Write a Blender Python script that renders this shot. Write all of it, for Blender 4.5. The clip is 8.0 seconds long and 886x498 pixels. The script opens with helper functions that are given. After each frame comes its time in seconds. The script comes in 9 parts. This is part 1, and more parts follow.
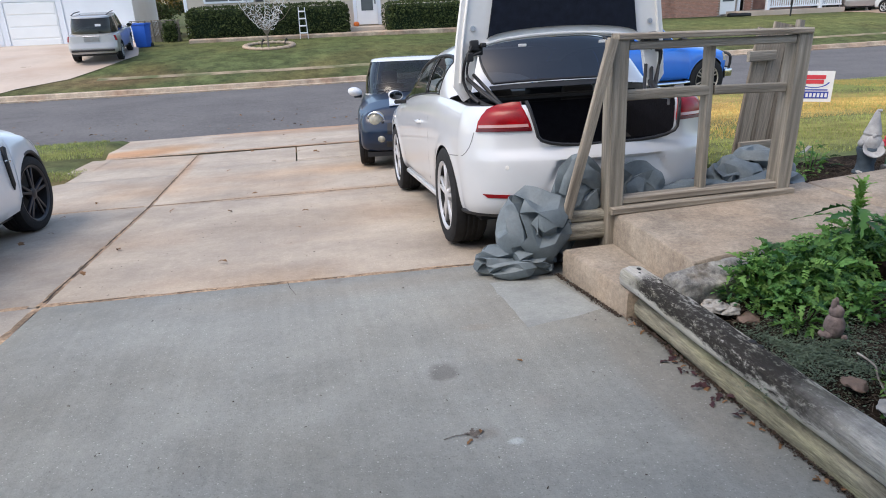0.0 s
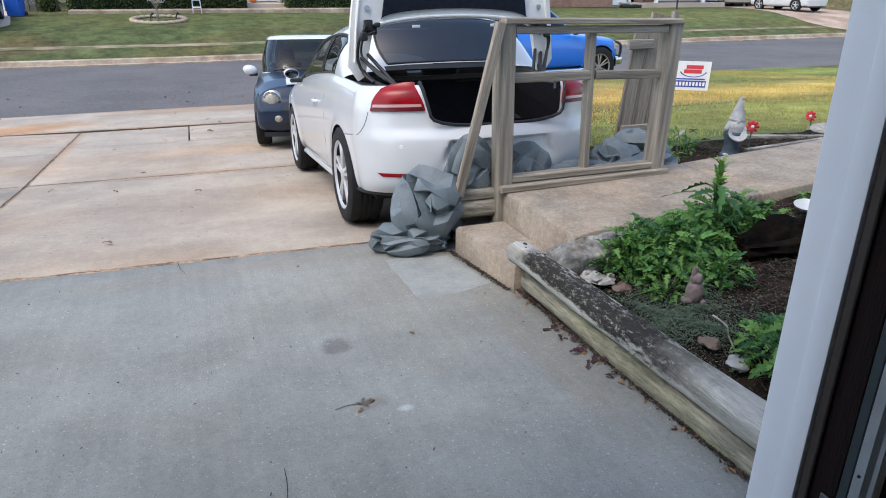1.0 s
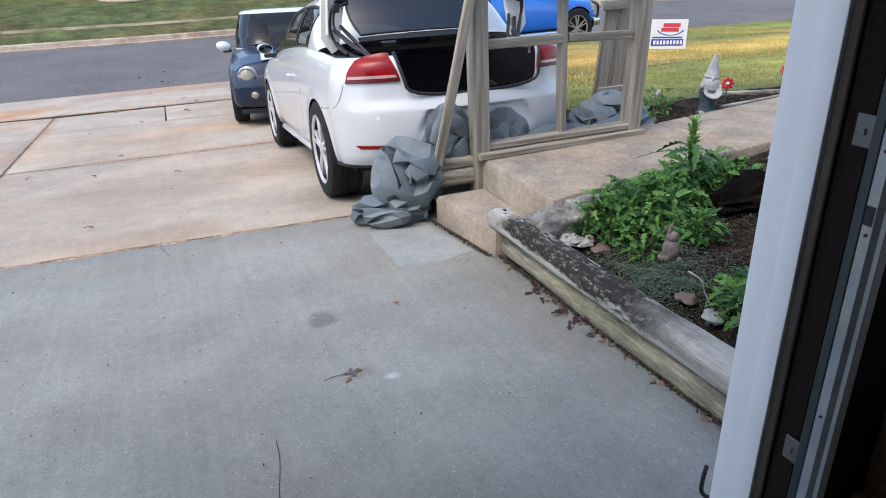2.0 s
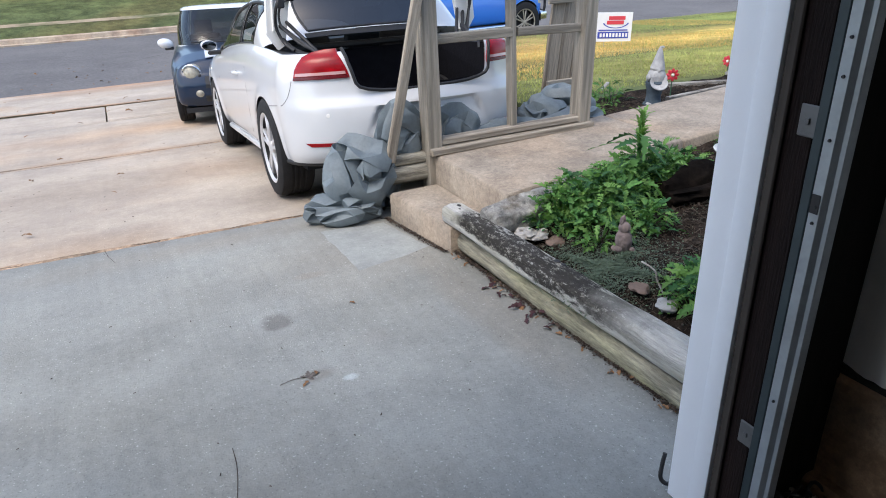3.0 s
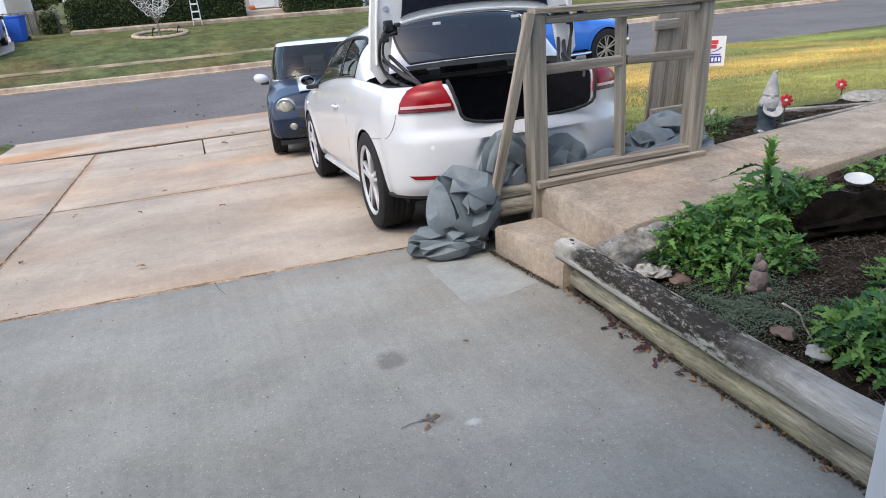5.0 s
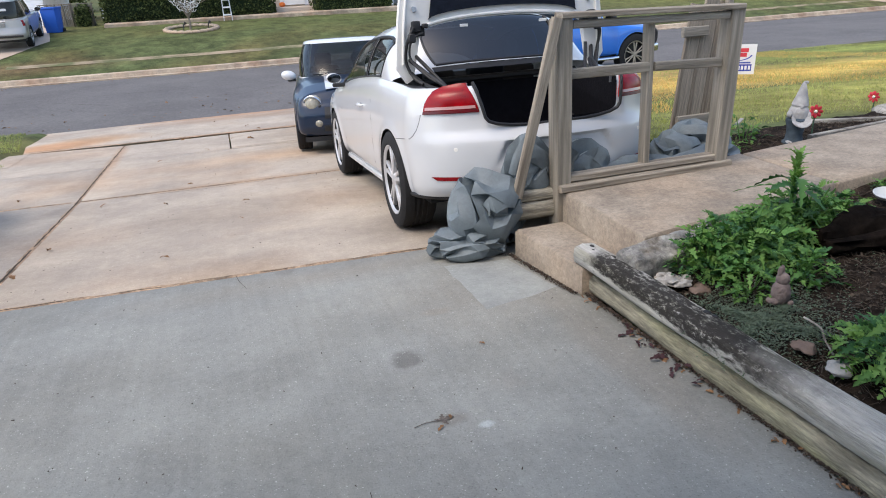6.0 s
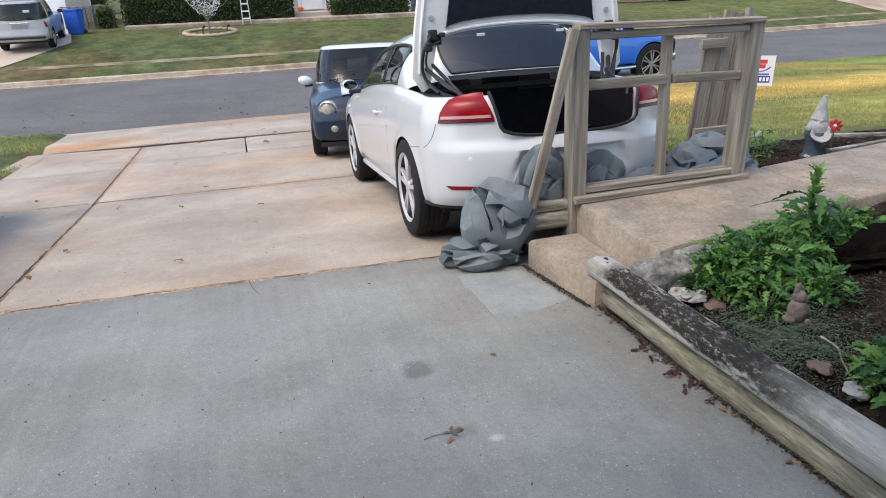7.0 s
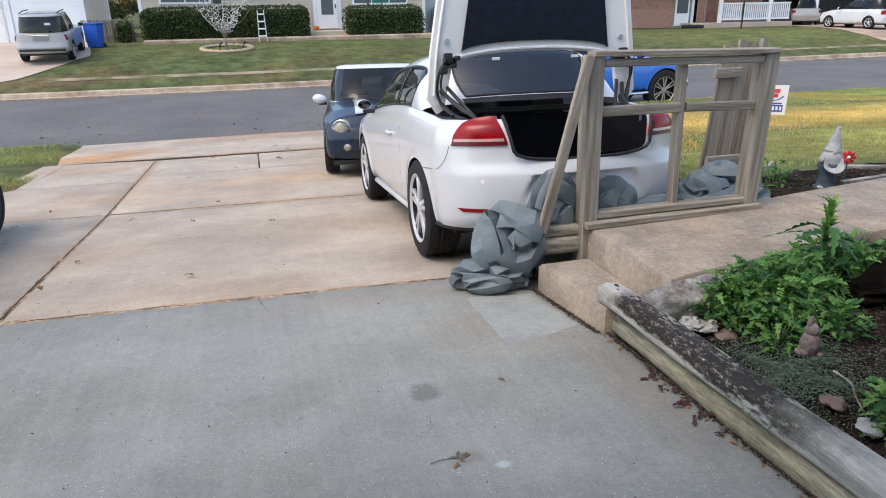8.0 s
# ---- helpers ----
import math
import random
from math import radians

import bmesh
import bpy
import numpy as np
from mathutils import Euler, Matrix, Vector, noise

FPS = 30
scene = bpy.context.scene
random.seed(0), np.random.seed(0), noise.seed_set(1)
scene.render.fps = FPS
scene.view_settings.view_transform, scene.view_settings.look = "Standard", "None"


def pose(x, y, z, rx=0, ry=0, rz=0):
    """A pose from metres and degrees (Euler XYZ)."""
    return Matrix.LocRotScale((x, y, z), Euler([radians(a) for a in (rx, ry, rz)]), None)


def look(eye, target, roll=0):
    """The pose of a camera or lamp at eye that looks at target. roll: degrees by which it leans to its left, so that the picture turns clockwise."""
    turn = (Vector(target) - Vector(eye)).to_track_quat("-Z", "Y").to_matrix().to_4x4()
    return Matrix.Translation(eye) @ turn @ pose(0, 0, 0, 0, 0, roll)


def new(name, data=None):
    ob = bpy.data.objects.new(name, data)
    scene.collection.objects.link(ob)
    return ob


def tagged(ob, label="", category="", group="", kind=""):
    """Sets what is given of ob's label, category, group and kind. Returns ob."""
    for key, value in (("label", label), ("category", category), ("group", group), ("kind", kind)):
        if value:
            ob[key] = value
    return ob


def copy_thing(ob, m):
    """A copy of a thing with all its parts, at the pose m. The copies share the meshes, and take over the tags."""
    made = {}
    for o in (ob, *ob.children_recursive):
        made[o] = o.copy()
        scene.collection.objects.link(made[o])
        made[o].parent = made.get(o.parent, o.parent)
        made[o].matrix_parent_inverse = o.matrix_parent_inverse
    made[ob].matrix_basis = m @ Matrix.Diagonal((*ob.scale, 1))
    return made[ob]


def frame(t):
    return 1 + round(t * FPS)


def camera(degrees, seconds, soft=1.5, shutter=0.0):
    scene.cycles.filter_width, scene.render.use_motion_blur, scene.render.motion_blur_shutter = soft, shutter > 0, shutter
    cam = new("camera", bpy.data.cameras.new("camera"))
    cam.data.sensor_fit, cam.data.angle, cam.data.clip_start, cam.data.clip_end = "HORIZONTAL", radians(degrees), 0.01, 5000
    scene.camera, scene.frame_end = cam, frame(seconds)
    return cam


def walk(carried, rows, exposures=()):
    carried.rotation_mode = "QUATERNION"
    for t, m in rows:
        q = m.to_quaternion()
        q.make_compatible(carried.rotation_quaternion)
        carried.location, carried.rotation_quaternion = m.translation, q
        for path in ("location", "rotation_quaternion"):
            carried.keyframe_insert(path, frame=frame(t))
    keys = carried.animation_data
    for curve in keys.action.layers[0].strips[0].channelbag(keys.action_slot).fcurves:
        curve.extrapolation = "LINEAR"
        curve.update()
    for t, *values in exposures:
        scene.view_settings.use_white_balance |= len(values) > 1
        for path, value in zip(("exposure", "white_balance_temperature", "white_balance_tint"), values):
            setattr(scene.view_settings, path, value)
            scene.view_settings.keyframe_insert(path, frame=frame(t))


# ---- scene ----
cam = camera(66.8, 8.0, soft=1.0)
PATH = [
    (0, (0.089, -0.048, 1.481), (0.488, 1.787, 0.793), -2.2),
    (0.5, (0.057, -0.109, 1.466), (0.697, 1.648, 0.755), 1.2),
    (1, (0.126, -0.147, 1.471), (0.788, 1.59, 0.734), 0.3),
    (1.5, (0.147, -0.176, 1.483), (0.784, 1.554, 0.709), -1.1),
    (2, (0.143, -0.193, 1.482), (0.826, 1.499, 0.662), -1.9),
    (2.2, (0.135, -0.206, 1.488), (0.869, 1.456, 0.652), -1.9),
    (3.3, (0.156, -0.147, 1.479), (1.024, 1.449, 0.644), -2.1),
    (3.5, (0.137, -0.131, 1.483), (1.134, 1.393, 0.656), -2.2),
    (4, (0.098, -0.087, 1.462), (1.163, 1.391, 0.637), -3.3),
    (4.5, (0.036, -0.018, 1.485), (0.868, 1.619, 0.692), -4.1),
    (5, (0.011, 0.016, 1.49), (0.635, 1.76, 0.736), -4.1),
    (5.2, (0.012, 0.005, 1.477), (0.594, 1.772, 0.743), -4.5),
    (6.5, (0.014, 0.012, 1.51), (0.578, 1.776, 0.753), -2.2),
    (7, (0.017, 0.022, 1.514), (0.551, 1.804, 0.782), -2.2),
    (7.5, (0.017, 0.027, 1.521), (0.533, 1.824, 0.813), -1.7),
    (8, (0.005, 0.03, 1.528), (0.524, 1.839, 0.85), -0.9),
]
EXPOSURE = [(0.0, 1.14, 6850, 10), (1.0, 1.19, 6550, 8), (2.0, 1.29, 6550, 9), (3.5, 1.54, 6750, 9), (4.0, 1.66, 6850, 10), (4.5, 1.42, 6800, 9), (5.0, 1.27, 6900, 10), (6.5, 1.19, 6900, 10), (8.0, 1.17, 6900, 10)]
walk(cam, [(t, look(e, g, r)) for t, e, g, r in PATH], EXPOSURE)

# ---- light ----
world = bpy.data.worlds.new("sky")
scene.world = world
world.use_nodes = True
wn = world.node_tree
sky = wn.nodes.new("ShaderNodeTexSky")
sky.sky_type = "NISHITA"
sky.sun_disc = False
sky.sun_elevation, sky.sun_rotation = radians(59), radians(252)
sky.dust_density, sky.air_density, sky.ozone_density = 2.2, 1.0, 1.3
wn.links.new(sky.outputs[0], wn.nodes["Background"].inputs[0])
wn.nodes["Background"].inputs[1].default_value = 0.15
sun = new("sun", bpy.data.lights.new("sun", "SUN"))
sun.data.energy, sun.data.angle, sun.data.color = 0.50, radians(28), (1.0, 0.94, 0.85)
sun.matrix_world = look((-4.9, -1.6, 8.7), (0, 0, 0))


# ---- materials ----
def mat(name, rgb, rough=0.7, metal=0.0, var=0.12, scale=6.0, bump=0.0, bump_scale=60.0, coat=0.0, stain=None, stain_scale=0.8, stain_amt=0.5, stretch=None, spec=0.5, isle=0.0, stain_at=0.46, spots=(), streak=0.0, speckle=0.0, grit=0.0, grit_scale=26.0, blotch=0.0, blotch_scale=2.4):
    """Base colour with variation at two scales, optional stains of a second colour and a fine bump."""
    m = bpy.data.materials.new(name)
    m.use_nodes = True
    nt = m.node_tree
    b = nt.nodes["Principled BSDF"]
    b.inputs["Metallic"].default_value = metal
    b.inputs["Roughness"].default_value = rough
    b.inputs["Specular IOR Level"].default_value = spec if rough < 0.8 else min(spec, 0.2)
    b.inputs["Coat Weight"].default_value = coat
    b.inputs["Coat Roughness"].default_value = 0.06
    co = nt.nodes.new("ShaderNodeTexCoord")
    vec = co.outputs["Object"]
    if stretch:
        mp = nt.nodes.new("ShaderNodeMapping")
        mp.inputs["Scale"].default_value = stretch
        nt.links.new(vec, mp.inputs[0])
        vec = mp.outputs[0]

    def noise_node(sc, detail=4.0):
        n = nt.nodes.new("ShaderNodeTexNoise")
        n.inputs["Scale"].default_value, n.inputs["Detail"].default_value = sc, detail
        nt.links.new(vec, n.inputs["Vector"])
        return n.outputs["Fac"]

    def mix(fac, a, c, kind="MIX"):
        n = nt.nodes.new("ShaderNodeMix")
        n.data_type, n.blend_type = "RGBA", kind
        for sock, v in ((n.inputs["Factor"], fac), (n.inputs[6], a), (n.inputs[7], c)):
            if isinstance(v, (int, float)):
                sock.default_value = v
            elif isinstance(v, tuple):
                sock.default_value = (*v[:3], 1)
            else:
                nt.links.new(v, sock)
        return n.outputs[2]

    def ramp(fac, lo, hi):
        n = nt.nodes.new("ShaderNodeMapRange")
        n.inputs["From Min"].default_value, n.inputs["From Max"].default_value = lo, hi
        nt.links.new(fac, n.inputs[0])
        return n.outputs[0]

    col = tuple(rgb)
    dark = tuple(c * (1 - var) for c in rgb)
    light = tuple(min(1, c * (1 + var)) for c in rgb)
    col = mix(ramp(noise_node(scale), 0.3, 0.7), dark, light)
    if var > 0.03:
        col = mix(ramp(noise_node(scale * 9, 3), 0.35, 0.75), col, mix(0.5, col, light), "MIX")
    if stain:
        a = ramp(noise_node(stain_scale, 6), stain_at, stain_at + 0.2)
        k = nt.nodes.new("ShaderNodeMath")
        k.operation = "MULTIPLY"
        nt.links.new(a, k.inputs[0])
        k.inputs[1].default_value = stain_amt
        col = mix(k.outputs[0], col, tuple(stain))
    for sx, sy, rx_, ry_, srgb, amt, hard in spots:
        # a soft-edged mark at a set place, its outline broken up by noise
        sp = nt.nodes.new("ShaderNodeMapping")
        sp.inputs["Location"].default_value = (-sx / rx_, -sy / ry_, 0)
        sp.inputs["Scale"].default_value = (1 / rx_, 1 / ry_, 0)
        nt.links.new(co.outputs["Object"], sp.inputs[0])
        ln = nt.nodes.new("ShaderNodeVectorMath")
        ln.operation = "LENGTH"
        nt.links.new(sp.outputs[0], ln.inputs[0])
        nz = nt.nodes.new("ShaderNodeTexNoise")
        nz.inputs["Scale"].default_value, nz.inputs["Detail"].default_value = 1.3 / max(rx_, ry_), 5
        nt.links.new(co.outputs["Object"], nz.inputs["Vector"])
        ad = nt.nodes.new("ShaderNodeMath")
        ad.operation = "ADD"
        nt.links.new(ln.outputs["Value"], ad.inputs[0])
        nt.links.new(nz.outputs["Fac"], ad.inputs[1])
        mr = nt.nodes.new("ShaderNodeMapRange")
        mr.inputs["From Min"].default_value, mr.inputs["From Max"].default_value = 1.5, 1.5 - hard
        mr.inputs["To Max"].default_value = amt
        nt.links.new(ad.outputs[0], mr.inputs[0])
        col = mix(mr.outputs[0], col, tuple(srgb))
    if streak:
        st_ = nt.nodes.new("ShaderNodeMapping")
        st_.inputs["Scale"].default_value = (26.0, 0.9, 1.0)
        nt.links.new(co.outputs["Object"], st_.inputs[0])
        nz = nt.nodes.new("ShaderNodeTexNoise")
        nz.inputs["Scale"].default_value, nz.inputs["Detail"].default_value = 1.0, 6
        nt.links.new(st_.outputs[0], nz.inputs["Vector"])
        col = mix(ramp(nz.outputs["Fac"], 0.35, 0.7), mix(streak, col, (0.0, 0.0, 0.0)), col)
    if speckle:
        a = ramp(noise_node(95.0, 2), 0.67, 0.71)
        k = nt.nodes.new("ShaderNodeMath")
        k.operation = "MULTIPLY"
        nt.links.new(a, k.inputs[0])
        k.inputs[1].default_value = speckle
        col = mix(k.outputs[0], col, tuple(min(0.8, c * 1.9) for c in rgb))
        a = ramp(noise_node(110.0, 3), 0.60, 0.68)
        k = nt.nodes.new("ShaderNodeMath")
        k.operation = "MULTIPLY"
        nt.links.new(a, k.inputs[0])
        k.inputs[1].default_value = speckle
        col = mix(k.outputs[0], col, tuple(c * 0.6 for c in rgb))
    for amt, sc, lo, hi in ((grit, grit_scale, 0.36, 0.64), (blotch, blotch_scale, 0.40, 0.62)):
        # crisp wear: rough noise with many octaves
        if amt:
            n = nt.nodes.new("ShaderNodeTexNoise")
            n.inputs["Scale"].default_value, n.inputs["Detail"].default_value, n.inputs["Roughness"].default_value = sc, 9.0, 0.78
            nt.links.new(vec, n.inputs["Vector"])
            lift = mix(1.0, col, (1 + amt, 1 + amt, 1 + amt * 0.9), "MULTIPLY")
            drop_ = mix(1.0, col, (1 - amt, 1 - amt, 1 - amt * 0.97), "MULTIPLY")
            col = mix(ramp(n.outputs["Fac"], lo, hi), drop_, lift)
    if isle:
        gi = nt.nodes.new("ShaderNodeNewGeometry")
        oi = nt.nodes.new("ShaderNodeObjectInfo")
        ad = nt.nodes.new("ShaderNodeMath")
        ad.operation = "ADD"
        nt.links.new(gi.outputs["Random Per Island"], ad.inputs[0])
        nt.links.new(oi.outputs["Random"], ad.inputs[1])
        hs = nt.nodes.new("ShaderNodeHueSaturation")
        nt.links.new(col, hs.inputs["Color"])
        mr = nt.nodes.new("ShaderNodeMapRange")
        mr.inputs["From Max"].default_value = 2.0
        mr.inputs["To Min"].default_value, mr.inputs["To Max"].default_value = 1 - isle, 1 + isle
        nt.links.new(ad.outputs[0], mr.inputs[0])
        nt.links.new(mr.outputs[0], hs.inputs["Value"])
        col = hs.outputs[0]
    if isinstance(col, tuple):
        b.inputs["Base Color"].default_value = (*col, 1)
    else:
        nt.links.new(col, b.inputs["Base Color"])
    if bump:
        bn = nt.nodes.new("ShaderNodeBump")
        bn.inputs["Strength"].default_value, bn.inputs["Distance"].default_value = bump, 0.01
        nt.links.new(noise_node(bump_scale, 5), bn.inputs["Height"])
        nt.links.new(bn.outputs[0], b.inputs["Normal"])
    return m


M = {}
M["slab_new"] = mat("slab_new", (0.279, 0.288, 0.273), 0.88, var=0.07, scale=2.0, bump=0.35, bump_scale=130, grit=0.09, grit_scale=45, blotch=0.10, blotch_scale=1.6, stain=(0.232, 0.232, 0.21), stain_scale=0.9, stain_amt=0.7, streak=0.08, speckle=0.6, stain_at=0.42, spots=(
    (0.632, 2.54, 0.075, 0.10, (0.15, 0.145, 0.14), 0.75, 0.45), (0.25, 3.95, 0.075, 0.09, (0.24, 0.23, 0.21), 0.6, 0.5),
    (0.67, 2.03, 0.10, 0.045, (0.2, 0.18, 0.16), 0.5, 0.6), (0.97, 2.19, 0.09, 0.09, (0.28, 0.275, 0.255), 0.55, 0.6), (0.9, 2.95, 0.11, 0.05, (0.27, 0.24, 0.21), 0.5, 0.5),
    (0.775, 1.95, 0.035, 0.03, (0.46, 0.49, 0.51), 0.7, 0.5), (0.1, 3.3, 1.1, 0.7, (0.34, 0.345, 0.32), 0.45, 0.9), (-0.6, 1.6, 0.9, 0.6, (0.33, 0.36, 0.36), 0.4, 0.9), (0.6, 3.75, 1.5, 0.25, (0.30, 0.27, 0.225), 0.5, 0.9), (1.5, 2.2, 0.15, 1.1, (0.25, 0.235, 0.205), 0.6, 0.6), (1.15, 3.1, 0.7, 0.6, (0.315, 0.29, 0.24), 0.5, 0.9), (0.2, 1.3, 0.9, 0.45, (0.30, 0.29, 0.255), 0.5, 0.9)))
M["slab_patch"] = mat("slab_patch", (0.292, 0.304, 0.29), 0.88, grit=0.08, grit_scale=50, blotch=0.12, blotch_scale=4, var=0.08, scale=6, speckle=0.3, bump=0.2, bump_scale=140)
M["slab_old"] = mat("slab_old", (0.41, 0.355, 0.295), 0.88, var=0.10, scale=1.3, bump=0.4, bump_scale=120, grit=0.08, grit_scale=40, blotch=0.14, blotch_scale=1.0, stain=(0.42, 0.285, 0.185), stain_scale=0.45, stain_amt=0.62, streak=0.035, speckle=0.4, stain_at=0.48, spots=(
    (0.3, 6.0, 1.6, 0.7, (0.33, 0.27, 0.21), 0.5, 0.8), (1.3, 4.6, 0.6, 0.5, (0.27, 0.23, 0.19), 0.7, 0.8), (-2.2, 13.3, 1.3, 0.8, (0.47, 0.30, 0.17), 0.8, 0.8), (0.5, 9.2, 1.6, 0.7, (0.46, 0.30, 0.18), 0.6, 0.8), (0.6, 14.8, 2.5, 0.5, (0.30, 0.22, 0.16), 0.6, 0.8), (-2.7, 12.9, 0.9, 0.7, (0.50, 0.28, 0.15), 0.85, 0.6), (0.0, 12.25, 3.2, 0.16, (0.44, 0.26, 0.15), 0.8, 0.8), (0.2, 7.6, 2.2, 0.14, (0.36, 0.25, 0.17), 0.6, 0.8), (-1.5, 10.5, 0.12, 2.2, (0.38, 0.25, 0.16), 0.7, 0.8), (1.0, 15.4, 3.5, 0.25, (0.40, 0.24, 0.15), 0.8, 0.8)))
M["walk_conc"] = mat("walk_conc", (0.295, 0.254, 0.210), 0.9, var=0.14, scale=3, grit=0.2, grit_scale=45, blotch=0.2, blotch_scale=4, speckle=0.3, bump=0.3, bump_scale=160, stain=(0.37, 0.28, 0.205), stain_scale=1.6, stain_amt=0.5)
M["asphalt"] = mat("asphalt", (0.130, 0.125, 0.124), 0.85, grit=0.2, grit_scale=14, blotch=0.08, blotch_scale=0.5, var=0.12, scale=0.6, bump=0.3, bump_scale=90, stain=(0.155, 0.149, 0.144), stain_scale=0.3)
M["grass"] = mat("grass", (0.08, 0.098, 0.042), 0.95, grit=0.4, grit_scale=2.2, blotch=0.2, blotch_scale=0.5, var=0.35, scale=1.2, bump=0.8, bump_scale=40, stain=(0.15, 0.115, 0.05), stain_scale=0.3, stain_amt=0.55, spec=0.1, spots=(
    (29.0, 33.0, 13.0, 6.0, (0.15, 0.165, 0.058), 0.75, 0.9), (2.0, 32.0, 18.0, 5.0, (0.11, 0.128, 0.047), 0.6, 0.9),
    (11.0, 9.0, 10.0, 2.0, (0.64, 0.45, 0.14), 0.95, 0.9), (9.0, 5.8, 7.0, 1.7, (0.32, 0.30, 0.09), 0.9, 0.9), (6.0, 11.5, 5.0, 2.2, (0.50, 0.31, 0.12), 0.9, 0.9), (16.0, 12.5, 8.0, 1.8, (0.24, 0.28, 0.08), 0.85, 0.9),
    (-6.0, 26.3, 4.0, 1.2, (0.15, 0.10, 0.06), 0.8, 0.9), (-4.0, 13.3, 1.3, 1.0, (0.17, 0.16, 0.05), 0.6, 0.8), (-3.4, 10.2, 0.9, 0.9, (0.17, 0.13, 0.06), 0.8, 0.8)))
M["soil"] = mat("soil", (0.014, 0.011, 0.009), 0.95, spec=0.05, grit=0.5, grit_scale=40, var=0.4, scale=9, bump=1.0, bump_scale=50, stain=(0.04, 0.03, 0.024), stain_scale=7, stain_amt=0.8)
M["white_trim"] = mat("white_trim", (0.83, 0.85, 0.885), 0.45, var=0.02, scale=4, bump=0.05)
M["black"] = mat("black", (0.012, 0.012, 0.013), 0.6, var=0.1, scale=20)


# ---- shapes ----
def part(name, bm, material, parent=None, label="", smooth=False, at=None):
    me = bpy.data.meshes.new(name)
    bmesh.ops.recalc_face_normals(bm, faces=bm.faces)
    bm.to_mesh(me)
    bm.free()
    if isinstance(material, (list, tuple)):
        for k in material:
            me.materials.append(k)
    else:
        me.materials.append(material)
    if smooth:
        for p in me.polygons:
            p.use_smooth = True
        me.set_sharp_from_angle(angle=radians(38 if smooth is True else smooth))
    ob = new(name, me)
    ob.parent = parent
    if at is not None:
        ob.matrix_local = at
    if label:
        tagged(ob, label)
    return ob


def boxm(bm, x0, x1, y0, y1, z0, z1, bevel=0.0, m=None, segs=1):
    made = bmesh.ops.create_cube(bm, size=1.0)["verts"]
    t = Matrix.Translation(((x0 + x1) / 2, (y0 + y1) / 2, (z0 + z1) / 2)) @ Matrix.Diagonal((x1 - x0, y1 - y0, z1 - z0, 1))
    bmesh.ops.transform(bm, matrix=(m @ t) if m else t, verts=made)
    if bevel:
        edges = list({e for v in made for e in v.link_edges})
        bmesh.ops.bevel(bm, geom=edges, offset=bevel, segments=segs, affect="EDGES", profile=0.6)
    return bm


def box(x0, x1, y0, y1, z0, z1, bevel=0.0, m=None, segs=1):
    return boxm(bmesh.new(), x0, x1, y0, y1, z0, z1, bevel, m, segs)


def empty(name, m, label, category, group="", kind=""):
    ob = new(name)
    ob.empty_display_size = 0.1
    ob.matrix_world = m
    return tagged(ob, label, category, group, kind)


# ---- terrain ----
PRO_Y, PRO_Z = (-8, 0, 3.5, 7.5, 15.5, 60), (0.06, 0, -0.105, -0.5, -1.08, -1.08)


def drive_z(y):
    return float(np.interp(y, PRO_Y, PRO_Z))


def bend(x):
    """How far the far side of the street has swung away at x."""
    return 0.13 * (math.sqrt((x - 2.0) ** 2 + 16) + (x - 2.0)) / 2 + 0.03 * max(0.0, -x) - 0.085 * max(0.0, x - 14.0)


S_K, B_K = (0, 15.4, 24.4, 400), (0.1, 0.1, 1.0, 1.0)


def road_y(x, s):
    return s + bend(x) * float(np.interp(s, S_K, B_K))


def s_of(x, y):
    """How far out from the house y lies at x, counted square to the street."""
    b = bend(x)
    return float(np.interp(y, [q + b * k for q, k in zip(S_K, B_K)], S_K)) if y > 0 else y


FAR_R = (-1.0, -0.86, -0.62, -0.28, -0.10, -0.04, 0.02, 0.4, 2.0)
FAR_S, FAR_Z = (24.4, 25, 26.5, 28.5, 31, 34, 40, 70, 400), (-1.0, -0.86, -0.58, -0.22, 0.0, 0.22, 0.3, 0.5, 2.0)


def lawn_z(x, y):
    s = s_of(x, y)
    if s > 24.4:
        z = float(np.interp(s, FAR_S, FAR_Z))
        z -= 0.25 * min(1.0, max(0.0, (x - 12) / 14)) * min(1.0, (s - 24.4) / 6)
        k = min(1.0, max(0.0, (x - 20) / 8))
        return z + (float(np.interp(s, FAR_S, FAR_R)) - z) * k
    if x > 0:
        return float(np.interp(s, (0, 4.2, 6.5, 10, 14.2, 15.35, 24.4), (0.2, 0.2, 0.02, -0.36, -0.66, -1.0, -1.0)))
    return float(np.interp(s, (0, 3.5, 7.5, 14.8, 15.6, 24.4), (-0.02, -0.10, -0.48, -0.96, -1.05, -1.0)))


def sheet(name, xs, ys, zf, material, kind_label):
    bm = bmesh.new()
    rows = [[bm.verts.new((x, y, zf(x, y))) for x in xs] for y in ys]
    for a, b in zip(rows, rows[1:]):
        for i in range(len(xs) - 1):
            bm.faces.new((a[i], a[i + 1], b[i + 1], b[i]))
    return part(name, bm, material, smooth=True)


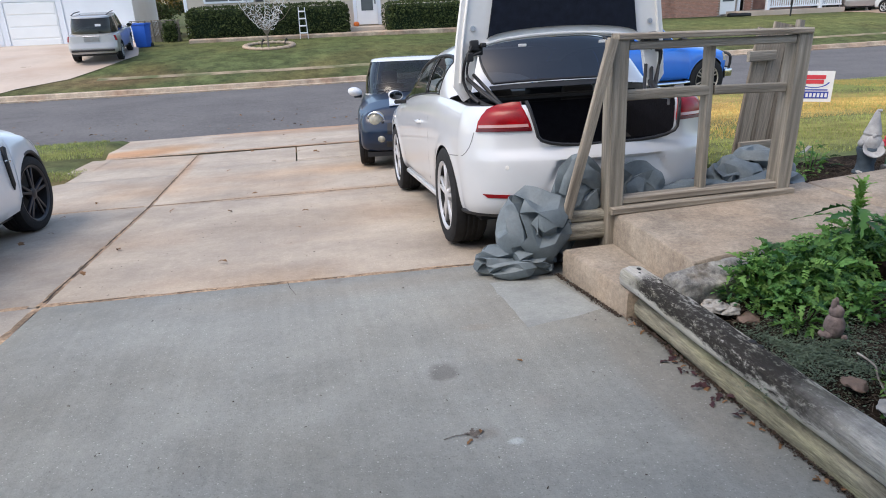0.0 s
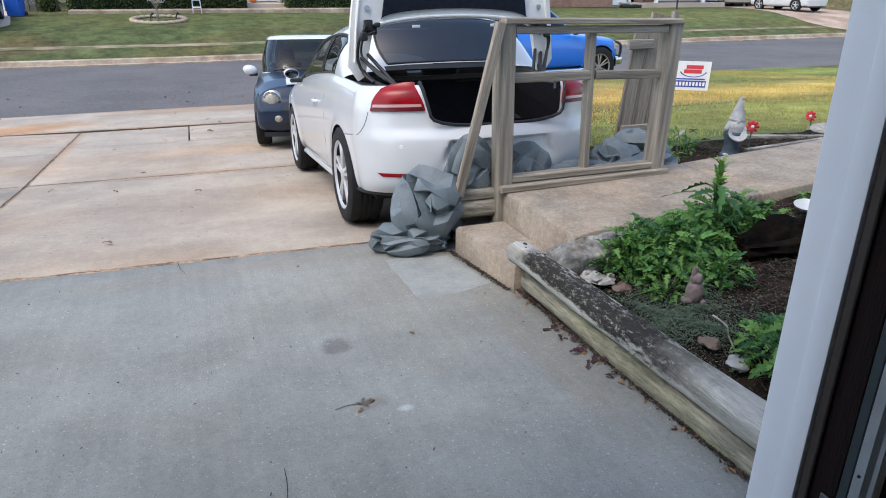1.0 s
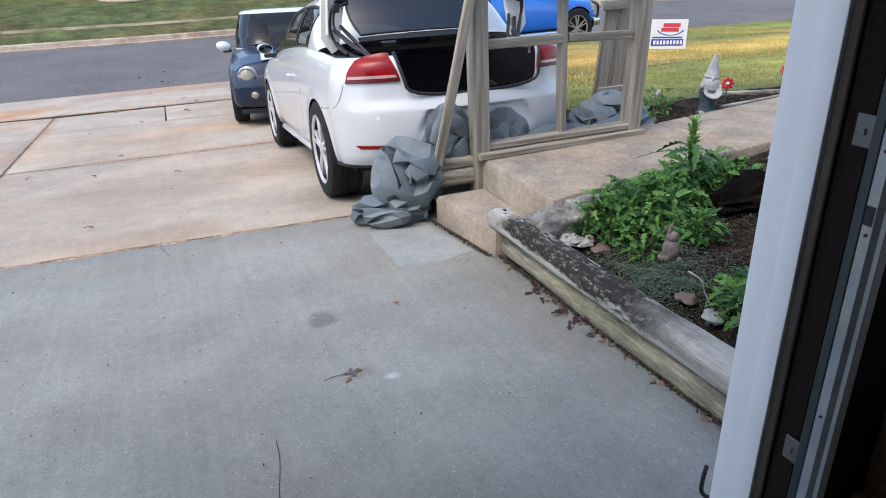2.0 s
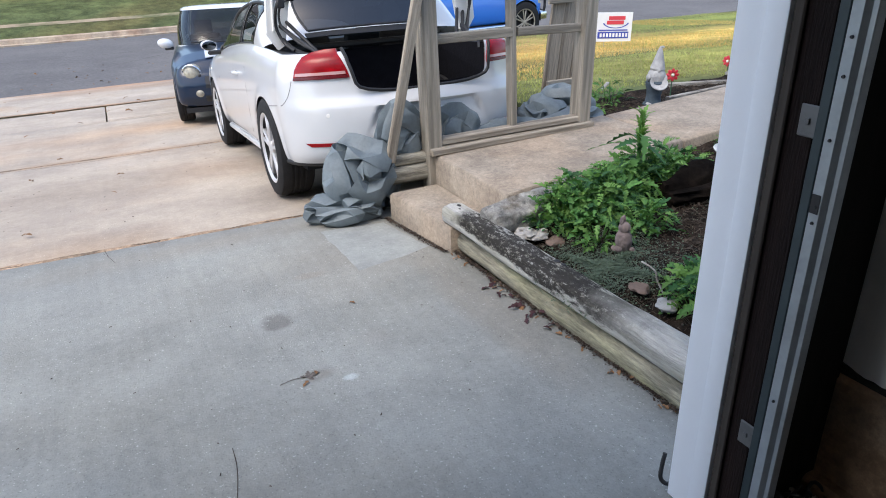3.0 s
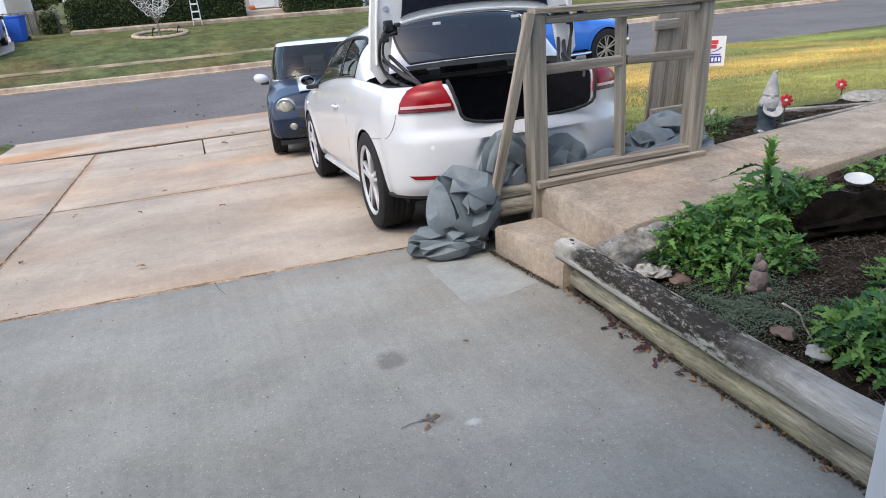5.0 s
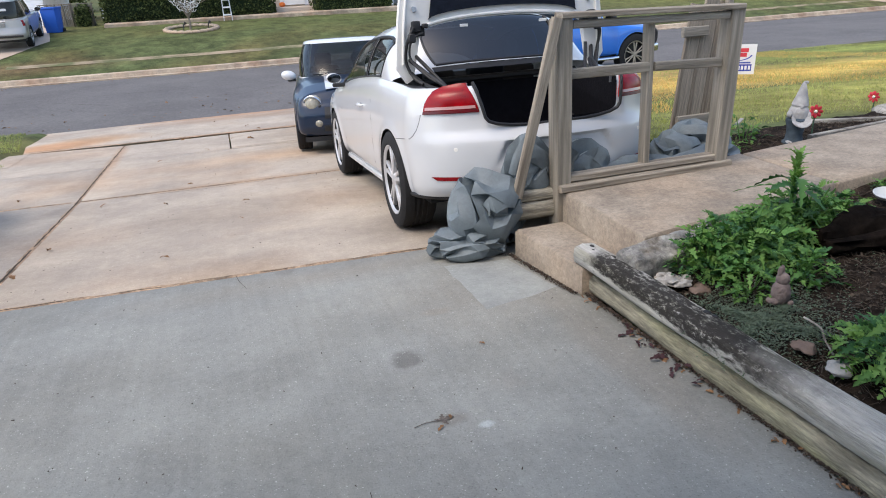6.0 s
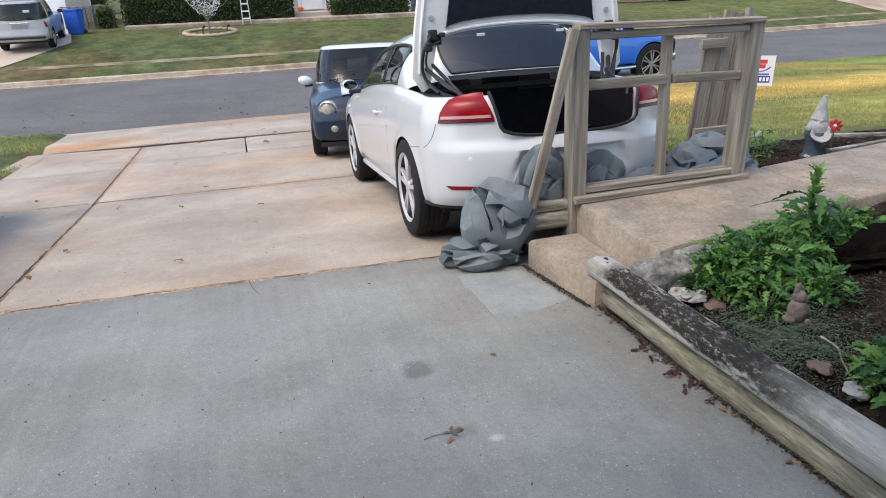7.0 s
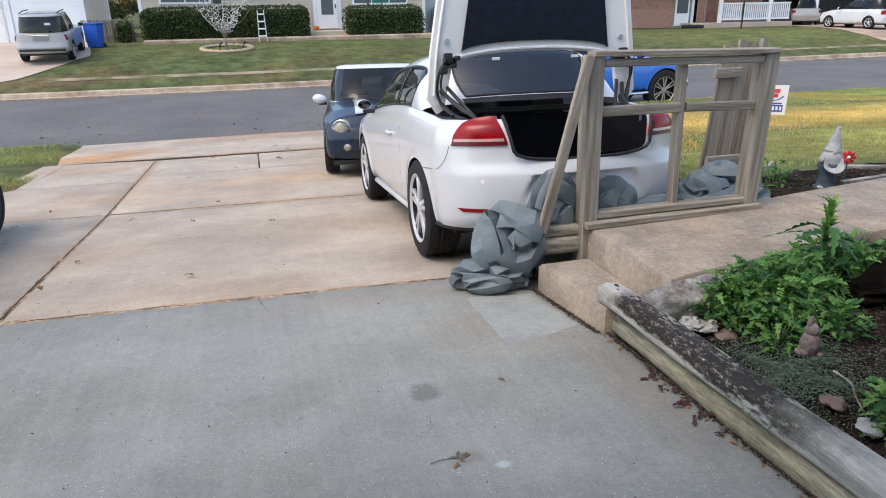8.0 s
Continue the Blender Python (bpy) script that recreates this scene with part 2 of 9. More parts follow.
def ground_z(x, y):
    s = s_of(x, y)
    z = lawn_z(x, y)
    if -4.7 < x < 3.4 and 0 < y < 16 and not (x < -3.05 and y > 9.6 and y > 9.2 + 0.3 * (x + 4.7)):
        z = min(z, drive_z(y)) - 0.12
    if 15.4 < s < 24.6:
        z = -1.2
    if 1.6 < x < 12.5 and 0 < y < 3.7 + 0.12 * (x - 1.93):
        z = min(z, 0.0) - 0.05
    if -4 < x < 9 and -9.5 < y < 0.8:
        z = -0.3
    return z + (0.012 * noise.noise((x * 0.9, y * 0.9, 0)) if s < 15 or s > 25 else 0)


gx = sorted(set([-200, -120, -80, -50, -35] + [round(-25 + 0.4 * i, 2) for i in range(180)] + [-4.71, -4.69, 1.59, 1.61, 3.39, 3.41, 60, 80, 120, 200]))
gy = sorted(set([-40, -20, -8] + [round(-2 + 0.35 * i, 2) for i in range(130)] + [45, 50, 60, 80, 120, 200, 400]))
ground = tagged(sheet("ground", gx, gy, ground_z, M["grass"], ""), "green and straw-coloured autumn lawn over rolling ground", "lawn", kind="structure")

# road
rx = [-60, -40] + [-25 + 2.5 * i for i in range(25)] + [45, 60, 90]
def strip(name, s0, s1, n, zf, material, xs):
    bm = bmesh.new()
    rows = []
    for k in range(n + 1):
        s = s0 + (s1 - s0) * k / n
        rows.append([bm.verts.new((x, road_y(x, s), zf(s, x))) for x in xs])
    for a, b in zip(rows, rows[1:]):
        for i in range(len(xs) - 1):
            bm.faces.new((a[i], a[i + 1], b[i + 1], b[i]))
    return part(name, bm, material, smooth=True)


road = tagged(strip("road", 15.4, 24.3, 8, lambda s, x: -1.07 + 0.06 * math.sin((s - 15.4) / 8.9 * math.pi), M["asphalt"], rx), "dark grey worn asphalt street with fine cracks", "road", kind="structure")
# ---- driveway ----
def smooth01(t):
    t = max(0.0, min(1.0, t))
    return t * t * (3 - 2 * t)


def slab(parent, c00, c10, c11, c01, material, zf, name="slab", thick=0.11, gap=0.006, nx=8, ny=8, label="", drop=0.007, rough=0.0015):
    """A cast slab over four corners, with a worn edge all round."""
    bm = bmesh.new()
    lx = (Vector(c10) - Vector(c00)).length
    ly = (Vector(c01) - Vector(c00)).length

    def steps(n, length):
        e = 0.016 / length
        return [gap / length, e] + [e + (1 - 2 * e) * k / n for k in range(1, n)] + [1 - e, 1 - gap / length]

    us, vs = steps(nx, lx), steps(ny, ly)
    rows = []
    for j, v in enumerate(vs):
        row = []
        for i, u in enumerate(us):
            x = (c00[0] * (1 - u) + c10[0] * u) * (1 - v) + (c01[0] * (1 - u) + c11[0] * u) * v
            y = (c00[1] * (1 - u) + c10[1] * u) * (1 - v) + (c01[1] * (1 - u) + c11[1] * u) * v
            edge = i in (0, len(us) - 1) or j in (0, len(vs) - 1)
            z = zf(x, y) + rough * noise.noise((x * 1.7, y * 1.7, 3.1)) - (drop if edge else 0)
            if edge:
                w = 0.004 * noise.noise((x * 9, y * 9, 1.0))
                x, y = x + w, y + w
            row.append(bm.verts.new((x, y, z)))
        rows.append(row)
    for a, b in zip(rows, rows[1:]):
        for i in range(len(us) - 1):
            bm.faces.new((a[i], a[i + 1], b[i + 1], b[i]))
    ring = rows[0] + [r[-1] for r in rows[1:]] + rows[-1][-2::-1] + [r[0] for r in rows[-2:0:-1]]
    low = [bm.verts.new((v.co.x, v.co.y, v.co.z - thick)) for v in ring]
    for k in range(len(ring)):
        n = (k + 1) % len(ring)
        bm.faces.new((ring[n], ring[k], low[k], low[n]))
    return part(name, bm, material, parent, label, smooth=50)


def dz(x, y):
    return drive_z(y)


driveway = empty("driveway", pose(0, 0, 0), "concrete driveway, grey near slab and rust-stained older slabs beyond", "driveway", kind="structure")
slab(driveway, (-1.56, 0.74), (1.71, 0.74), (1.72, 3.9), (-1.52, 4.14), M["slab_new"], dz, nx=16, ny=16, label="newer grey broom-finished concrete slab")
slab(driveway, (-4.7, 0.74), (-1.57, 0.74), (-1.53, 4.14), (-4.7, 4.3), M["slab_old"], dz)
slab(driveway, (-1.52, 4.15), (3.3, 3.79), (3.3, 7.45), (-1.52, 7.62), M["slab_old"], dz, nx=12, ny=10)
slab(driveway, (-4.7, 4.31), (-1.53, 4.15), (-1.53, 7.63), (-4.7, 7.78), M["slab_old"], dz)
slab(driveway, (-1.52, 7.64), (3.3, 7.47), (3.3, 10.2), (-1.52, 10.36), M["slab_old"], dz, nx=12)
slab(driveway, (-1.52, 10.362), (0.1, 10.31), (0.12, 12.08), (-1.52, 12.06), M["slab_old"], dz, gap=0.001, drop=0.001)
slab(driveway, (0.115, 10.315), (3.3, 10.21), (3.3, 12.15), (0.135, 12.09), M["slab_old"], lambda x, y: drive_z(y) + 0.003)
slab(driveway, (-4.7, 7.8), (-1.535, 7.65), (-1.535, 9.9), (-3.05, 9.95), M["slab_old"], dz)
slab(driveway, (-3.05, 9.955), (-1.535, 9.905), (-1.535, 12.07), (-3.1, 12.38), M["slab_old"], dz, gap=0.001, drop=0.001)
slab(driveway, (-3.1, 12.4), (3.4, 12.17), (4.2, 15.6), (-3.75, 15.9), M["slab_old"], lambda x, y: drive_z(y) + 0.004, nx=12)


M["joint_dark"] = mat("joint_dark", (0.05, 0.04, 0.032), 0.95, var=0.3, scale=20)


def crack(pts, width, zf, seed):
    """A thin dark crack that wanders along a few points."""
    bm = bmesh.new()
    line = []
    for (xa, ya), (xb, yb) in zip(pts, pts[1:]):
        n = max(2, int(math.hypot(xb - xa, yb - ya) / 0.03))
        for k in range(n):
            t = k / n
            line.append((xa + (xb - xa) * t, ya + (yb - ya) * t))
    prev = None
    for k, (x, y) in enumerate(line):
        w = width * (0.5 + 0.9 * abs(noise.noise((k * 0.31, seed, 0))))
        o = 0.012 * noise.noise((k * 0.17, seed, 5))
        a, b = pts[0], pts[-1]
        dx, dy = b[0] - a[0], b[1] - a[1]
        q = math.hypot(dx, dy)
        nx_, ny_ = -dy / q, dx / q
        cur = [bm.verts.new((x + nx_ * (o + s * w), y + ny_ * (o + s * w), zf(x, y) + 0.0018)) for s in (-0.5, 0.5)]
        if prev:
            bm.faces.new((prev[0], prev[1], cur[1], cur[0]))
        prev = cur
    return part("crack", bm, M["joint_dark"], driveway)


crack([(-1.526, 4.2), (-1.53, 8.0), (-1.526, 12.05)], 0.022, lambda x, y: drive_z(y) + 0.002, 12.0)
crack([(-1.5, 7.63), (3.2, 7.465)], 0.012, lambda x, y: drive_z(y) + 0.002, 13.0)
crack([(-3.0, 12.37), (0.1, 12.095), (3.2, 12.16)], 0.016, lambda x, y: drive_z(y) + 0.022, 14.0)
crack([(0.12, 10.32), (3.2, 10.2)], 0.016, lambda x, y: drive_z(y) + 0.014, 15.0)
crack([(-0.05, 4.05), (-0.03, 3.9), (0.01, 3.72)], 0.004, dz, 1.3)
crack([(0.28, 1.75), (0.25, 1.45), (0.33, 1.1)], 0.004, dz, 2.6)
crack([(-1.1, 7.55), (-0.2, 7.45), (0.5, 7.5)], 0.008, dz, 4.2)
# dark worn run of the cross joint between the old and the new slab
for k, (xa, xb) in enumerate(((-1.52, -0.9), (-0.72, -0.45), (0.12, 0.3), (0.9, 1.5))):
    crack([(xa, 4.145 - 0.0741 * (xa + 1.52)), (xb, 4.145 - 0.0741 * (xb + 1.52))], 0.014, lambda x, y: drive_z(y) + 0.0015, 7.0 + k)
# ---- walk and steps ----
WT = 0.245


def walk_z(x, y):
    return WT + 0.012 * (x - 1.93)


walkway = empty("walkway", pose(0, 0, 0), "tan weathered concrete garden walk with two low steps", "walkway", kind="structure")
slab(walkway, (1.93, 2.665), (3.42, 2.90), (3.42, 3.72), (1.93, 3.53), M["walk_conc"], walk_z, thick=0.34, drop=0.012, nx=10, ny=8)
slab(walkway, (3.43, 2.90), (6.3, 3.3), (6.2, 4.06), (3.43, 3.72), M["walk_conc"], lambda x, y: walk_z(x, y) - 0.006, thick=0.3, drop=0.012, nx=10)
slab(walkway, (6.31, 3.3), (12.0, 4.0), (12.0, 4.8), (6.21, 4.06), M["walk_conc"], lambda x, y: walk_z(6.3, y) - 0.02, thick=0.3, drop=0.012, nx=10)
slab(walkway, (1.658, 2.80), (1.94, 2.77), (1.94, 3.5), (1.59, 3.5), M["walk_conc"], lambda x, y: 0.065, name="step", thick=0.24, drop=0.014, nx=5, ny=8)


# lighter patch of newer concrete at the foot of the step
bm = bmesh.new()
rows = []
for j in range(13):
    v = j / 12
    row = []
    for i in range(13):
        u = i / 12
        x = (1.146 * (1 - u) + 1.60 * u) * (1 - v) + (1.145 * (1 - u) + 1.53 * u) * v
        y = (2.858 * (1 - u) + 2.955 * u) * (1 - v) + (3.524 * (1 - u) + 3.449 * u) * v
        if i in (0, 12) or j in (0, 12):
            x, y = x + 0.02 * noise.noise((x * 7, y * 7, 2.0)), y + 0.02 * noise.noise((x * 7, y * 7, 6.0))
        row.append(bm.verts.new((x, y, drive_z(y) + (0.0005 if i in (0, 12) or j in (0, 12) else 0.004))))
    rows.append(row)
for a, b in zip(rows, rows[1:]):
    for i in range(12):
        bm.faces.new((a[i], a[i + 1], b[i + 1], b[i]))
part("repair_patch", bm, M["slab_patch"], driveway, "paler patch of newer concrete", smooth=60)


# ---- landscape timbers ----
def log_mesh(length, rx, rz, seed, n=18, seg=26, flat=0.0, rag=0.006, taper=0.0, squared=2.0):
    """A weathered log along y from 0 to length; squared > 2 makes it boxier, flat cuts its underside."""
    bm = bmesh.new()
    rings = []
    for j in range(seg + 1):
        y = length * j / seg
        k = 1 - taper * j / seg
        ring = []
        for i in range(n):
            a = 2 * math.pi * i / n
            c, s = math.cos(a), math.sin(a)
            e = 2.0 / squared
            x = math.copysign(abs(c) ** e, c) * rx * k
            z = math.copysign(abs(s) ** e, s) * rz * k
            d = rag * (noise.noise((x * 9 + seed, y * 2.2, z * 9)) + 0.5 * noise.noise((x * 40, y * 6 + seed, z * 40)))
            z = max(z, -rz * (1 - flat))
            ring.append(bm.verts.new((x + c * d, y + (0.012 * noise.noise((x * 30, z * 30, seed)) if j in (0, seg) else 0), z + s * d)))
        rings.append(ring)
    for a, b in zip(rings, rings[1:]):
        for i in range(n):
            bm.faces.new((a[i], a[(i + 1) % n], b[(i + 1) % n], b[i]))
    for ring, sgn in ((rings[0], -1), (rings[-1], 1)):
        c = sum((v.co for v in ring), Vector()) / n
        inner = [bm.verts.new(c + (v.co - c) * 0.82 + Vector((0, sgn * 0.006, 0))) for v in ring]
        mid = bm.verts.new(c + Vector((0, -sgn * 0.004, 0)))
        for i in range(n):
            bm.faces.new((ring[i], ring[(i + 1) % n], inner[(i + 1) % n], inner[i]))
            bm.faces.new((inner[i], inner[(i + 1) % n], mid))
    return bm


def rotten_top(m):
    """Black lichen-flecked rot over the upper face of a grey timber, from y = 0.45 to its tip, with a crisp ragged edge."""
    nt = m.node_tree
    b = nt.nodes["Principled BSDF"]
    src = b.inputs["Base Color"].links[0].from_socket
    co = nt.nodes.new("ShaderNodeTexCoord")
    sp = nt.nodes.new("ShaderNodeSeparateXYZ")
    nt.links.new(co.outputs["Object"], sp.inputs[0])

    def math_node(kind, a, c):
        n = nt.nodes.new("ShaderNodeMath")
        n.operation = kind
        for k, v in enumerate((a, c)):
            if isinstance(v, (int, float)):
                n.inputs[k].default_value = v
            else:
                nt.links.new(v, n.inputs[k])
        return n.outputs[0]

    def noise_at(scale, stretch, rough):
        mp = nt.nodes.new("ShaderNodeMapping")
        mp.inputs["Scale"].default_value = stretch
        nt.links.new(co.outputs["Object"], mp.inputs[0])
        n = nt.nodes.new("ShaderNodeTexNoise")
        n.inputs["Scale"].default_value, n.inputs["Detail"].default_value, n.inputs["Roughness"].default_value = scale, 9, rough
        nt.links.new(mp.outputs[0], n.inputs["Vector"])
        return n.outputs["Fac"]

    def span(v, lo, hi):
        n = nt.nodes.new("ShaderNodeMapRange")
        n.inputs["From Min"].default_value, n.inputs["From Max"].default_value = lo, hi
        nt.links.new(v, n.inputs[0])
        return n.outputs[0]

    edge = math_node("ADD", sp.outputs[2], math_node("MULTIPLY", math_node("SUBTRACT", noise_at(7, (2, 0.7, 2), 0.72), 0.5), 0.22))
    edge = math_node("ADD", edge, math_node("MULTIPLY", sp.outputs[0], -0.5))
    fac = math_node("MULTIPLY", span(edge, 0.016, 0.036), span(math_node("ADD", sp.outputs[1], math_node("MULTIPLY", noise_at(9, (1, 1, 1), 0.7), 0.5)), 0.66, 1.12))
    tip = span(math_node("ADD", sp.outputs[1], math_node("MULTIPLY", noise_at(20, (1, 1, 1), 0.7), 0.2)), 2.03, 1.93)
    fleck = span(noise_at(45, (1, 0.5, 1), 0.85), 0.64, 0.53)
    fac = math_node("MULTIPLY", math_node("MULTIPLY", fac, tip), fleck)
    n = nt.nodes.new("ShaderNodeMix")
    n.data_type = "RGBA"
    nt.links.new(math_node("MULTIPLY", fac, 0.95), n.inputs["Factor"])
    nt.links.new(src, n.inputs[6])
    n.inputs[7].default_value = (0.016, 0.014, 0.013, 1)
    nt.links.new(n.outputs[2], b.inputs["Base Color"])
    return m


M["log_top"] = rotten_top(mat("log_top", (0.44, 0.435, 0.41), 0.95, var=0.2, scale=3, bump=1.0, bump_scale=26, grit=0.22, grit_scale=9, stain=(0.26, 0.255, 0.2), stain_scale=2.2, stain_amt=0.7, stretch=(7, 0.7, 7)))
M["log_low"] = mat("log_low", (0.25, 0.235, 0.185), 0.95, grit=0.5, blotch=0.25, blotch_scale=3, grit_scale=5, var=0.22, scale=2.5, bump=0.8, bump_scale=22, stain=(0.22, 0.22, 0.13), stain_scale=1.3, stain_amt=0.8, stretch=(6, 0.8, 6))
M["log_grey"] = mat("log_grey", (0.27, 0.26, 0.24), 0.95, grit=0.5, grit_scale=7, var=0.3, scale=4, bump=1.0, bump_scale=18, stain=(0.12, 0.1, 0.085), stain_scale=2.2, stain_amt=0.8, stretch=(3, 1, 3))
M["log_rot"] = mat("log_rot", (0.006, 0.005, 0.0045), 0.95, spec=0.03, grit=0.6, grit_scale=12, var=0.5, scale=7, bump=1.0, bump_scale=24, stain=(0.016, 0.012, 0.010), stain_scale=4, stain_amt=0.7)
edging = empty("garden_edging", pose(1.77, 0.93, -0.02), "two stacked weathered landscape timbers, black-stained on top", "garden edging")
part("lower_timber", log_mesh(1.86, 0.082, 0.06, 2.0, squared=2.7, rag=0.006, n=28, seg=50), M["log_low"], edging, "yellow-green weathered timber", smooth=60, at=pose(0.005, 0, -0.005))
upper = part("upper_timber", log_mesh(2.02, 0.078, 0.062, 5.0, squared=3.2, rag=0.009, taper=0.12, n=30, seg=60), M["log_top"], edging, "grey timber with black rot along its top", smooth=60, at=pose(0.045, -0.06, 0.108, 0.8, 0, 2.6))
for x, y, z, r in ((0.015, 1.98, 0.05, 0.011), (-0.02, 2.005, 0.035, 0.009), (0.03, 1.15, 0.058, 0.013), (0.035, 1.11, 0.056, 0.010), (-0.01, 1.93, 0.05, 0.008)):
    bm = bmesh.new()
    bmesh.ops.create_icosphere(bm, subdivisions=2, radius=1.0)
    bmesh.ops.transform(bm, matrix=Matrix.Translation((x, y, z)) @ Matrix.Diagonal((r, r * 1.5, 0.006, 1)), verts=bm.verts)
    part("knot_hole", bm, M["black"], upper)
M["log_step"] = mat("log_step", (0.36, 0.335, 0.28), 0.95, grit=0.45, grit_scale=6, var=0.25, scale=3, bump=0.9, bump_scale=24, stain=(0.17, 0.155, 0.12), stain_scale=2, stain_amt=0.7, stretch=(7, 0.7, 7))
step_edge = empty("step_edging", pose(1.81, 3.62, 0.0), "two short stacked timbers ending the railing base", "timber edging")
part("lower_timber", log_mesh(0.36, 0.06, 0.062, 8.0, squared=3.2, rag=0.006, n=24), M["log_step"], step_edge, smooth=60, at=pose(0.18, 0, 0.135, 0, 0, 90))
part("lower_timber", log_mesh(0.34, 0.058, 0.034, 9.0, squared=4.5, rag=0.004, n=24), M["log_step"], step_edge, smooth=60, at=pose(0.17, 0.01, 0.225, 0, 0, 90))
part("lower_timber", log_mesh(1.2, 0.06, 0.12, 10.0, squared=4.5, rag=0.004), M["log_low"], step_edge, smooth=60, at=pose(1.45, 0.0, 0.12, 0, 0, 90))

# ---- porch railing ----
def board(parent, a, b, w, t, name="board", material=None, seed=0.0, up=(0, 0, 1), label=""):
    """A sawn board from a to b, w across and t thick, slightly worn and cupped."""
    a, b = Vector(a), Vector(b)
    d = b - a
    y = d.normalized()
    x = Vector(up).cross(y)
    if x.length < 0.05:
        x = Vector((1, 0, 0)).cross(y)
    x.normalize()
    z = y.cross(x)
    m = Matrix((x, y, z)).transposed()
    bm = bmesh.new()
    n = max(3, int(d.length / 0.12))
    e = min(0.006, t * 0.2)
    sect = [(-w / 2 + e, -t / 2), (w / 2 - e, -t / 2), (w / 2, -t / 2 + e), (w / 2, t / 2 - e), (w / 2 - e, t / 2), (-w / 2 + e, t / 2), (-w / 2, t / 2 - e), (-w / 2, -t / 2 + e)]
    rings = []
    for j in range(n + 1):
        v = d.length * j / n
        bow = 0.004 * noise.noise((v * 1.5, seed, 0))
        rings.append([bm.verts.new((sx + bow + 0.0015 * noise.noise((v * 8, sx * 30, seed)), v, sz + 0.0015 * noise.noise((v * 8, sz * 30, seed + 3)))) for sx, sz in sect])
    for p, q in zip(rings, rings[1:]):
        for i in range(8):
            bm.faces.new((p[i], p[(i + 1) % 8], q[(i + 1) % 8], q[i]))
    bm.faces.new(rings[0])
    bm.faces.new(rings[-1])
    return part(name, bm, material or M["rail_wood"], parent, label, at=Matrix.Translation(a) @ m.to_4x4())


M["rail_wood"] = mat("rail_wood", (0.345, 0.312, 0.262), 0.92, grit=0.2, grit_scale=6, var=0.24, scale=4, bump=0.7, bump_scale=16, stain=(0.12, 0.108, 0.088), stain_scale=3.0, stain_amt=0.6, stretch=(14, 0.6, 14), isle=0.15, stain_at=0.44)
M["rail_pale"] = mat("rail_pale", (0.39, 0.345, 0.285), 0.92, grit=0.25, grit_scale=6, var=0.25, scale=4, bump=0.8, bump_scale=16, stain=(0.15, 0.125, 0.10), stain_scale=3.0, stain_amt=0.8, stretch=(14, 0.6, 14), isle=0.12, stain_at=0.44)
railing = empty("porch_railing", pose(1.95, 3.585, 0.25), "grey weathered wooden railing frame of posts and rails", "railing")
rl = lambda x, z, y=0.0: (x - 1.95, y, z - 0.25)
board(railing, rl(1.945, 0.0, 0.0), rl(1.93, 1.25), 0.115, 0.1, "post", seed=1)
board(railing, rl(2.555, 0.30, 0.02), rl(2.53, 1.20, 0.02), 0.07, 0.045, "post", seed=2)
board(railing, rl(3.10, 0.25), rl(3.12, 1.235), 0.115, 0.1, "post", seed=3)
board(railing, rl(1.905, 1.268, -0.02), rl(3.155, 1.25, -0.02), 0.10, 0.032, "top_rail", M["rail_pale"], seed=4)
board(railing, rl(1.985, 1.215, -0.03), rl(3.06, 1.205, -0.03), 0.035, 0.045, "top_rail", seed=5)
board(railing, rl(1.99, 0.938, 0.0), rl(2.53, 0.936, 0.0), 0.035, 0.06, "middle_rail", seed=6)
board(railing, rl(2.57, 0.934, 0.0), rl(3.06, 0.922, 0.0), 0.035, 0.055, "middle_rail", seed=7)
board(railing, rl(1.98, 0.315, -0.01), rl(3.06, 0.318, -0.01), 0.085, 0.04, "bottom_rail", M["rail_pale"], seed=8)
board(railing, rl(1.90, 0.268, -0.055), rl(3.16, 0.275, -0.04), 0.10, 0.04, "bottom_rail", M["rail_pale"], seed=9)
tagged(board(None, (1.645, 3.57, 0.235), (1.868, 3.51, 1.262), 0.060, 0.036, "plank", M["rail_pale"], seed=11, up=(0, 1, 0)), "loose brown board leaning against the railing post", "board")

# old fence section that stands behind the railing
M["panel_wood"] = mat("panel_wood", (0.32, 0.275, 0.22), 0.9, grit=0.3, grit_scale=9, var=0.2, scale=3, bump=0.5, bump_scale=30, stain=(0.13, 0.105, 0.08), stain_scale=1.6, stain_amt=0.75, stretch=(9, 0.6, 9))
gate = empty("fence_panel", pose(3.56, 4.42, 0.16, -4, 3, 8), "grey weathered fence panel of three planks standing upright", "fence panel")
for i, (x, top) in enumerate(((-0.15, 1.06), (0.0, 1.10), (0.15, 1.08))):
    board(gate, (x - 0.03, 0, 0), (x + 0.12, 0, top), 0.142, 0.022, "plank", M["panel_wood"], seed=20 + i, up=(0, 1, 0))
for z in (0.2, 0.86):
    board(gate, (-0.2, -0.035, z), (0.05 if z > 0.5 else 0.2, -0.035, z + 0.01), 0.03, 0.075, "crosspiece", seed=30 + z)
board(gate, (0.17, -0.04, 0.0), (0.26, -0.04, 1.12), 0.06, 0.04, "plank", seed=33, up=(0, 1, 0))


# ---- garage that the camera stands in ----
def plain(name, bm, material, label, category, kind="structure"):
    return tagged(part(name, bm, material), label, category, kind=kind)


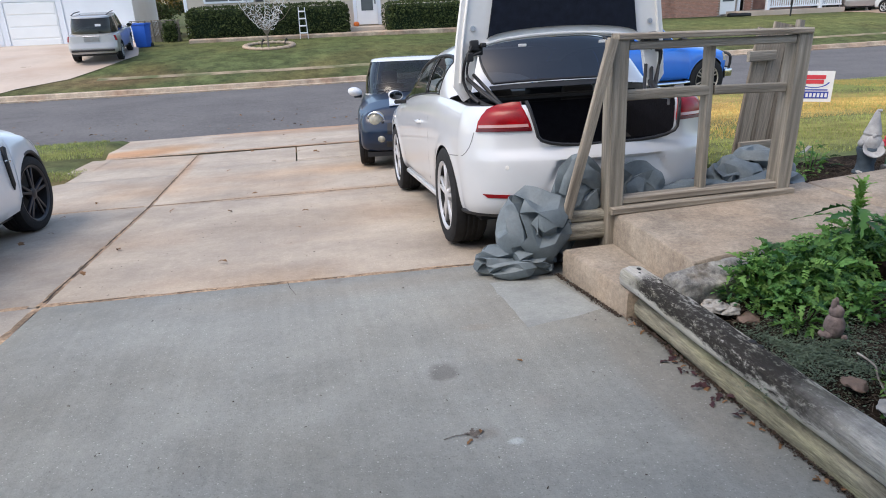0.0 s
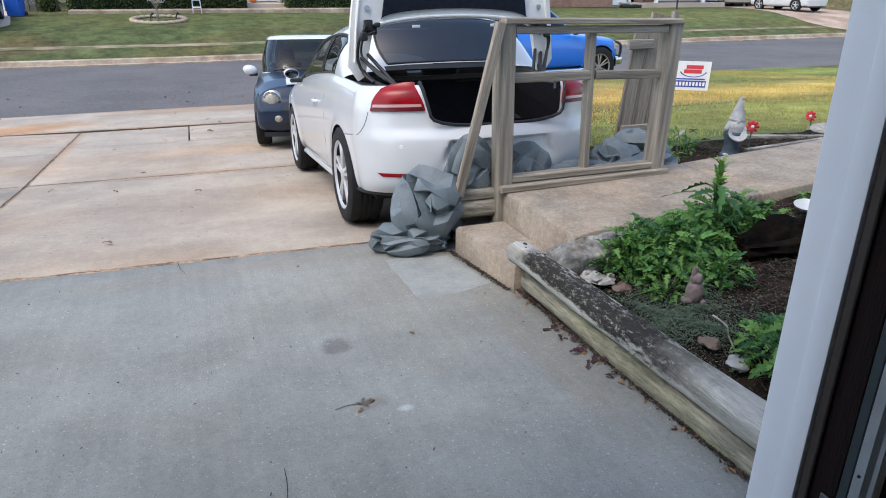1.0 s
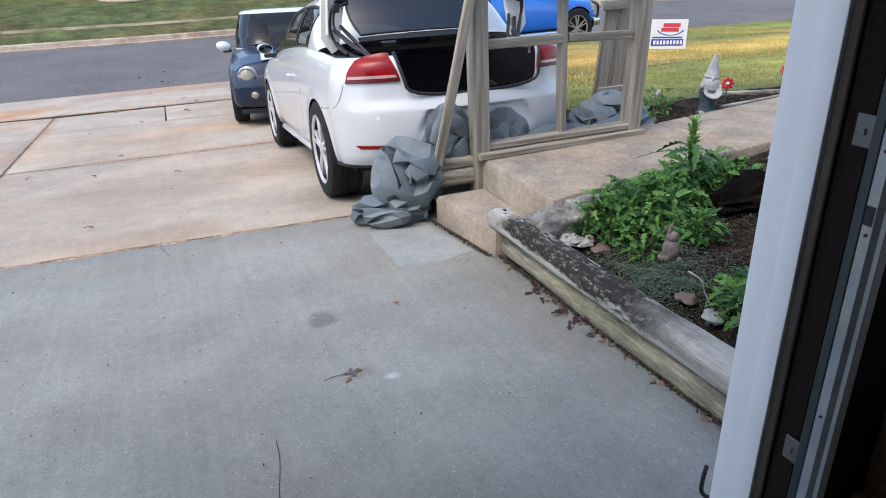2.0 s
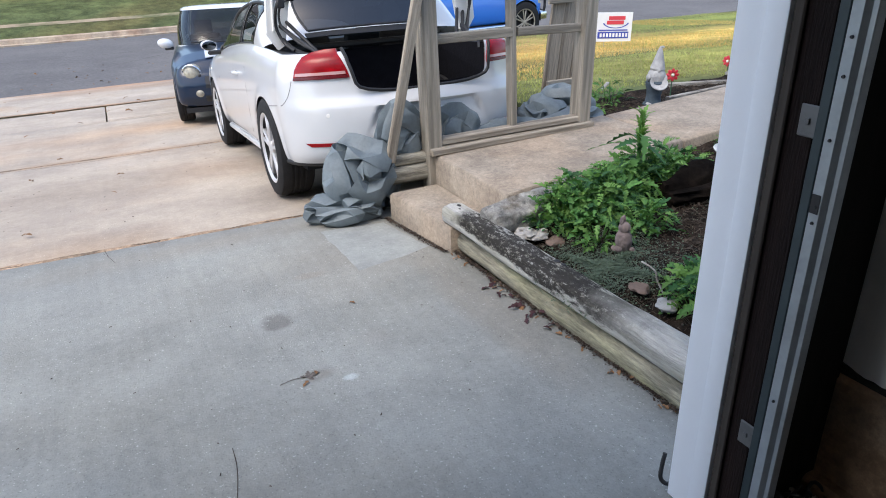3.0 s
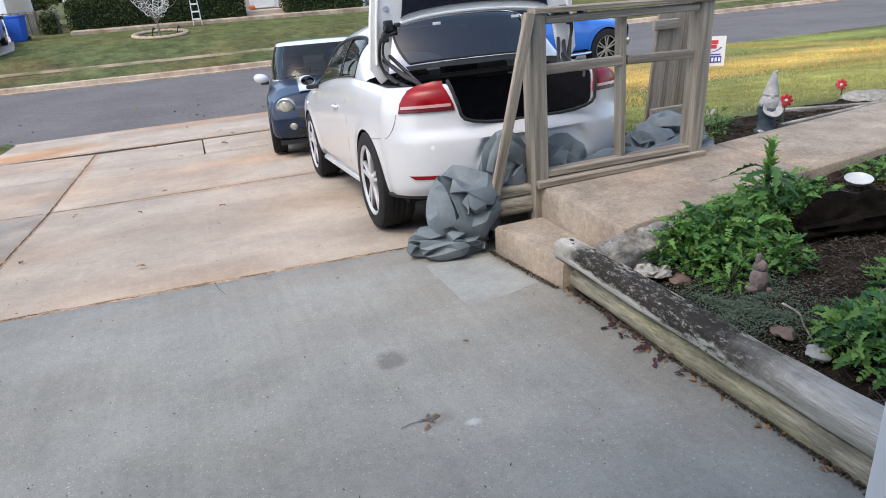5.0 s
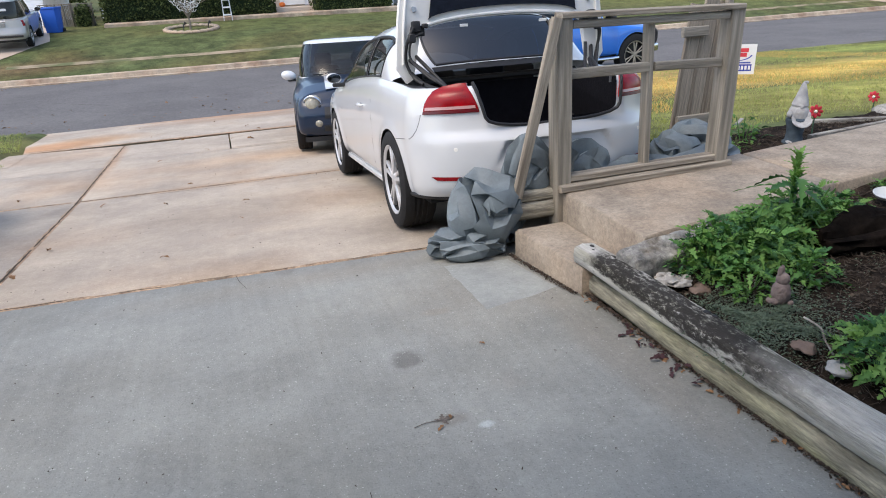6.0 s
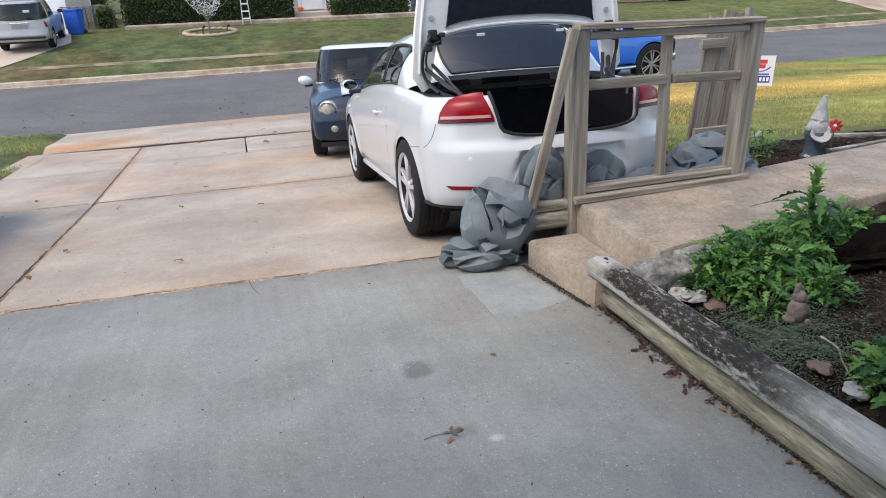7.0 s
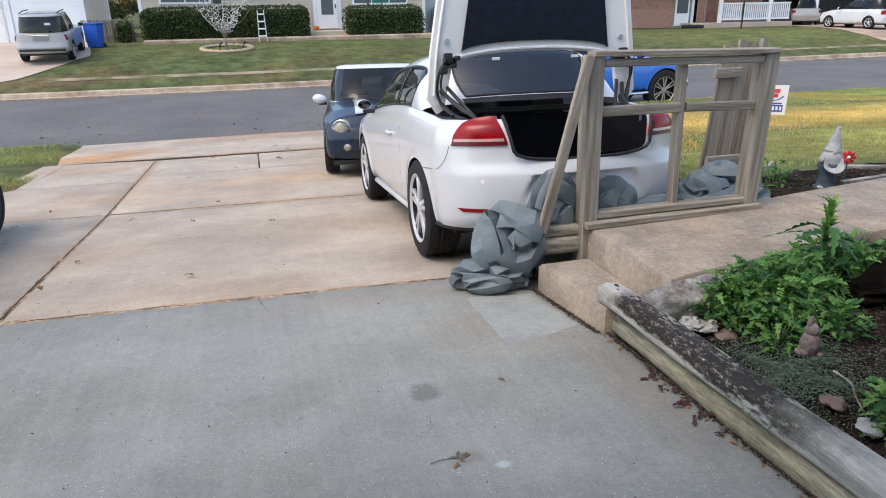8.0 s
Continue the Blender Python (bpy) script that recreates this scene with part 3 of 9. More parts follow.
M["drywall"] = mat("drywall", (0.84, 0.80, 0.75), 0.9, var=0.08, scale=1.5, bump=0.1, stain=(0.56, 0.51, 0.45), stain_scale=1.0, stain_amt=0.8, stretch=(1, 2.6, 0.35))
M["stem"] = mat("stem", (0.34, 0.21, 0.125), 0.9, grit=0.2, blotch=0.35, blotch_scale=3, var=0.2, scale=2.5, bump=0.4, bump_scale=60, stain=(0.22, 0.20, 0.17), stain_scale=1.3, stain_amt=0.9)
M["garage_floor"] = mat("garage_floor", (0.10, 0.097, 0.092), 0.8, var=0.2, scale=2, bump=0.3, stain=(0.035, 0.032, 0.03), stain_scale=1.2, stain_amt=0.7)
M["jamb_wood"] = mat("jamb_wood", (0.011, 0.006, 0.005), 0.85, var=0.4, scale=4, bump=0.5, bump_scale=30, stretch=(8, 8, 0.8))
# near-black: the shade inside the front wall is put into this colour
M["stud_shade"] = mat("stud_shade", (0.012, 0.010, 0.009), 0.9, var=0.3, scale=4, stretch=(8, 8, 0.8))
M["siding_own"] = mat("siding_own", (0.80, 0.80, 0.79), 0.7, var=0.05, scale=2)
M["strip_grey"] = mat("strip_grey", (0.06, 0.05, 0.043), 0.8, var=0.2, scale=5, stretch=(8, 8, 0.8))
M["zinc_dark"] = mat("zinc_dark", (0.035, 0.05, 0.055), 0.55, metal=0.3, var=0.2, scale=9)
# darker copy of zinc, with the shade by the jamb in its colour
M["zinc_shaded"] = mat("zinc_shaded", (0.13, 0.13, 0.13), 0.6, metal=0.4, var=0.2, scale=12)
M["zinc"] = mat("zinc", (0.33, 0.36, 0.38), 0.45, metal=0.35, var=0.15, scale=9, bump=0.15, bump_scale=40, stain=(0.2, 0.21, 0.21), stain_scale=5, stain_amt=0.5)
plain("floor", box(-3.6, 2.0, -6.2, 0.735, -0.15, 0.0), M["garage_floor"], "stained grey concrete garage floor", "floor")
plain("wall_right", box(1.66, 1.82, -6.2, 0.66, 0.457, 2.6), M["drywall"], "scuffed off-white drywall of the garage side wall", "wall")
plain("wall_left", box(-3.75, -3.6, -6.2, 0.66, 0.0, 2.6), M["drywall"], "off-white garage side wall", "wall")
plain("wall_back", box(-3.75, 1.98, -6.35, -6.2, 0.0, 2.6), M["drywall"], "off-white garage back wall", "wall")
plain("ceiling", box(-3.75, 1.98, -6.35, 0.66, 2.6, 2.75), M["drywall"], "plain garage ceiling", "ceiling")
bm = boxm(box(1.645, 1.82, -6.2, 0.66, 0.13, 0.455, 0.012), 1.60, 1.82, -6.2, 0.655, -0.02, 0.15, 0.015)
plain("stem_wall", bm, M["stem"], "brown water-stained concrete foundation ledge", "foundation")
bm = boxm(bmesh.new(), 1.40, 8.0, 0.66, 0.84, -0.1, 3.0)
boxm(bm, -3.75, -3.1, 0.66, 0.84, -0.1, 3.0)
boxm(bm, -3.1, 1.40, 0.66, 0.84, 2.15, 3.0)
plain("wall_front", bm, [M["siding_own"]], "front wall of the house round the garage opening", "wall")
bm = bmesh.new()
for a, b, c, d in (((-4.2, 0.98, 2.95), (9, 0.98, 2.95), (9, -3.6, 4.1), (-4.2, -3.6, 4.1)), ((-4.2, -8.2, 2.95), (9, -8.2, 2.95), (9, -3.6, 4.1), (-4.2, -3.6, 4.1))):
    vs = [bm.verts.new(v) for v in (a, b, c, d)]
    up = [bm.verts.new(Vector(v) + Vector((0, 0, 0.12))) for v in (a, b, c, d)]
    bm.faces.new(vs)
    bm.faces.new(up)
    for k in range(4):
        bm.faces.new((vs[k], vs[(k + 1) % 4], up[(k + 1) % 4], up[k]))
M["shingle"] = mat("shingle", (0.09, 0.08, 0.075), 0.95, var=0.25, scale=12, bump=0.5)
plain("roof", bm, M["shingle"], "dark shingled house roof", "roof")
# white casing of the opening: outer moulding, stop and brown unpainted jamb
trim = empty("door_casing", pose(1.378, 0.8, 0), "white painted casing of the garage opening", "door casing", kind="structure")
part("casing_board", box(0.0, 0.045, 0.005, 0.085, -0.02, 2.15, 0.004, segs=2), M["white_trim"], trim, smooth=40)
part("stop_strip", box(-0.014, 0.046, -0.052, 0.003, -0.02, 2.15, 0.006, segs=2), M["white_trim"], trim, smooth=40)
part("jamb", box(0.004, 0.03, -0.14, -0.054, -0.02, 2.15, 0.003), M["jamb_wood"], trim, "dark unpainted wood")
# added board that paints the unlit return beside the track black
plain("wall_stud", box(1.402, 1.655, 0.642, 0.657, 0.0, 2.6, 0.003), M["stud_shade"], "near-black board standing in for shade inside the front wall", "framing")
part("jamb", box(-0.006, 0.004, -0.078, -0.0545, 0.0, 2.15, 0.003), M["strip_grey"], trim, "worn grey weather strip")
part("head_board", box(-4.4, 0.04, 0.0, 0.07, 2.13, 2.2, 0.003), M["white_trim"], trim)

# vertical door track
track = empty("door_track", pose(1.364, 0.614, 0.0, 0, 0.0, 0), "galvanised steel garage door track with bolts and slots", "door track")
bm = bmesh.new()
prof = [(0.012, 0.016), (0.0, 0.010), (0.0, -0.012), (0.006, -0.016), (0.012, -0.020), (0.012, -0.030), (0.030, -0.032), (0.036, -0.026)]
rings = [[bm.verts.new((x, y, z)) for x, y in prof] + [bm.verts.new((x + 0.003, y - 0.001, z)) for x, y in reversed(prof)] for z in (0.02, 2.1)]
k = len(rings[0])
for i in range(k):
    bm.faces.new((rings[0][i], rings[0][(i + 1) % k], rings[1][(i + 1) % k], rings[1][i]))
bm.faces.new(rings[0])
bm.faces.new(rings[1])
part("channel", bm, M["zinc"], track, smooth=30)
part("outer_lip", box(0.0, 0.004, 0.0125, 0.034, 0.02, 2.1, 0.0015), M["zinc_dark"], track, "dark rolled edge")
for z in (0.36, 1.135, 1.8):
    bm = box(0.006, 0.012, 0.02, 0.075, z - 0.032, z + 0.032, 0.002)
    boxm(bm, 0.002, 0.006, 0.05, 0.06, z - 0.006, z + 0.006, 0.001)
    part("bracket", bm, M["zinc_shaded"], track, "steel bracket, darkened for the shade by the jamb")
for z in (0.5, 0.94, 0.975, 1.11, 1.3, 1.42, 1.23):
    bm = bmesh.new()
    bmesh.ops.create_cone(bm, cap_ends=True, segments=8, radius1=0.004, radius2=0.003, depth=0.005, matrix=pose(-0.001, -0.002, z, 0, -90, 0))
    part("bolt", bm, M["black"], track)
part("slot", box(-0.0035, 0.002, -0.009, 0.009, 0.96, 1.0), M["black"], track, at=pose(0.002, 0, 0))
# lengths of cable and a dark cluster on the floor by the track
def tube(pts, r, n=8):
    bm = bmesh.new()
    pts = [Vector(p) for p in pts]
    rings = []
    for i, p in enumerate(pts):
        d = (pts[min(i + 1, len(pts) - 1)] - pts[max(i - 1, 0)]).normalized()
        s = d.cross(Vector((0.13, 0.29, 0.95))).normalized()
        u = s.cross(d)
        rr = r[i] if isinstance(r, (list, tuple)) else r
        rings.append([bm.verts.new(p + (s * math.cos(2 * math.pi * k / n) + u * math.sin(2 * math.pi * k / n)) * rr) for k in range(n)])
    for a, b in zip(rings, rings[1:]):
        for k in range(n):
            bm.faces.new((a[k], a[(k + 1) % n], b[(k + 1) % n], b[k]))
    bm.faces.new(rings[0])
    bm.faces.new(rings[-1])
    return bm


def curve_pts(pts, n=10):
    out = []
    P = [Vector(p) for p in pts]
    for i in range(len(P) - 1):
        a, b, c, d = P[max(i - 1, 0)], P[i], P[i + 1], P[min(i + 2, len(P) - 1)]
        for k in range(n):
            t = k / n
            out.append(0.5 * ((2 * b) + (c - a) * t + (2 * a - 5 * b + 4 * c - d) * t * t + (3 * b - a - 3 * c + d) * t ** 3))
    out.append(P[-1])
    return out


M["rubber"] = mat("rubber", (0.02, 0.02, 0.021), 0.7, var=0.2, scale=20)
M["cable_grey"] = mat("cable_grey", (0.30, 0.28, 0.25), 0.6, var=0.1, scale=20)
tagged(part("hose", tube(curve_pts([(1.40, 0.93, 0.085), (1.388, 0.925, 0.05), (1.382, 0.92, 0.01), (1.39, 0.91, -0.008), (1.405, 0.902, -0.012), (1.43, 0.90, -0.014)]), 0.0065), M["rubber"], smooth=True), "thin black hose lying at the foot of the casing", "hose")
# knot of dark leads beside the foot of the track
rng = random.Random(5)
for i in range(9):
    c = Vector((1.53 + rng.uniform(-0.02, 0.06), 0.60 + rng.uniform(-0.02, 0.02), 0.03))
    pts = [(c.x + rng.uniform(-0.05, 0.05), c.y + rng.uniform(-0.04, 0.03), 0.012 + 0.17 * abs(math.sin(k * 1.1 + i)) * rng.uniform(0.4, 1.0)) for k in range(6)]
    tagged(part("lead", tube(curve_pts(pts, 6), rng.choice((0.004, 0.005, 0.007)), 6), M["cable_grey"] if i in (2, 5) else M["rubber"], smooth=True), "pale thin wire in a tangle on the floor" if i in (2, 5) else "black electric lead coiled beside the door track", "cable")
tagged(part("plug_box", box(-0.025, 0.025, -0.015, 0.015, 0.0, 0.04, 0.006, segs=2), M["rubber"], smooth=40, at=pose(1.555, 0.575, 0.02, 0, 20, 30)), "small black plastic plug box among leads", "plug")
tangle = empty("cable_tangle", pose(1.49, 0.55, 0.0), "tangled dark cables and a black plug box on the floor", "cables")
rng = random.Random(5)
for i in range(7):
    pts = [(rng.uniform(-0.1, 0.14), rng.uniform(-0.1, 0.1), rng.uniform(0.01, 0.12)) for _ in range(6)]
    part("cable", tube(curve_pts(pts, 6), 0.005, 6), M["cable_grey"] if i < 2 else M["rubber"], tangle, smooth=True)
part("plug_box", box(-0.07, 0.05, -0.05, 0.05, 0.0, 0.07, 0.01, segs=2), M["black"], tangle, smooth=True)
# black mould along the foot of the drywall
M["mould"] = mat("mould", (0.035, 0.03, 0.026), 0.95, grit=0.5, grit_scale=30, var=0.4, scale=9)
bm = bmesh.new()
prev = None
for k in range(60):
    y = -0.6 + 1.25 * k / 59
    top = 0.478 + 0.022 * noise.noise((y * 5, 3.0, 0.0)) + 0.012 * noise.noise((y * 21, 5.0, 0.0))
    cur = [bm.verts.new(v) for v in ((1.6575, y, 0.457), (1.6575, y, top), (1.6605, y, top + 0.002))]
    if prev:
        for i in range(2):
            bm.faces.new((prev[i], cur[i], cur[i + 1], prev[i + 1]))
    prev = cur
tagged(part("mould_stain", bm, M["mould"]), "ragged black mould stain along the foot of the drywall", "stain")
# scuffs on the wall
for i, (y, z, w, h, k) in enumerate(((0.585, 0.855, 0.02, 0.006, "joint_dark"), (0.42, 0.60, 0.028, 0.004, "brown_scuff"), (0.37, 0.56, 0.01, 0.006, "joint_dark"), (0.50, 0.98, 0.005, 0.005, "joint_dark"), (0.45, 0.80, 0.008, 0.006, "joint_dark"))):
    if k not in M:
        M[k] = mat(k, (0.16, 0.07, 0.05), 0.8, var=0.2, scale=20)
    tagged(part("wall_scuff", box(1.6565, 1.6595, y - w / 2, y + w / 2, z - h / 2, z + h / 2, 0.001, m=None), M[k]), "small dark scuff mark on the drywall", "scuff")

# ---- planting bed ----
def bed_z(x, y):
    z = 0.07 + 0.08 * smooth01((x - 1.8) / 0.5) + 0.05 * smooth01((x - 2.6) / 1.5)
    return z + 0.03 * noise.noise((x * 2.1, y * 2.1, 0.3)) + 0.014 * noise.noise((x * 7, y * 7, 2.0)) + 0.006 * noise.noise((x * 19, y * 19, 4.0))


def patch_sheet(name, x0, x1, y0f, y1f, zf, material, nx, ny):
    bm = bmesh.new()
    rows = []
    for j in range(ny + 1):
        row = []
        for i in range(nx + 1):
            x = x0 + (x1 - x0) * i / nx
            y = y0f(x) + (y1f(x) - y0f(x)) * j / ny
            row.append(bm.verts.new((x, y, zf(x, y))))
        rows.append(row)
    for a, b in zip(rows, rows[1:]):
        for i in range(nx):
            bm.faces.new((a[i], a[i + 1], b[i + 1], b[i]))
    return part(name, bm, material, smooth=80)


tagged(patch_sheet("garden_bed", 1.80, 6.5, lambda x: 0.85, lambda x: 2.655 + 0.16 * (x - 1.93), bed_z, M["soil"], 150, 70), "dark bare soil of the planting bed", "garden bed", kind="structure")


def bed2_z(x, y):
    return 0.205 + 0.02 * noise.noise((x * 3, y * 3, 1.0)) + 0.012 * noise.noise((x * 12, y * 12, 2.0)) - 0.05 * smooth01((y - 4.6) / 1.0)


tagged(patch_sheet("garden_bed", 3.3, 5.6, lambda x: 3.56 + 0.13 * (x - 1.93), lambda x: 4.35 + 0.06 * (x - 3.3), bed2_z, M["soil"], 60, 26), "dark soil bed beside the walk", "garden bed", kind="structure")

rng = random.Random(11)
M["twig"] = mat("twig", (0.052, 0.042, 0.034), 0.9, var=0.4, scale=20, isle=0.9, spec=0.1)
bm = bmesh.new()
def prism(bm, a, b, r):
    a, b = Vector(a), Vector(b)
    d = (b - a).normalized()
    s = d.cross(Vector((0.1, 0.2, 1))).normalized()
    u = s.cross(d)
    ring = [[bm.verts.new(p + (s * math.cos(q) + u * math.sin(q)) * k) for q in (0, 2.09, 4.19)] for p, k in ((a, r), (b, r * 0.6))]
    for i in range(3):
        bm.faces.new((ring[0][i], ring[0][(i + 1) % 3], ring[1][(i + 1) % 3], ring[1][i]))


def litter(bm, x, y, z):
    """One bent twig, or now and then a flake of dead leaf."""
    a, l = rng.uniform(0, 6.28), rng.uniform(0.012, 0.10) * rng.uniform(0.5, 1.0)
    if rng.random() < 0.25:
        s, t = rng.uniform(0.004, 0.014), rng.uniform(-0.5, 0.5)
        c, d = s * math.cos(a), s * math.sin(a)
        z += 0.008
        bm.faces.new([bm.verts.new(v) for v in ((x - c, y - d, z), (x + d * 0.6, y - c * 0.6, z + s * t), (x + c, y + d, z + 0.006), (x - d * 0.6, y + c * 0.6, z - s * t + 0.004))])
        return
    r, turn = rng.uniform(0.0008, 0.0028), a + rng.uniform(-0.7, 0.7)
    mid = (x + 0.5 * l * math.cos(a), y + 0.5 * l * math.sin(a), z + rng.uniform(0.004, 0.022))
    prism(bm, (x, y, z + rng.uniform(0.0, 0.014)), mid, r)
    prism(bm, mid, (mid[0] + 0.5 * l * math.cos(turn), mid[1] + 0.5 * l * math.sin(turn), z + rng.uniform(0.0, 0.03)), r * 0.8)


for _ in range(8000):
    x, y = rng.uniform(1.9, 3.9), rng.uniform(1.0, 2.9)
    if y < 2.6 + 0.16 * (x - 1.93):
        litter(bm, x, y, bed_z(x, y))
for _ in range(1300):
    x = rng.uniform(3.3, 5.5)
    y = rng.uniform(3.56 + 0.13 * (x - 1.93), 4.35)
    litter(bm, x, y, bed2_z(x, y))
tagged(part("mulch", bm, M["twig"]), "brown twigs and mulch strewn over the soil", "mulch", kind="stuff")
for pts, r in (([(2.02, 1.60, 0.135), (2.06, 1.68, 0.15), (2.10, 1.74, 0.16), (2.12, 1.84, 0.155)], 0.004), ([(2.45, 1.6, 0.19), (2.6, 1.75, 0.23), (2.72, 1.74, 0.2)], 0.005), ([(2.3, 1.5, 0.18), (2.37, 1.62, 0.23), (2.5, 1.66, 0.22)], 0.004)):
    tagged(part("stick", tube(curve_pts(pts, 5), r, 6), M["log_grey"], smooth=True), "pale dry stick lying on the soil", "stick")


# leaves
def leaf_mesh(name, length, width, lobes, curl, material, seed, notch=0.45):
    """A lobed leaf along +y, folded along its rib and curling down at the tip."""
    bm = bmesh.new()
    n = lobes * 2
    rib, left, right = [], [], []
    for k in range(n + 1):
        t = k / n
        env = math.sin(math.pi * min(1, t * 0.92 + 0.08)) ** 0.7 * (1 - 0.35 * t)
        w = width * env * (1.0 if k % 2 else notch + 0.1 * noise.noise((k, seed, 0)))
        y, z = length * t, -curl * length * t * t + 0.10 * length * math.sin(t * 3)
        rib.append(bm.verts.new((0, y, z)))
        yo = y + (0.35 * length / n if k % 2 else 0)
        left.append(bm.verts.new((-w, yo, z + 0.25 * w + 0.08 * w * noise.noise((k, seed, 1)))))
        right.append(bm.verts.new((w, yo, z + 0.25 * w + 0.08 * w * noise.noise((k, seed, 2)))))
    for k in range(n):
        bm.faces.new((rib[k], rib[k + 1], left[k + 1], left[k]))
        bm.faces.new((rib[k + 1], rib[k], right[k], right[k + 1]))
    me = bpy.data.meshes.new(name)
    bm.to_mesh(me)
    bm.free()
    me.materials.append(material)
    for p in me.polygons:
        p.use_smooth = True
    return me


def feather_leaf(name, length, pairs, size, curl, material, seed):
    """A compound leaf along +y: a rib with pairs of small rounded, toothed leaflets and one at the tip."""
    bm = bmesh.new()
    rnd = random.Random(seed)

    def at(t):
        return Vector((0, length * t, -curl * length * t * t + 0.12 * length * math.sin(t * 3)))

    def leaflet(base, direction, s):
        side = Vector((0, 0, 1)).cross(direction).normalized()
        up = Vector((0, 0, 1))
        tip = base + direction * s + up * rnd.uniform(-0.2, 0.15) * s
        c = bm.verts.new(base + direction * s * 0.5 + up * 0.08 * s)
        ring = [bm.verts.new(v) for v in (base, base + direction * s * 0.35 + side * s * 0.42, base + direction * s * 0.55 + side * s * 0.26, base + direction * s * 0.8 + side * s * 0.32, tip, base + direction * s * 0.8 - side * s * 0.32, base + direction * s * 0.55 - side * s * 0.26, base + direction * s * 0.35 - side * s * 0.42)]
        for k in range(8):
            bm.faces.new((c, ring[k], ring[(k + 1) % 8]))

    for k in range(pairs):
        t = 0.2 + 0.65 * k / pairs
        for sgn in (-1, 1):
            a = rnd.uniform(0.5, 0.9)
            leaflet(at(t), Vector((sgn * math.cos(a), math.sin(a), rnd.uniform(-0.15, 0.25))).normalized(), size * (1.1 - 0.45 * abs(t - 0.5)))
    leaflet(at(0.82), Vector((0, 1, -curl)).normalized(), size * 1.25)
    a, b = [bm.verts.new(at(0) + Vector((x, 0, 0))) for x in (-0.0015, 0.0015)]
    c = bm.verts.new(at(0.85))
    bm.faces.new((a, b, c))
    me = bpy.data.meshes.new(name)
    bm.to_mesh(me)
    bm.free()
    me.materials.append(material)
    for p in me.polygons:
        p.use_smooth = True
    return me


def leafy(name, rgb, light, isle=0.35):
    """Leaf: matt green above, with a share of daylight coming through the blade."""
    m = mat(name, rgb, 0.6, var=0.2, scale=14, isle=isle, spec=0.22)
    nt = m.node_tree
    b = nt.nodes["Principled BSDF"]
    glow = nt.nodes.new("ShaderNodeBsdfTranslucent")
    glow.inputs["Color"].default_value = (rgb[0] * 1.9, rgb[1] * 1.9, rgb[2] * 1.2, 1)
    mx = nt.nodes.new("ShaderNodeMixShader")
    mx.inputs[0].default_value = light
    nt.links.new(b.outputs[0], mx.inputs[1])
    nt.links.new(glow.outputs[0], mx.inputs[2])
    nt.links.new(mx.outputs[0], nt.nodes["Material Output"].inputs[0])
    return m


M["weed"] = leafy("weed", (0.074, 0.182, 0.047), 0.14)
M["weed_pale"] = leafy("weed_pale", (0.128, 0.25, 0.066), 0.2)
M["weed_dark"] = leafy("weed_dark", (0.03, 0.095, 0.034), 0.1)
M["cover"] = leafy("cover", (0.085, 0.118, 0.082), 0.05)
LEAVES = [leaf_mesh("leaf", l, w, n, c, M[k], n + c, 0.34) for l, w, n, c, k in ((0.10, 0.034, 4, 0.5, "weed"), (0.085, 0.032, 4, 0.8, "weed_pale"), (0.09, 0.032, 5, 0.6, "weed_dark"), (0.07, 0.028, 4, 0.3, "weed"), (0.11, 0.034, 5, 0.7, "weed_pale"))] + [feather_leaf("leaf", l, n, w, c, M[k], s) for s, (l, w, n, c, k) in enumerate(((0.12, 0.027, 5, 0.5, "weed"), (0.10, 0.025, 4, 0.4, "weed_pale"), (0.11, 0.024, 5, 0.6, "weed_dark")))]
LONG = [leaf_mesh("leaf", 0.20, 0.040, 8, 1.0, M["weed"], 21, 0.4), leaf_mesh("leaf", 0.17, 0.038, 7, 0.8, M["weed_dark"], 22, 0.4)]
CREST = [leaf_mesh("leaf", 0.13, 0.034, 5, 0.15, M["weed_pale"], 23, 0.5), leaf_mesh("leaf", 0.11, 0.030, 5, 0.35, M["weed_pale"], 24, 0.45)]


def weed(x, y, z, radius, height, count, seed, label):
    rng = random.Random(seed)
    ob = empty("weed", pose(x, y, z), label, "plant", group="weeds in the bed")
    for i in range(max(3, count // 14)):
        a, r = rng.uniform(0, 6.28), radius * rng.random() ** 0.7 * 0.8
        tip = (r * math.cos(a), r * math.sin(a), height * rng.uniform(0.5, 0.95))
        part("stem", tube(curve_pts([(0.2 * tip[0], 0.2 * tip[1], -0.02), (0.6 * tip[0], 0.6 * tip[1], tip[2] * 0.5), tip], 4), [0.004] * 8 + [0.002], 5), M["weed"], ob)
    for i in range(count * 17 // 20):
        a, r = rng.uniform(0, 6.28), radius * rng.random() ** 0.55
        h = height * (1 - 0.75 * (r / radius) ** 2) * rng.uniform(0.15, 1.0)
        o = new("leaf", LEAVES[rng.randrange(len(LEAVES))])
        o.parent = ob
        s = rng.uniform(0.4, 0.82)
        o.matrix_local = pose(r * math.cos(a), r * math.sin(a), h, rng.uniform(-20, 60), rng.uniform(-40, 40), math.degrees(a) - 90 + rng.uniform(-70, 70)) @ Matrix.Diagonal((s, s, s, 1))
    return ob


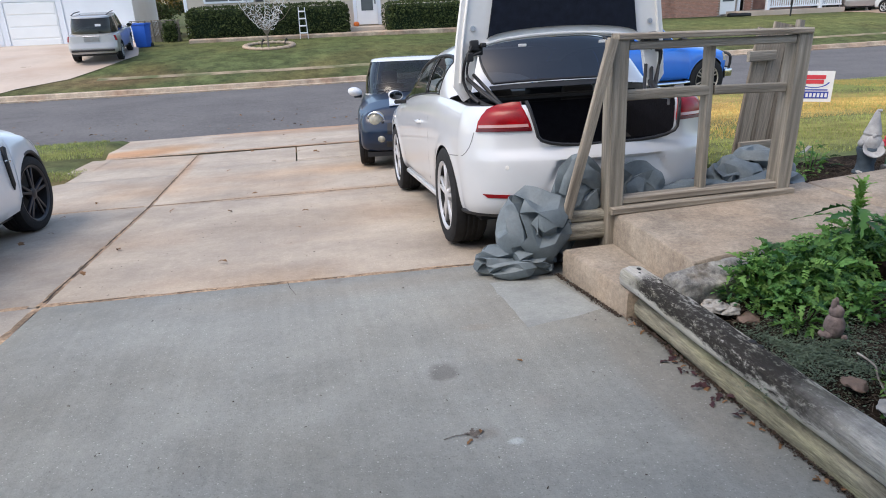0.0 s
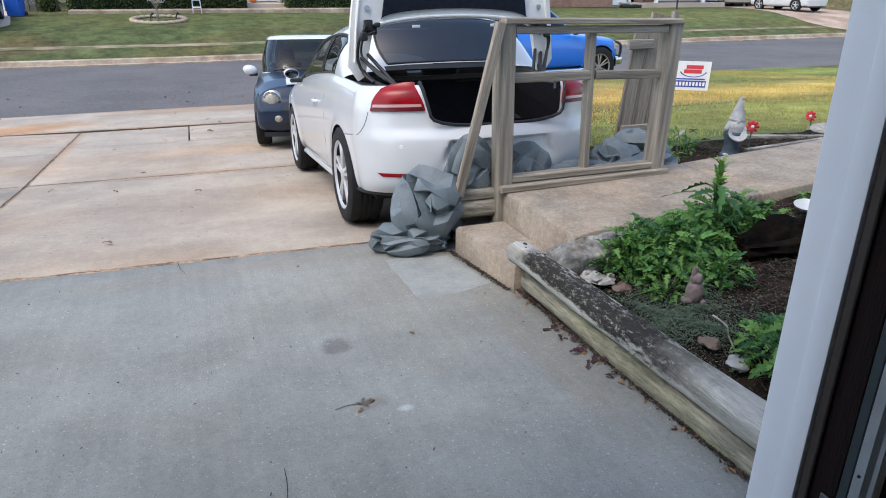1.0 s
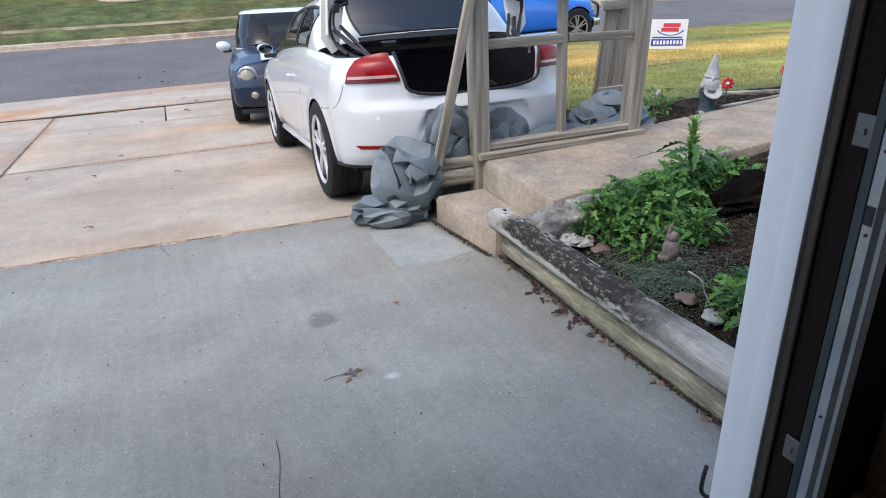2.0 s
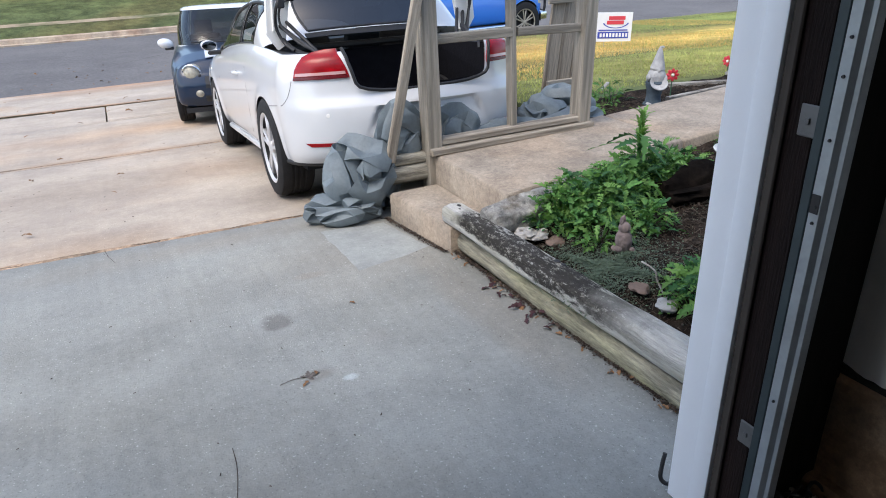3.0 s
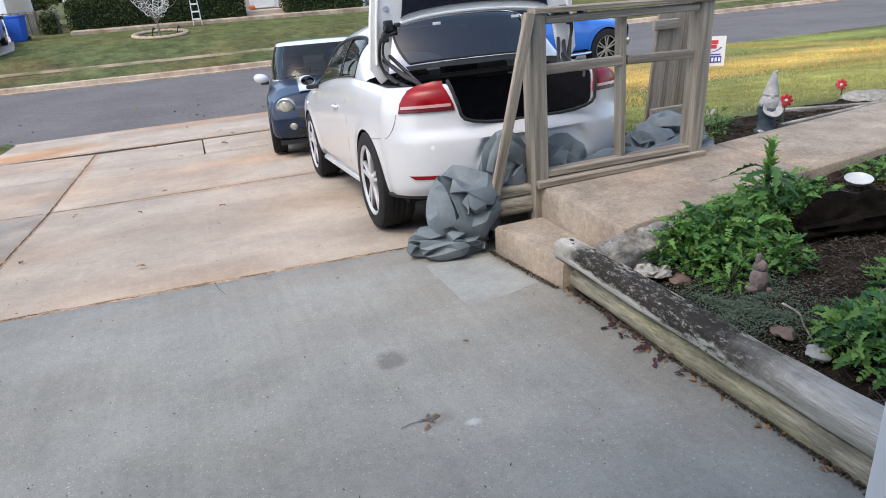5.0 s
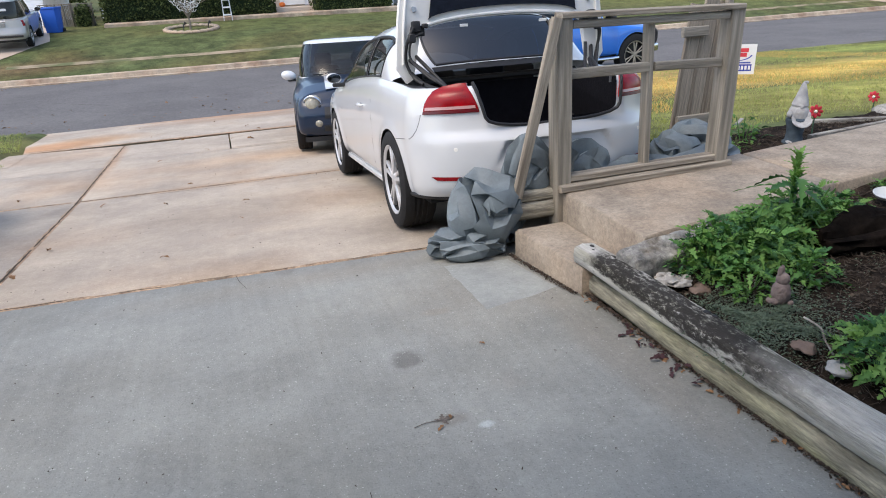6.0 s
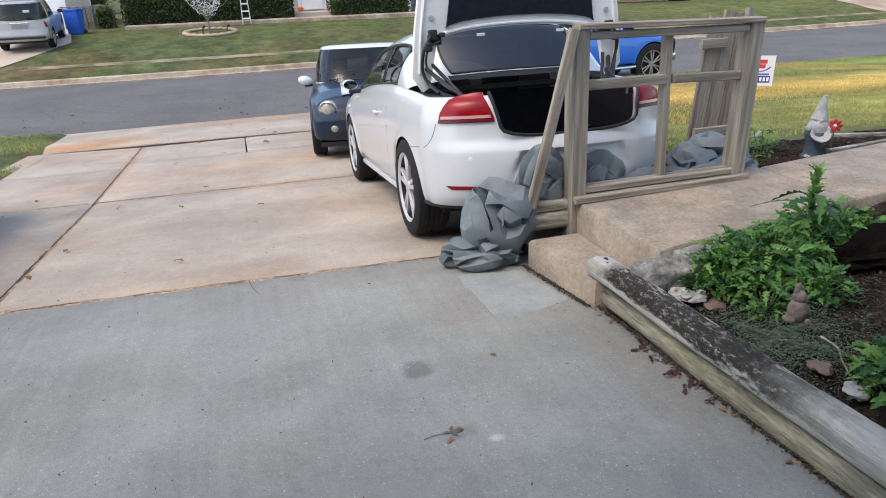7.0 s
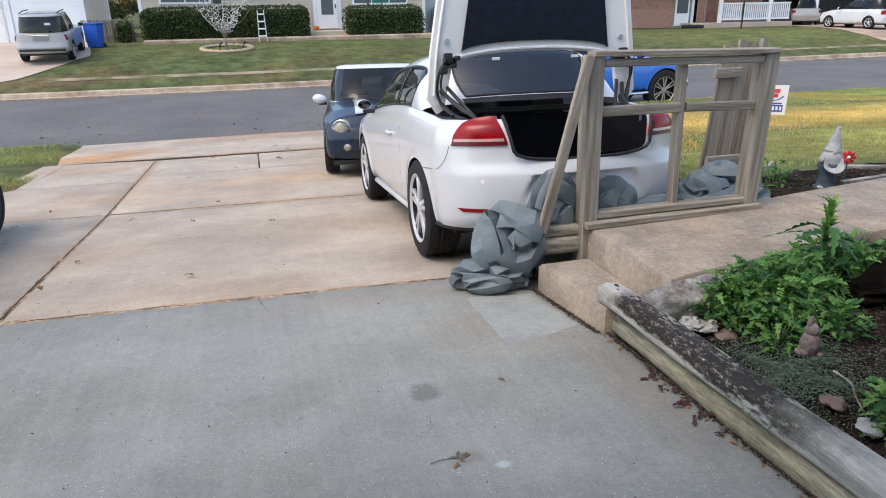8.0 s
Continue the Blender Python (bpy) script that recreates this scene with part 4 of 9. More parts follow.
GREEN = "lush bright green weed with ragged lobed leaves"
weed(2.13, 2.44, 0.12, 0.18, 0.20, 280, 1, GREEN)
weed(2.32, 2.40, 0.14, 0.25, 0.25, 300, 2, GREEN)
weed(2.20, 2.50, 0.14, 0.16, 0.22, 240, 14, GREEN)
weed(2.48, 2.46, 0.15, 0.17, 0.24, 260, 15, GREEN)
weed(2.74, 2.56, 0.17, 0.16, 0.2, 200, 16, GREEN)
weed(2.60, 2.52, 0.16, 0.24, 0.20, 290, 3, GREEN)
weed(2.86, 2.60, 0.18, 0.2, 0.24, 220, 4, GREEN)
weed(3.08, 2.58, 0.19, 0.16, 0.16, 170, 18, GREEN)
weed(2.15, 2.17, 0.12, 0.14, 0.12, 150, 5, GREEN)
weed(2.42, 2.16, 0.14, 0.15, 0.13, 150, 6, GREEN)
weed(2.25, 1.42, 0.12, 0.26, 0.18, 300, 17, "low bright green weed with lobed leaves beside the edging")
weed(2.22, 1.45, 0.12, 0.24, 0.15, 290, 7, "low bright green weed with lobed leaves beside the edging")
weed(2.66, 1.62, 0.15, 0.20, 0.11, 160, 8, "low bright green weed growing in mulch")
weed(3.85, 2.72, 0.2, 0.2, 0.10, 120, 9, "small green weed beside the walk")
tall = empty("tall_weed", pose(2.66, 2.5, 0.16), "tall upright green weed with long curling lobed leaves", "plant", group="weeds in the bed")
part("stem", tube(curve_pts([(0, 0, -0.02), (0.01, 0.01, 0.2), (0.02, 0.02, 0.42)], 6), [0.010] * 8 + [0.007] * 5, 7), M["weed"], tall, smooth=True)
rng = random.Random(77)
for i in range(46):
    # a skirt of broad leaves, long arching ones half way up, a pale upright crest
    k = i / 45
    o = new("leaf", LONG[i % 2] if k < 0.5 else CREST[i % 2])
    o.parent = tall
    s = rng.uniform(0.8, 1.05) if k < 0.5 else rng.uniform(0.5, 0.78)
    tilt = rng.uniform(-5, 30) if k < 0.32 else rng.uniform(18, 42) if k < 0.5 else rng.uniform(40, 82)
    up = 0.03 + 0.17 * k / 0.32 if k < 0.32 else 0.22 + 0.10 * (k - 0.32) / 0.18 if k < 0.5 else 0.28 + 0.15 * (k - 0.5) / 0.5
    o.matrix_local = pose(0.02 * k, 0.02 * k, up, tilt, rng.uniform(-20, 20), i * 137.5) @ Matrix.Diagonal((s * 1.1, s, s, 1))

# creeping ground cover and seedlings
bm = bmesh.new()
rng = random.Random(3)
for _ in range(15000):
    u, a = min(1.5, abs(rng.gauss(0, 0.62))) + 0.1 * rng.random(), rng.uniform(0, 6.28)
    x, y = 2.02 + 0.24 * u * math.cos(a) + 0.05 * math.sin(3 * a), 1.93 + 0.28 * u * math.sin(a)
    if rng.random() < 0.06:
        x, y = rng.uniform(1.95, 3.2), rng.uniform(1.2, 2.3)
    z = bed_z(x, y) + rng.uniform(0.004, 0.035)
    s, q = rng.uniform(0.003, 0.0065), rng.uniform(0, 6.28)
    d = Vector((math.cos(q), math.sin(q), rng.uniform(-0.2, 0.6))) * s
    e = Vector((-math.sin(q), math.cos(q), rng.uniform(-0.3, 0.3))) * s * 0.6
    p = Vector((x, y, z))
    bm.faces.new([bm.verts.new(v) for v in (p - d, p + e, p + d, p - e)])
tagged(part("ground_cover", bm, M["cover"]), "grey-green creeping ground cover mat", "ground cover", kind="stuff")


# rocks
def rock_mesh(r, seed, sx=1.0, sy=1.0, sz=0.7, rag=0.35, sub=3):
    bm = bmesh.new()
    bmesh.ops.create_icosphere(bm, subdivisions=sub, radius=1.0)
    for v in bm.verts:
        d = 1 + rag * noise.noise(v.co * 1.1 + Vector((seed, 0, 0))) + rag * 0.4 * noise.noise(v.co * 3 + Vector((0, seed, 0)))
        v.co = Vector((v.co.x * sx, v.co.y * sy, max(v.co.z, -0.5) * sz)) * d * r
    return bm


M["rock_pale"] = mat("rock_pale", (0.30, 0.30, 0.29), 0.9, var=0.2, scale=12, bump=0.7, bump_scale=40, stain=(0.3, 0.27, 0.24), stain_scale=6)
M["rock_grey"] = mat("rock_grey", (0.27, 0.26, 0.24), 0.95, grit=0.4, var=0.2, scale=12, bump=0.9, bump_scale=30, stain=(0.16, 0.15, 0.12), stain_scale=6)
M["rock_brown"] = mat("rock_brown", (0.15, 0.11, 0.09), 0.9, var=0.2, scale=12, bump=0.7, bump_scale=40)
M["rock_white"] = mat("rock_white", (0.36, 0.352, 0.335), 0.9, var=0.25, scale=25, bump=0.9, bump_scale=50, stain=(0.35, 0.27, 0.2), stain_scale=9)
for x, y, z, r, k, s, lab in ((1.985, 1.54, 0.125, 0.048, "rock_pale", 1, "pale grey flat stone beside the edging"), (1.985, 1.70, 0.125, 0.042, "rock_brown", 2, "brown stone in the bed"), (1.88, 2.40, 0.125, 0.036, "rock_white", 3, "white lumpy stone beside the edging"), (1.935, 2.35, 0.125, 0.03, "rock_white", 4, "white lumpy stone beside the edging"), (1.89, 2.455, 0.125, 0.03, "rock_white", 5, "white lumpy stone beside the edging"), (1.96, 2.39, 0.125, 0.028, "rock_white", 10, "white lumpy stone beside the edging"), (1.92, 2.41, 0.135, 0.026, "rock_white", 11, "white lumpy stone beside the edging"), (1.98, 2.30, 0.10, 0.05, "rock_brown", 6, "tan stone in the bed"), (2.12, 2.58, 0.19, 0.04, "rock_white", 7, "white stone in the weeds"), (5.75, 4.35, 0.14, 0.2, "rock_grey", 8, "large grey boulder on the lawn"), (6.9, 4.75, 0.14, 0.16, "rock_grey", 9, "grey boulder on the lawn")):
    tagged(part("stone", rock_mesh(r, s * 3.3, 1.2, 0.9, 0.34 if s < 3 else 0.62, 0.85 if k == "rock_white" else 0.5), M[k], smooth=60, at=pose(x, y, z, 0, 0, 40 * s)), lab, "stone")

# driftwood, rotten log
M["drift"] = mat("drift", (0.235, 0.232, 0.222), 0.95, grit=0.55, grit_scale=16, var=0.3, scale=6, bump=1.0, bump_scale=30, stain=(0.10, 0.085, 0.07), stain_scale=9, stain_amt=0.9, stain_at=0.5)
drift = tagged(part("driftwood_log", log_mesh(0.52, 0.08, 0.07, 14.0, rag=0.05, taper=-0.6, squared=2.2, n=36, seg=44), M["drift"], smooth=60, at=pose(1.77, 2.585, 0.165, 0, 0, -86)), "grey weathered driftwood log beside the walk", "log")
rot = tagged(part("rotten_log", log_mesh(1.15, 0.13, 0.11, 17.0, rag=0.085, taper=0.3, squared=2.2, seg=64, n=48), M["log_rot"], smooth=70, at=pose(3.84, 2.20, 0.215, 0, 0, 84)), "black rotten log with a rough splintered surface", "log")

# white dish
M["ceramic"] = mat("ceramic", (0.52, 0.55, 0.55), 0.3, var=0.03, scale=10)
bm = bmesh.new()
prof = [(0.0, 0.006), (0.05, 0.008), (0.068, 0.022), (0.078, 0.03), (0.081, 0.028), (0.072, 0.012), (0.055, -0.002), (0.0, -0.003)]
def lathe(bm, prof, n=28, m=None):
    rings = [[bm.verts.new((r * math.cos(2 * math.pi * k / n), r * math.sin(2 * math.pi * k / n), z)) for k in range(n)] if r > 1e-6 else [bm.verts.new((0, 0, z))] for r, z in prof]
    for a, b in zip(rings, rings[1:]):
        for k in range(n):
            q = [a[k % len(a)], a[(k + 1) % len(a)], b[(k + 1) % len(b)], b[k % len(b)]]
            q = list(dict.fromkeys(q))
            if len(q) > 2:
                bm.faces.new(q)
    if m is not None:
        bmesh.ops.transform(bm, matrix=m, verts=[v for ring in rings for v in ring])
    return bm


tagged(part("dish", lathe(bm, prof), M["ceramic"], smooth=True, at=pose(3.50, 2.64, 0.235, 8, -8, 0) @ Matrix.Diagonal((0.92, 0.92, 0.92, 1))), "shallow white dish lying on the soil", "dish")

# garden figures: one plain shape each
M["fig_brown"] = mat("fig_brown", (0.165, 0.132, 0.128), 0.9, var=0.3, scale=30, bump=0.5, bump_scale=60, stain=(0.32, 0.26, 0.22), stain_scale=14)
bm = bmesh.new()
for x, y, z, rx_, ry_, rz_ in ((0, 0, 0.06, 0.038, 0.045, 0.066), (0, 0.0, 0.13, 0.027, 0.032, 0.034), (-0.012, 0.012, 0.165, 0.009, 0.012, 0.03), (0.012, 0.012, 0.165, 0.009, 0.012, 0.03), (0, -0.05, 0.02, 0.014, 0.014, 0.014), (-0.03, 0.02, 0.02, 0.02, 0.032, 0.02), (0.03, 0.02, 0.02, 0.02, 0.032, 0.02)):
    q = bmesh.ops.create_icosphere(bm, subdivisions=3, radius=1.0)["verts"]
    bmesh.ops.transform(bm, matrix=Matrix.Translation((x, y, z)) @ Matrix.Diagonal((rx_, ry_, rz_, 1)), verts=q)
tagged(part("rabbit_figure", bm, M["fig_brown"], smooth=True, at=pose(2.15, 2.0, 0.135, 0, 0, 25) @ Matrix.Diagonal((0.9, 0.9, 0.9, 1))), "small weathered brown stone rabbit figure", "garden figure")
M["fig_grey"] = mat("fig_grey", (0.38, 0.385, 0.39), 0.85, var=0.25, scale=20, bump=0.6, bump_scale=40, stain=(0.25, 0.27, 0.29), stain_scale=9)
M["fig_blue"] = mat("fig_blue", (0.065, 0.09, 0.115), 0.8, var=0.3, scale=20, bump=0.4, bump_scale=40)
bm = bmesh.new()
lathe(bm, [(0, 0), (0.085, 0.0), (0.088, 0.015), (0.072, 0.03), (0.064, 0.08), (0.070, 0.13), (0.084, 0.165), (0.088, 0.19), (0.07, 0.21), (0, 0.212)], 20)
for f in bm.faces:
    f.material_index = 1
lathe(bm, [(0, 0.19), (0.072, 0.195), (0.082, 0.225), (0.076, 0.26), (0.060, 0.285), (0.066, 0.298), (0.058, 0.32), (0.049, 0.35), (0.040, 0.38), (0.030, 0.41), (0.020, 0.44), (0.010, 0.458), (0.0, 0.462)], 20)
lathe(bm, [(0, 0.0), (0.05, 0.004), (0.072, 0.022), (0.078, 0.034), (0.072, 0.036), (0.05, 0.018), (0, 0.012)], 20, pose(0.01, -0.075, 0.175, 38, 0, 0))
for x, y, z, rx_, ry_, rz_ in ((0.0, -0.05, 0.245, 0.05, 0.035, 0.05), (-0.07, -0.02, 0.225, 0.022, 0.05, 0.03), (0.07, -0.02, 0.225, 0.022, 0.05, 0.03), (0.012, 0.0, 0.462, 0.02, 0.013, 0.012), (0.0, -0.066, 0.29, 0.015, 0.015, 0.015), (-0.035, -0.02, 0.02, 0.035, 0.06, 0.022), (0.035, -0.03, 0.02, 0.035, 0.06, 0.022)):
    q = bmesh.ops.create_icosphere(bm, subdivisions=2, radius=1.0)["verts"]
    bmesh.ops.transform(bm, matrix=Matrix.Translation((x, y, z)) @ Matrix.Diagonal((rx_, ry_, rz_, 1)), verts=q)
for v in bm.verts:
    v.co += v.co.normalized() * 0.006 * noise.noise(v.co * 45)
tagged(part("gnome_figure", bm, [M["fig_grey"], M["fig_blue"]], smooth=True, at=pose(4.10, 3.93, 0.2, 0, 3, -32) @ Matrix.Diagonal((0.9, 0.9, 1.0, 1))), "weathered grey and blue garden gnome figure holding a bowl", "garden figure")

# red pinwheel flowers on stakes
M["petal_red"] = mat("petal_red", (0.55, 0.03, 0.05), 0.5, var=0.15, scale=20)
M["petal_white"] = mat("petal_white", (0.8, 0.75, 0.75), 0.5, var=0.05, scale=20)
M["stake_green"] = mat("stake_green", (0.03, 0.09, 0.05), 0.6, var=0.2, scale=20)
pin = empty("flower_spinner", pose(4.42, 4.06, 0.19, 0, 0, -38), "red plastic flower spinner on a thin stake", "garden ornament", group="flower spinners")
part("stake", tube([(0, 0.01, 0), (0, 0.01, 0.1), (0.003, 0.01, 0.2)], 0.005, 6), M["stake_green"], pin)
for k in range(8):
    a = 2 * math.pi * k / 8
    bm = bmesh.new()
    bmesh.ops.create_icosphere(bm, subdivisions=2, radius=1.0)
    bmesh.ops.transform(bm, matrix=pose(0.034 * math.cos(a), -0.012, 0.205 + 0.034 * math.sin(a), 0, -math.degrees(a), 0) @ pose(0, 0, 0, 20, 0, 0) @ Matrix.Diagonal((0.02, 0.006, 0.015, 1)), verts=bm.verts)
    part("petal", bm, M["petal_red"], pin, smooth=True)
bm = bmesh.new()
bmesh.ops.create_icosphere(bm, subdivisions=2, radius=0.012, matrix=Matrix.Translation((0, -0.02, 0.205)))
part("hub", bm, M["petal_white"], pin, smooth=True)
copy_thing(pin, pose(5.75, 4.66, 0.09, 0, 0, -75))
# pale slip of wood in the bed
tagged(part("wood_scrap", box(-0.07, 0.07, -0.015, 0.015, 0, 0.012, 0.003), M["rock_pale"], at=pose(3.95, 4.35, 0.3, 0, -18, 25)), "pale slip of wood standing in the plants", "wood scrap")
# edging boards round the second bed
edge2 = empty("bed_border", pose(0, 0, 0), "low grey timber border round the small bed", "garden border")
board(edge2, (4.25, 3.92, 0.225), (5.45, 4.05, 0.225), 0.04, 0.06, "border_board", M["log_grey"], seed=41)
board(edge2, (4.7, 4.44, 0.20), (5.5, 4.08, 0.215), 0.04, 0.06, "border_board", M["log_grey"], seed=42)
weed(3.55, 4.12, 0.18, 0.2, 0.14, 70, 12, "dull green leafy plant in the small bed")
weed(3.88, 4.2, 0.18, 0.16, 0.24, 60, 13, "green broad-leaved plant behind the gnome")

# yard sign
M["sign_white"] = mat("sign_white", (0.78, 0.78, 0.8), 0.5, var=0.02, scale=10)
M["sign_red"] = mat("sign_red", (0.62, 0.05, 0.07), 0.5, var=0.03, scale=10)
M["sign_blue"] = mat("sign_blue", (0.03, 0.06, 0.38), 0.5, var=0.03, scale=10)
M["wire"] = mat("wire", (0.35, 0.35, 0.35), 0.4, metal=0.8, var=0.1, scale=20)
sign = empty("yard_sign", pose(7.88, 8.9, -0.34, 0, 1, -26), "white yard sign with a red and blue printed panel", "sign")
part("panel", box(-0.29, 0.29, -0.004, 0.004, 0.19, 0.65, 0.001), M["sign_white"], sign)
for x0, x1, z0, z1, k in ((-0.1, 0.17, 0.53, 0.59, "sign_red"), (-0.13, 0.15, 0.46, 0.52, "sign_red"), (-0.26, 0.22, 0.36, 0.38, "sign_blue"), (-0.27, 0.24, 0.24, 0.345, "sign_blue")):
    part("printed_bar", box(x0, x1, -0.009, -0.006, z0, z1, 0.002), M[k], sign)
for i in range(9):
    x = -0.235 + 0.053 * i
    part("printed_bar", box(x, x + 0.034, -0.013, -0.0105, 0.262, 0.322, 0.001), M["sign_white"], sign)
bm = bmesh.new()
prev = None
for k in range(17):
    a = math.pi * (1.08 + 0.84 * k / 16)
    cur = [bm.verts.new((0.02 + 0.2 * math.cos(a) * q, -0.0075, 0.51 + 0.1 * math.sin(a) * q)) for q in (1.0, 1.12)]
    if prev:
        bm.faces.new((prev[0], prev[1], cur[1], cur[0]))
    prev = cur
part("printed_arc", bm, M["sign_blue"], sign)
for x in (-0.15, 0.15):
    part("stake", tube([(x, 0.004, -0.1), (x, 0.004, 0.1), (x, 0.006, 0.3)], 0.004, 6), M["wire"], sign)
# ---- vehicles ----
def paint(name, rgb, metal=0.0, rough=0.28, coat=1.0):
    return mat(name, rgb, rough, metal=metal, var=0.015, scale=1.5, coat=coat, spec=0.5 * coat, stain=tuple(c * 0.85 for c in rgb), stain_scale=2.5, stain_amt=0.25)


def glass(name, rgb, ior=1.5):
    """Thin tinted pane: looks straight through, with the gloss of glass on top."""
    m = bpy.data.materials.new(name)
    m.use_nodes = True
    nt = m.node_tree
    nt.nodes.remove(nt.nodes["Principled BSDF"])
    clear = nt.nodes.new("ShaderNodeBsdfTransparent")
    clear.inputs[0].default_value = (*rgb, 1)
    gloss = nt.nodes.new("ShaderNodeBsdfGlossy")
    gloss.inputs["Roughness"].default_value = 0.02
    fr = nt.nodes.new("ShaderNodeFresnel")
    fr.inputs[0].default_value = ior
    mx = nt.nodes.new("ShaderNodeMixShader")
    for k, v in enumerate((fr.outputs[0], clear.outputs[0], gloss.outputs[0])):
        nt.links.new(v, mx.inputs[k])
    nt.links.new(mx.outputs[0], nt.nodes["Material Output"].inputs[0])
    return m


M["p_white"] = paint("p_white", (0.65, 0.665, 0.68))
M["p_navy"] = paint("p_navy", (0.008, 0.020, 0.045), coat=0.5)
M["p_blue"] = paint("p_blue", (0.012, 0.17, 0.68))
M["p_silver"] = paint("p_silver", (0.40, 0.385, 0.37), 0.25, 0.4)
M["p_dark"] = paint("p_dark", (0.02, 0.022, 0.026))
M["glass_dark"] = glass("glass_dark", (0.10, 0.12, 0.13))
M["glass_mid"] = glass("glass_mid", (0.55, 0.62, 0.62))
M["glass_clear"] = glass("glass_clear", (0.80, 0.86, 0.85))
M["tyre"] = mat("tyre", (0.022, 0.022, 0.023), 0.8, var=0.2, scale=15, bump=0.3, bump_scale=60)
M["alloy"] = mat("alloy", (0.58, 0.58, 0.59), 0.35, metal=0.4, var=0.08, scale=8)
M["alloy_dark"] = mat("alloy_dark", (0.035, 0.035, 0.04), 0.4, metal=0.5, var=0.1, scale=8)
M["plastic"] = mat("plastic", (0.015, 0.015, 0.016), 0.55, var=0.15, scale=12)
M["trunk_felt"] = mat("trunk_felt", (0.006, 0.006, 0.008), 0.95, var=0.3, scale=18, bump=0.4, spec=0.1)
M["lid_felt"] = mat("lid_felt", (0.012, 0.016, 0.026), 0.95, var=0.3, scale=18, bump=0.3, spec=0.2)
M["lamp_red"] = mat("lamp_red", (0.27, 0.002, 0.006), 0.24, var=0.35, scale=14, coat=0.15, spec=0.25, stain=(0.2, 0.002, 0.005), stain_scale=6, stain_amt=0.6)
M["lamp_clear"] = mat("lamp_clear", (0.30, 0.28, 0.22), 0.2, var=0.35, scale=22, coat=0.6, spec=0.3)
M["lamp_pale"] = mat("lamp_pale", (0.50, 0.27, 0.26), 0.2, var=0.05, scale=14, coat=1.0)
M["chrome"] = mat("chrome", (0.7, 0.7, 0.72), 0.15, metal=1.0, var=0.03, scale=8)
M["mirror"] = mat("mirror", (0.10, 0.11, 0.12), 0.08, metal=1.0, var=0.02, scale=8)
M["seat_cloth"] = mat("seat_cloth", (0.03, 0.03, 0.032), 0.85, var=0.15, scale=12)
M["alloy_tan"] = mat("alloy_tan", (0.42, 0.38, 0.32), 0.4, metal=0.4, var=0.1, scale=9)
M["inner_white"] = mat("inner_white", (0.87, 0.86, 0.82), 0.4, var=0.04, scale=4, stain=(0.66, 0.63, 0.57), stain_scale=4, stain_amt=0.3)

SECT_LO = ((0.90, 0.0), (0.965, 0.05), (0.995, 0.16), (1.0, 0.32), (1.0, 0.5), (0.992, 0.68), (0.975, 0.84), (0.95, 0.95), (0.925, 1.0))
SECT_HI = ((0.87, 0.28), (0.78, 0.55), (0.62, 0.76), (0.42, 0.9), (0.2, 0.975), (0.0, 1.0))


def shell(spec):
    """Body sides, bonnet and deck. spec: stations of (y, half width, bottom, shoulder, top), wheels, arch radius, hub height, deck hole."""
    st = np.array(spec["stations"], float)
    y0, y1 = st[0, 0], st[-1, 0]
    ys = list(np.linspace(y0, y1, 46))
    ra, zh = spec["arch"], spec["hub"]
    for yw in (0.0, spec["wheelbase"]):
        ys += [yw + ra * math.cos(a) for a in np.linspace(0, math.pi, 15)]
        ys += [yw - ra - 0.004, yw + ra + 0.004]
    hole = spec.get("deck_hole")
    if hole:
        ys += [hole[0], hole[1]]
    ys = sorted(y for y in set(round(v, 4) for v in ys) if y0 <= y <= y1)
    bm = bmesh.new()
    sides = {}
    for sgn in (-1, 1):
        cols = []
        for y in ys:
            w, b, s, t = [float(np.interp(y, st[:, 0], st[:, k])) for k in (1, 2, 3, 4)]
            tuck = 0.0
            for yw in (0.0, spec["wheelbase"]):
                d = abs(y - yw)
                if d <= ra + 1e-4:
                    b = max(b, zh + math.sqrt(max(0, ra * ra - d * d)))
                    tuck = 1.0
            col = []
            for fx, fz in SECT_LO:
                f = fx + (1 - fx) * tuck * (1 - fz) if fz < 0.3 else fx
                bulge = 1 + 0.012 * tuck * (1 - fz)
                col.append(bm.verts.new((sgn * w * f * bulge, y, b + (s - b) * fz)))
            for fx, fz in SECT_HI:
                col.append(bm.verts.new((sgn * w * fx, y, s + (t - s) * fz)))
            cols.append(col)
        for (ya, a), (yb, c) in zip(zip(ys, cols), zip(ys[1:], cols[1:])):
            for i in range(len(a) - 1):
                if hole and hole[0] <= (ya + yb) / 2 <= hole[1] and i >= len(SECT_LO) - 1 + hole[2]:
                    continue
                bm.faces.new((a[i], a[i + 1], c[i + 1], c[i]))
        sides[sgn] = cols
    bmesh.ops.remove_doubles(bm, verts=bm.verts, dist=0.0008)
    return bm


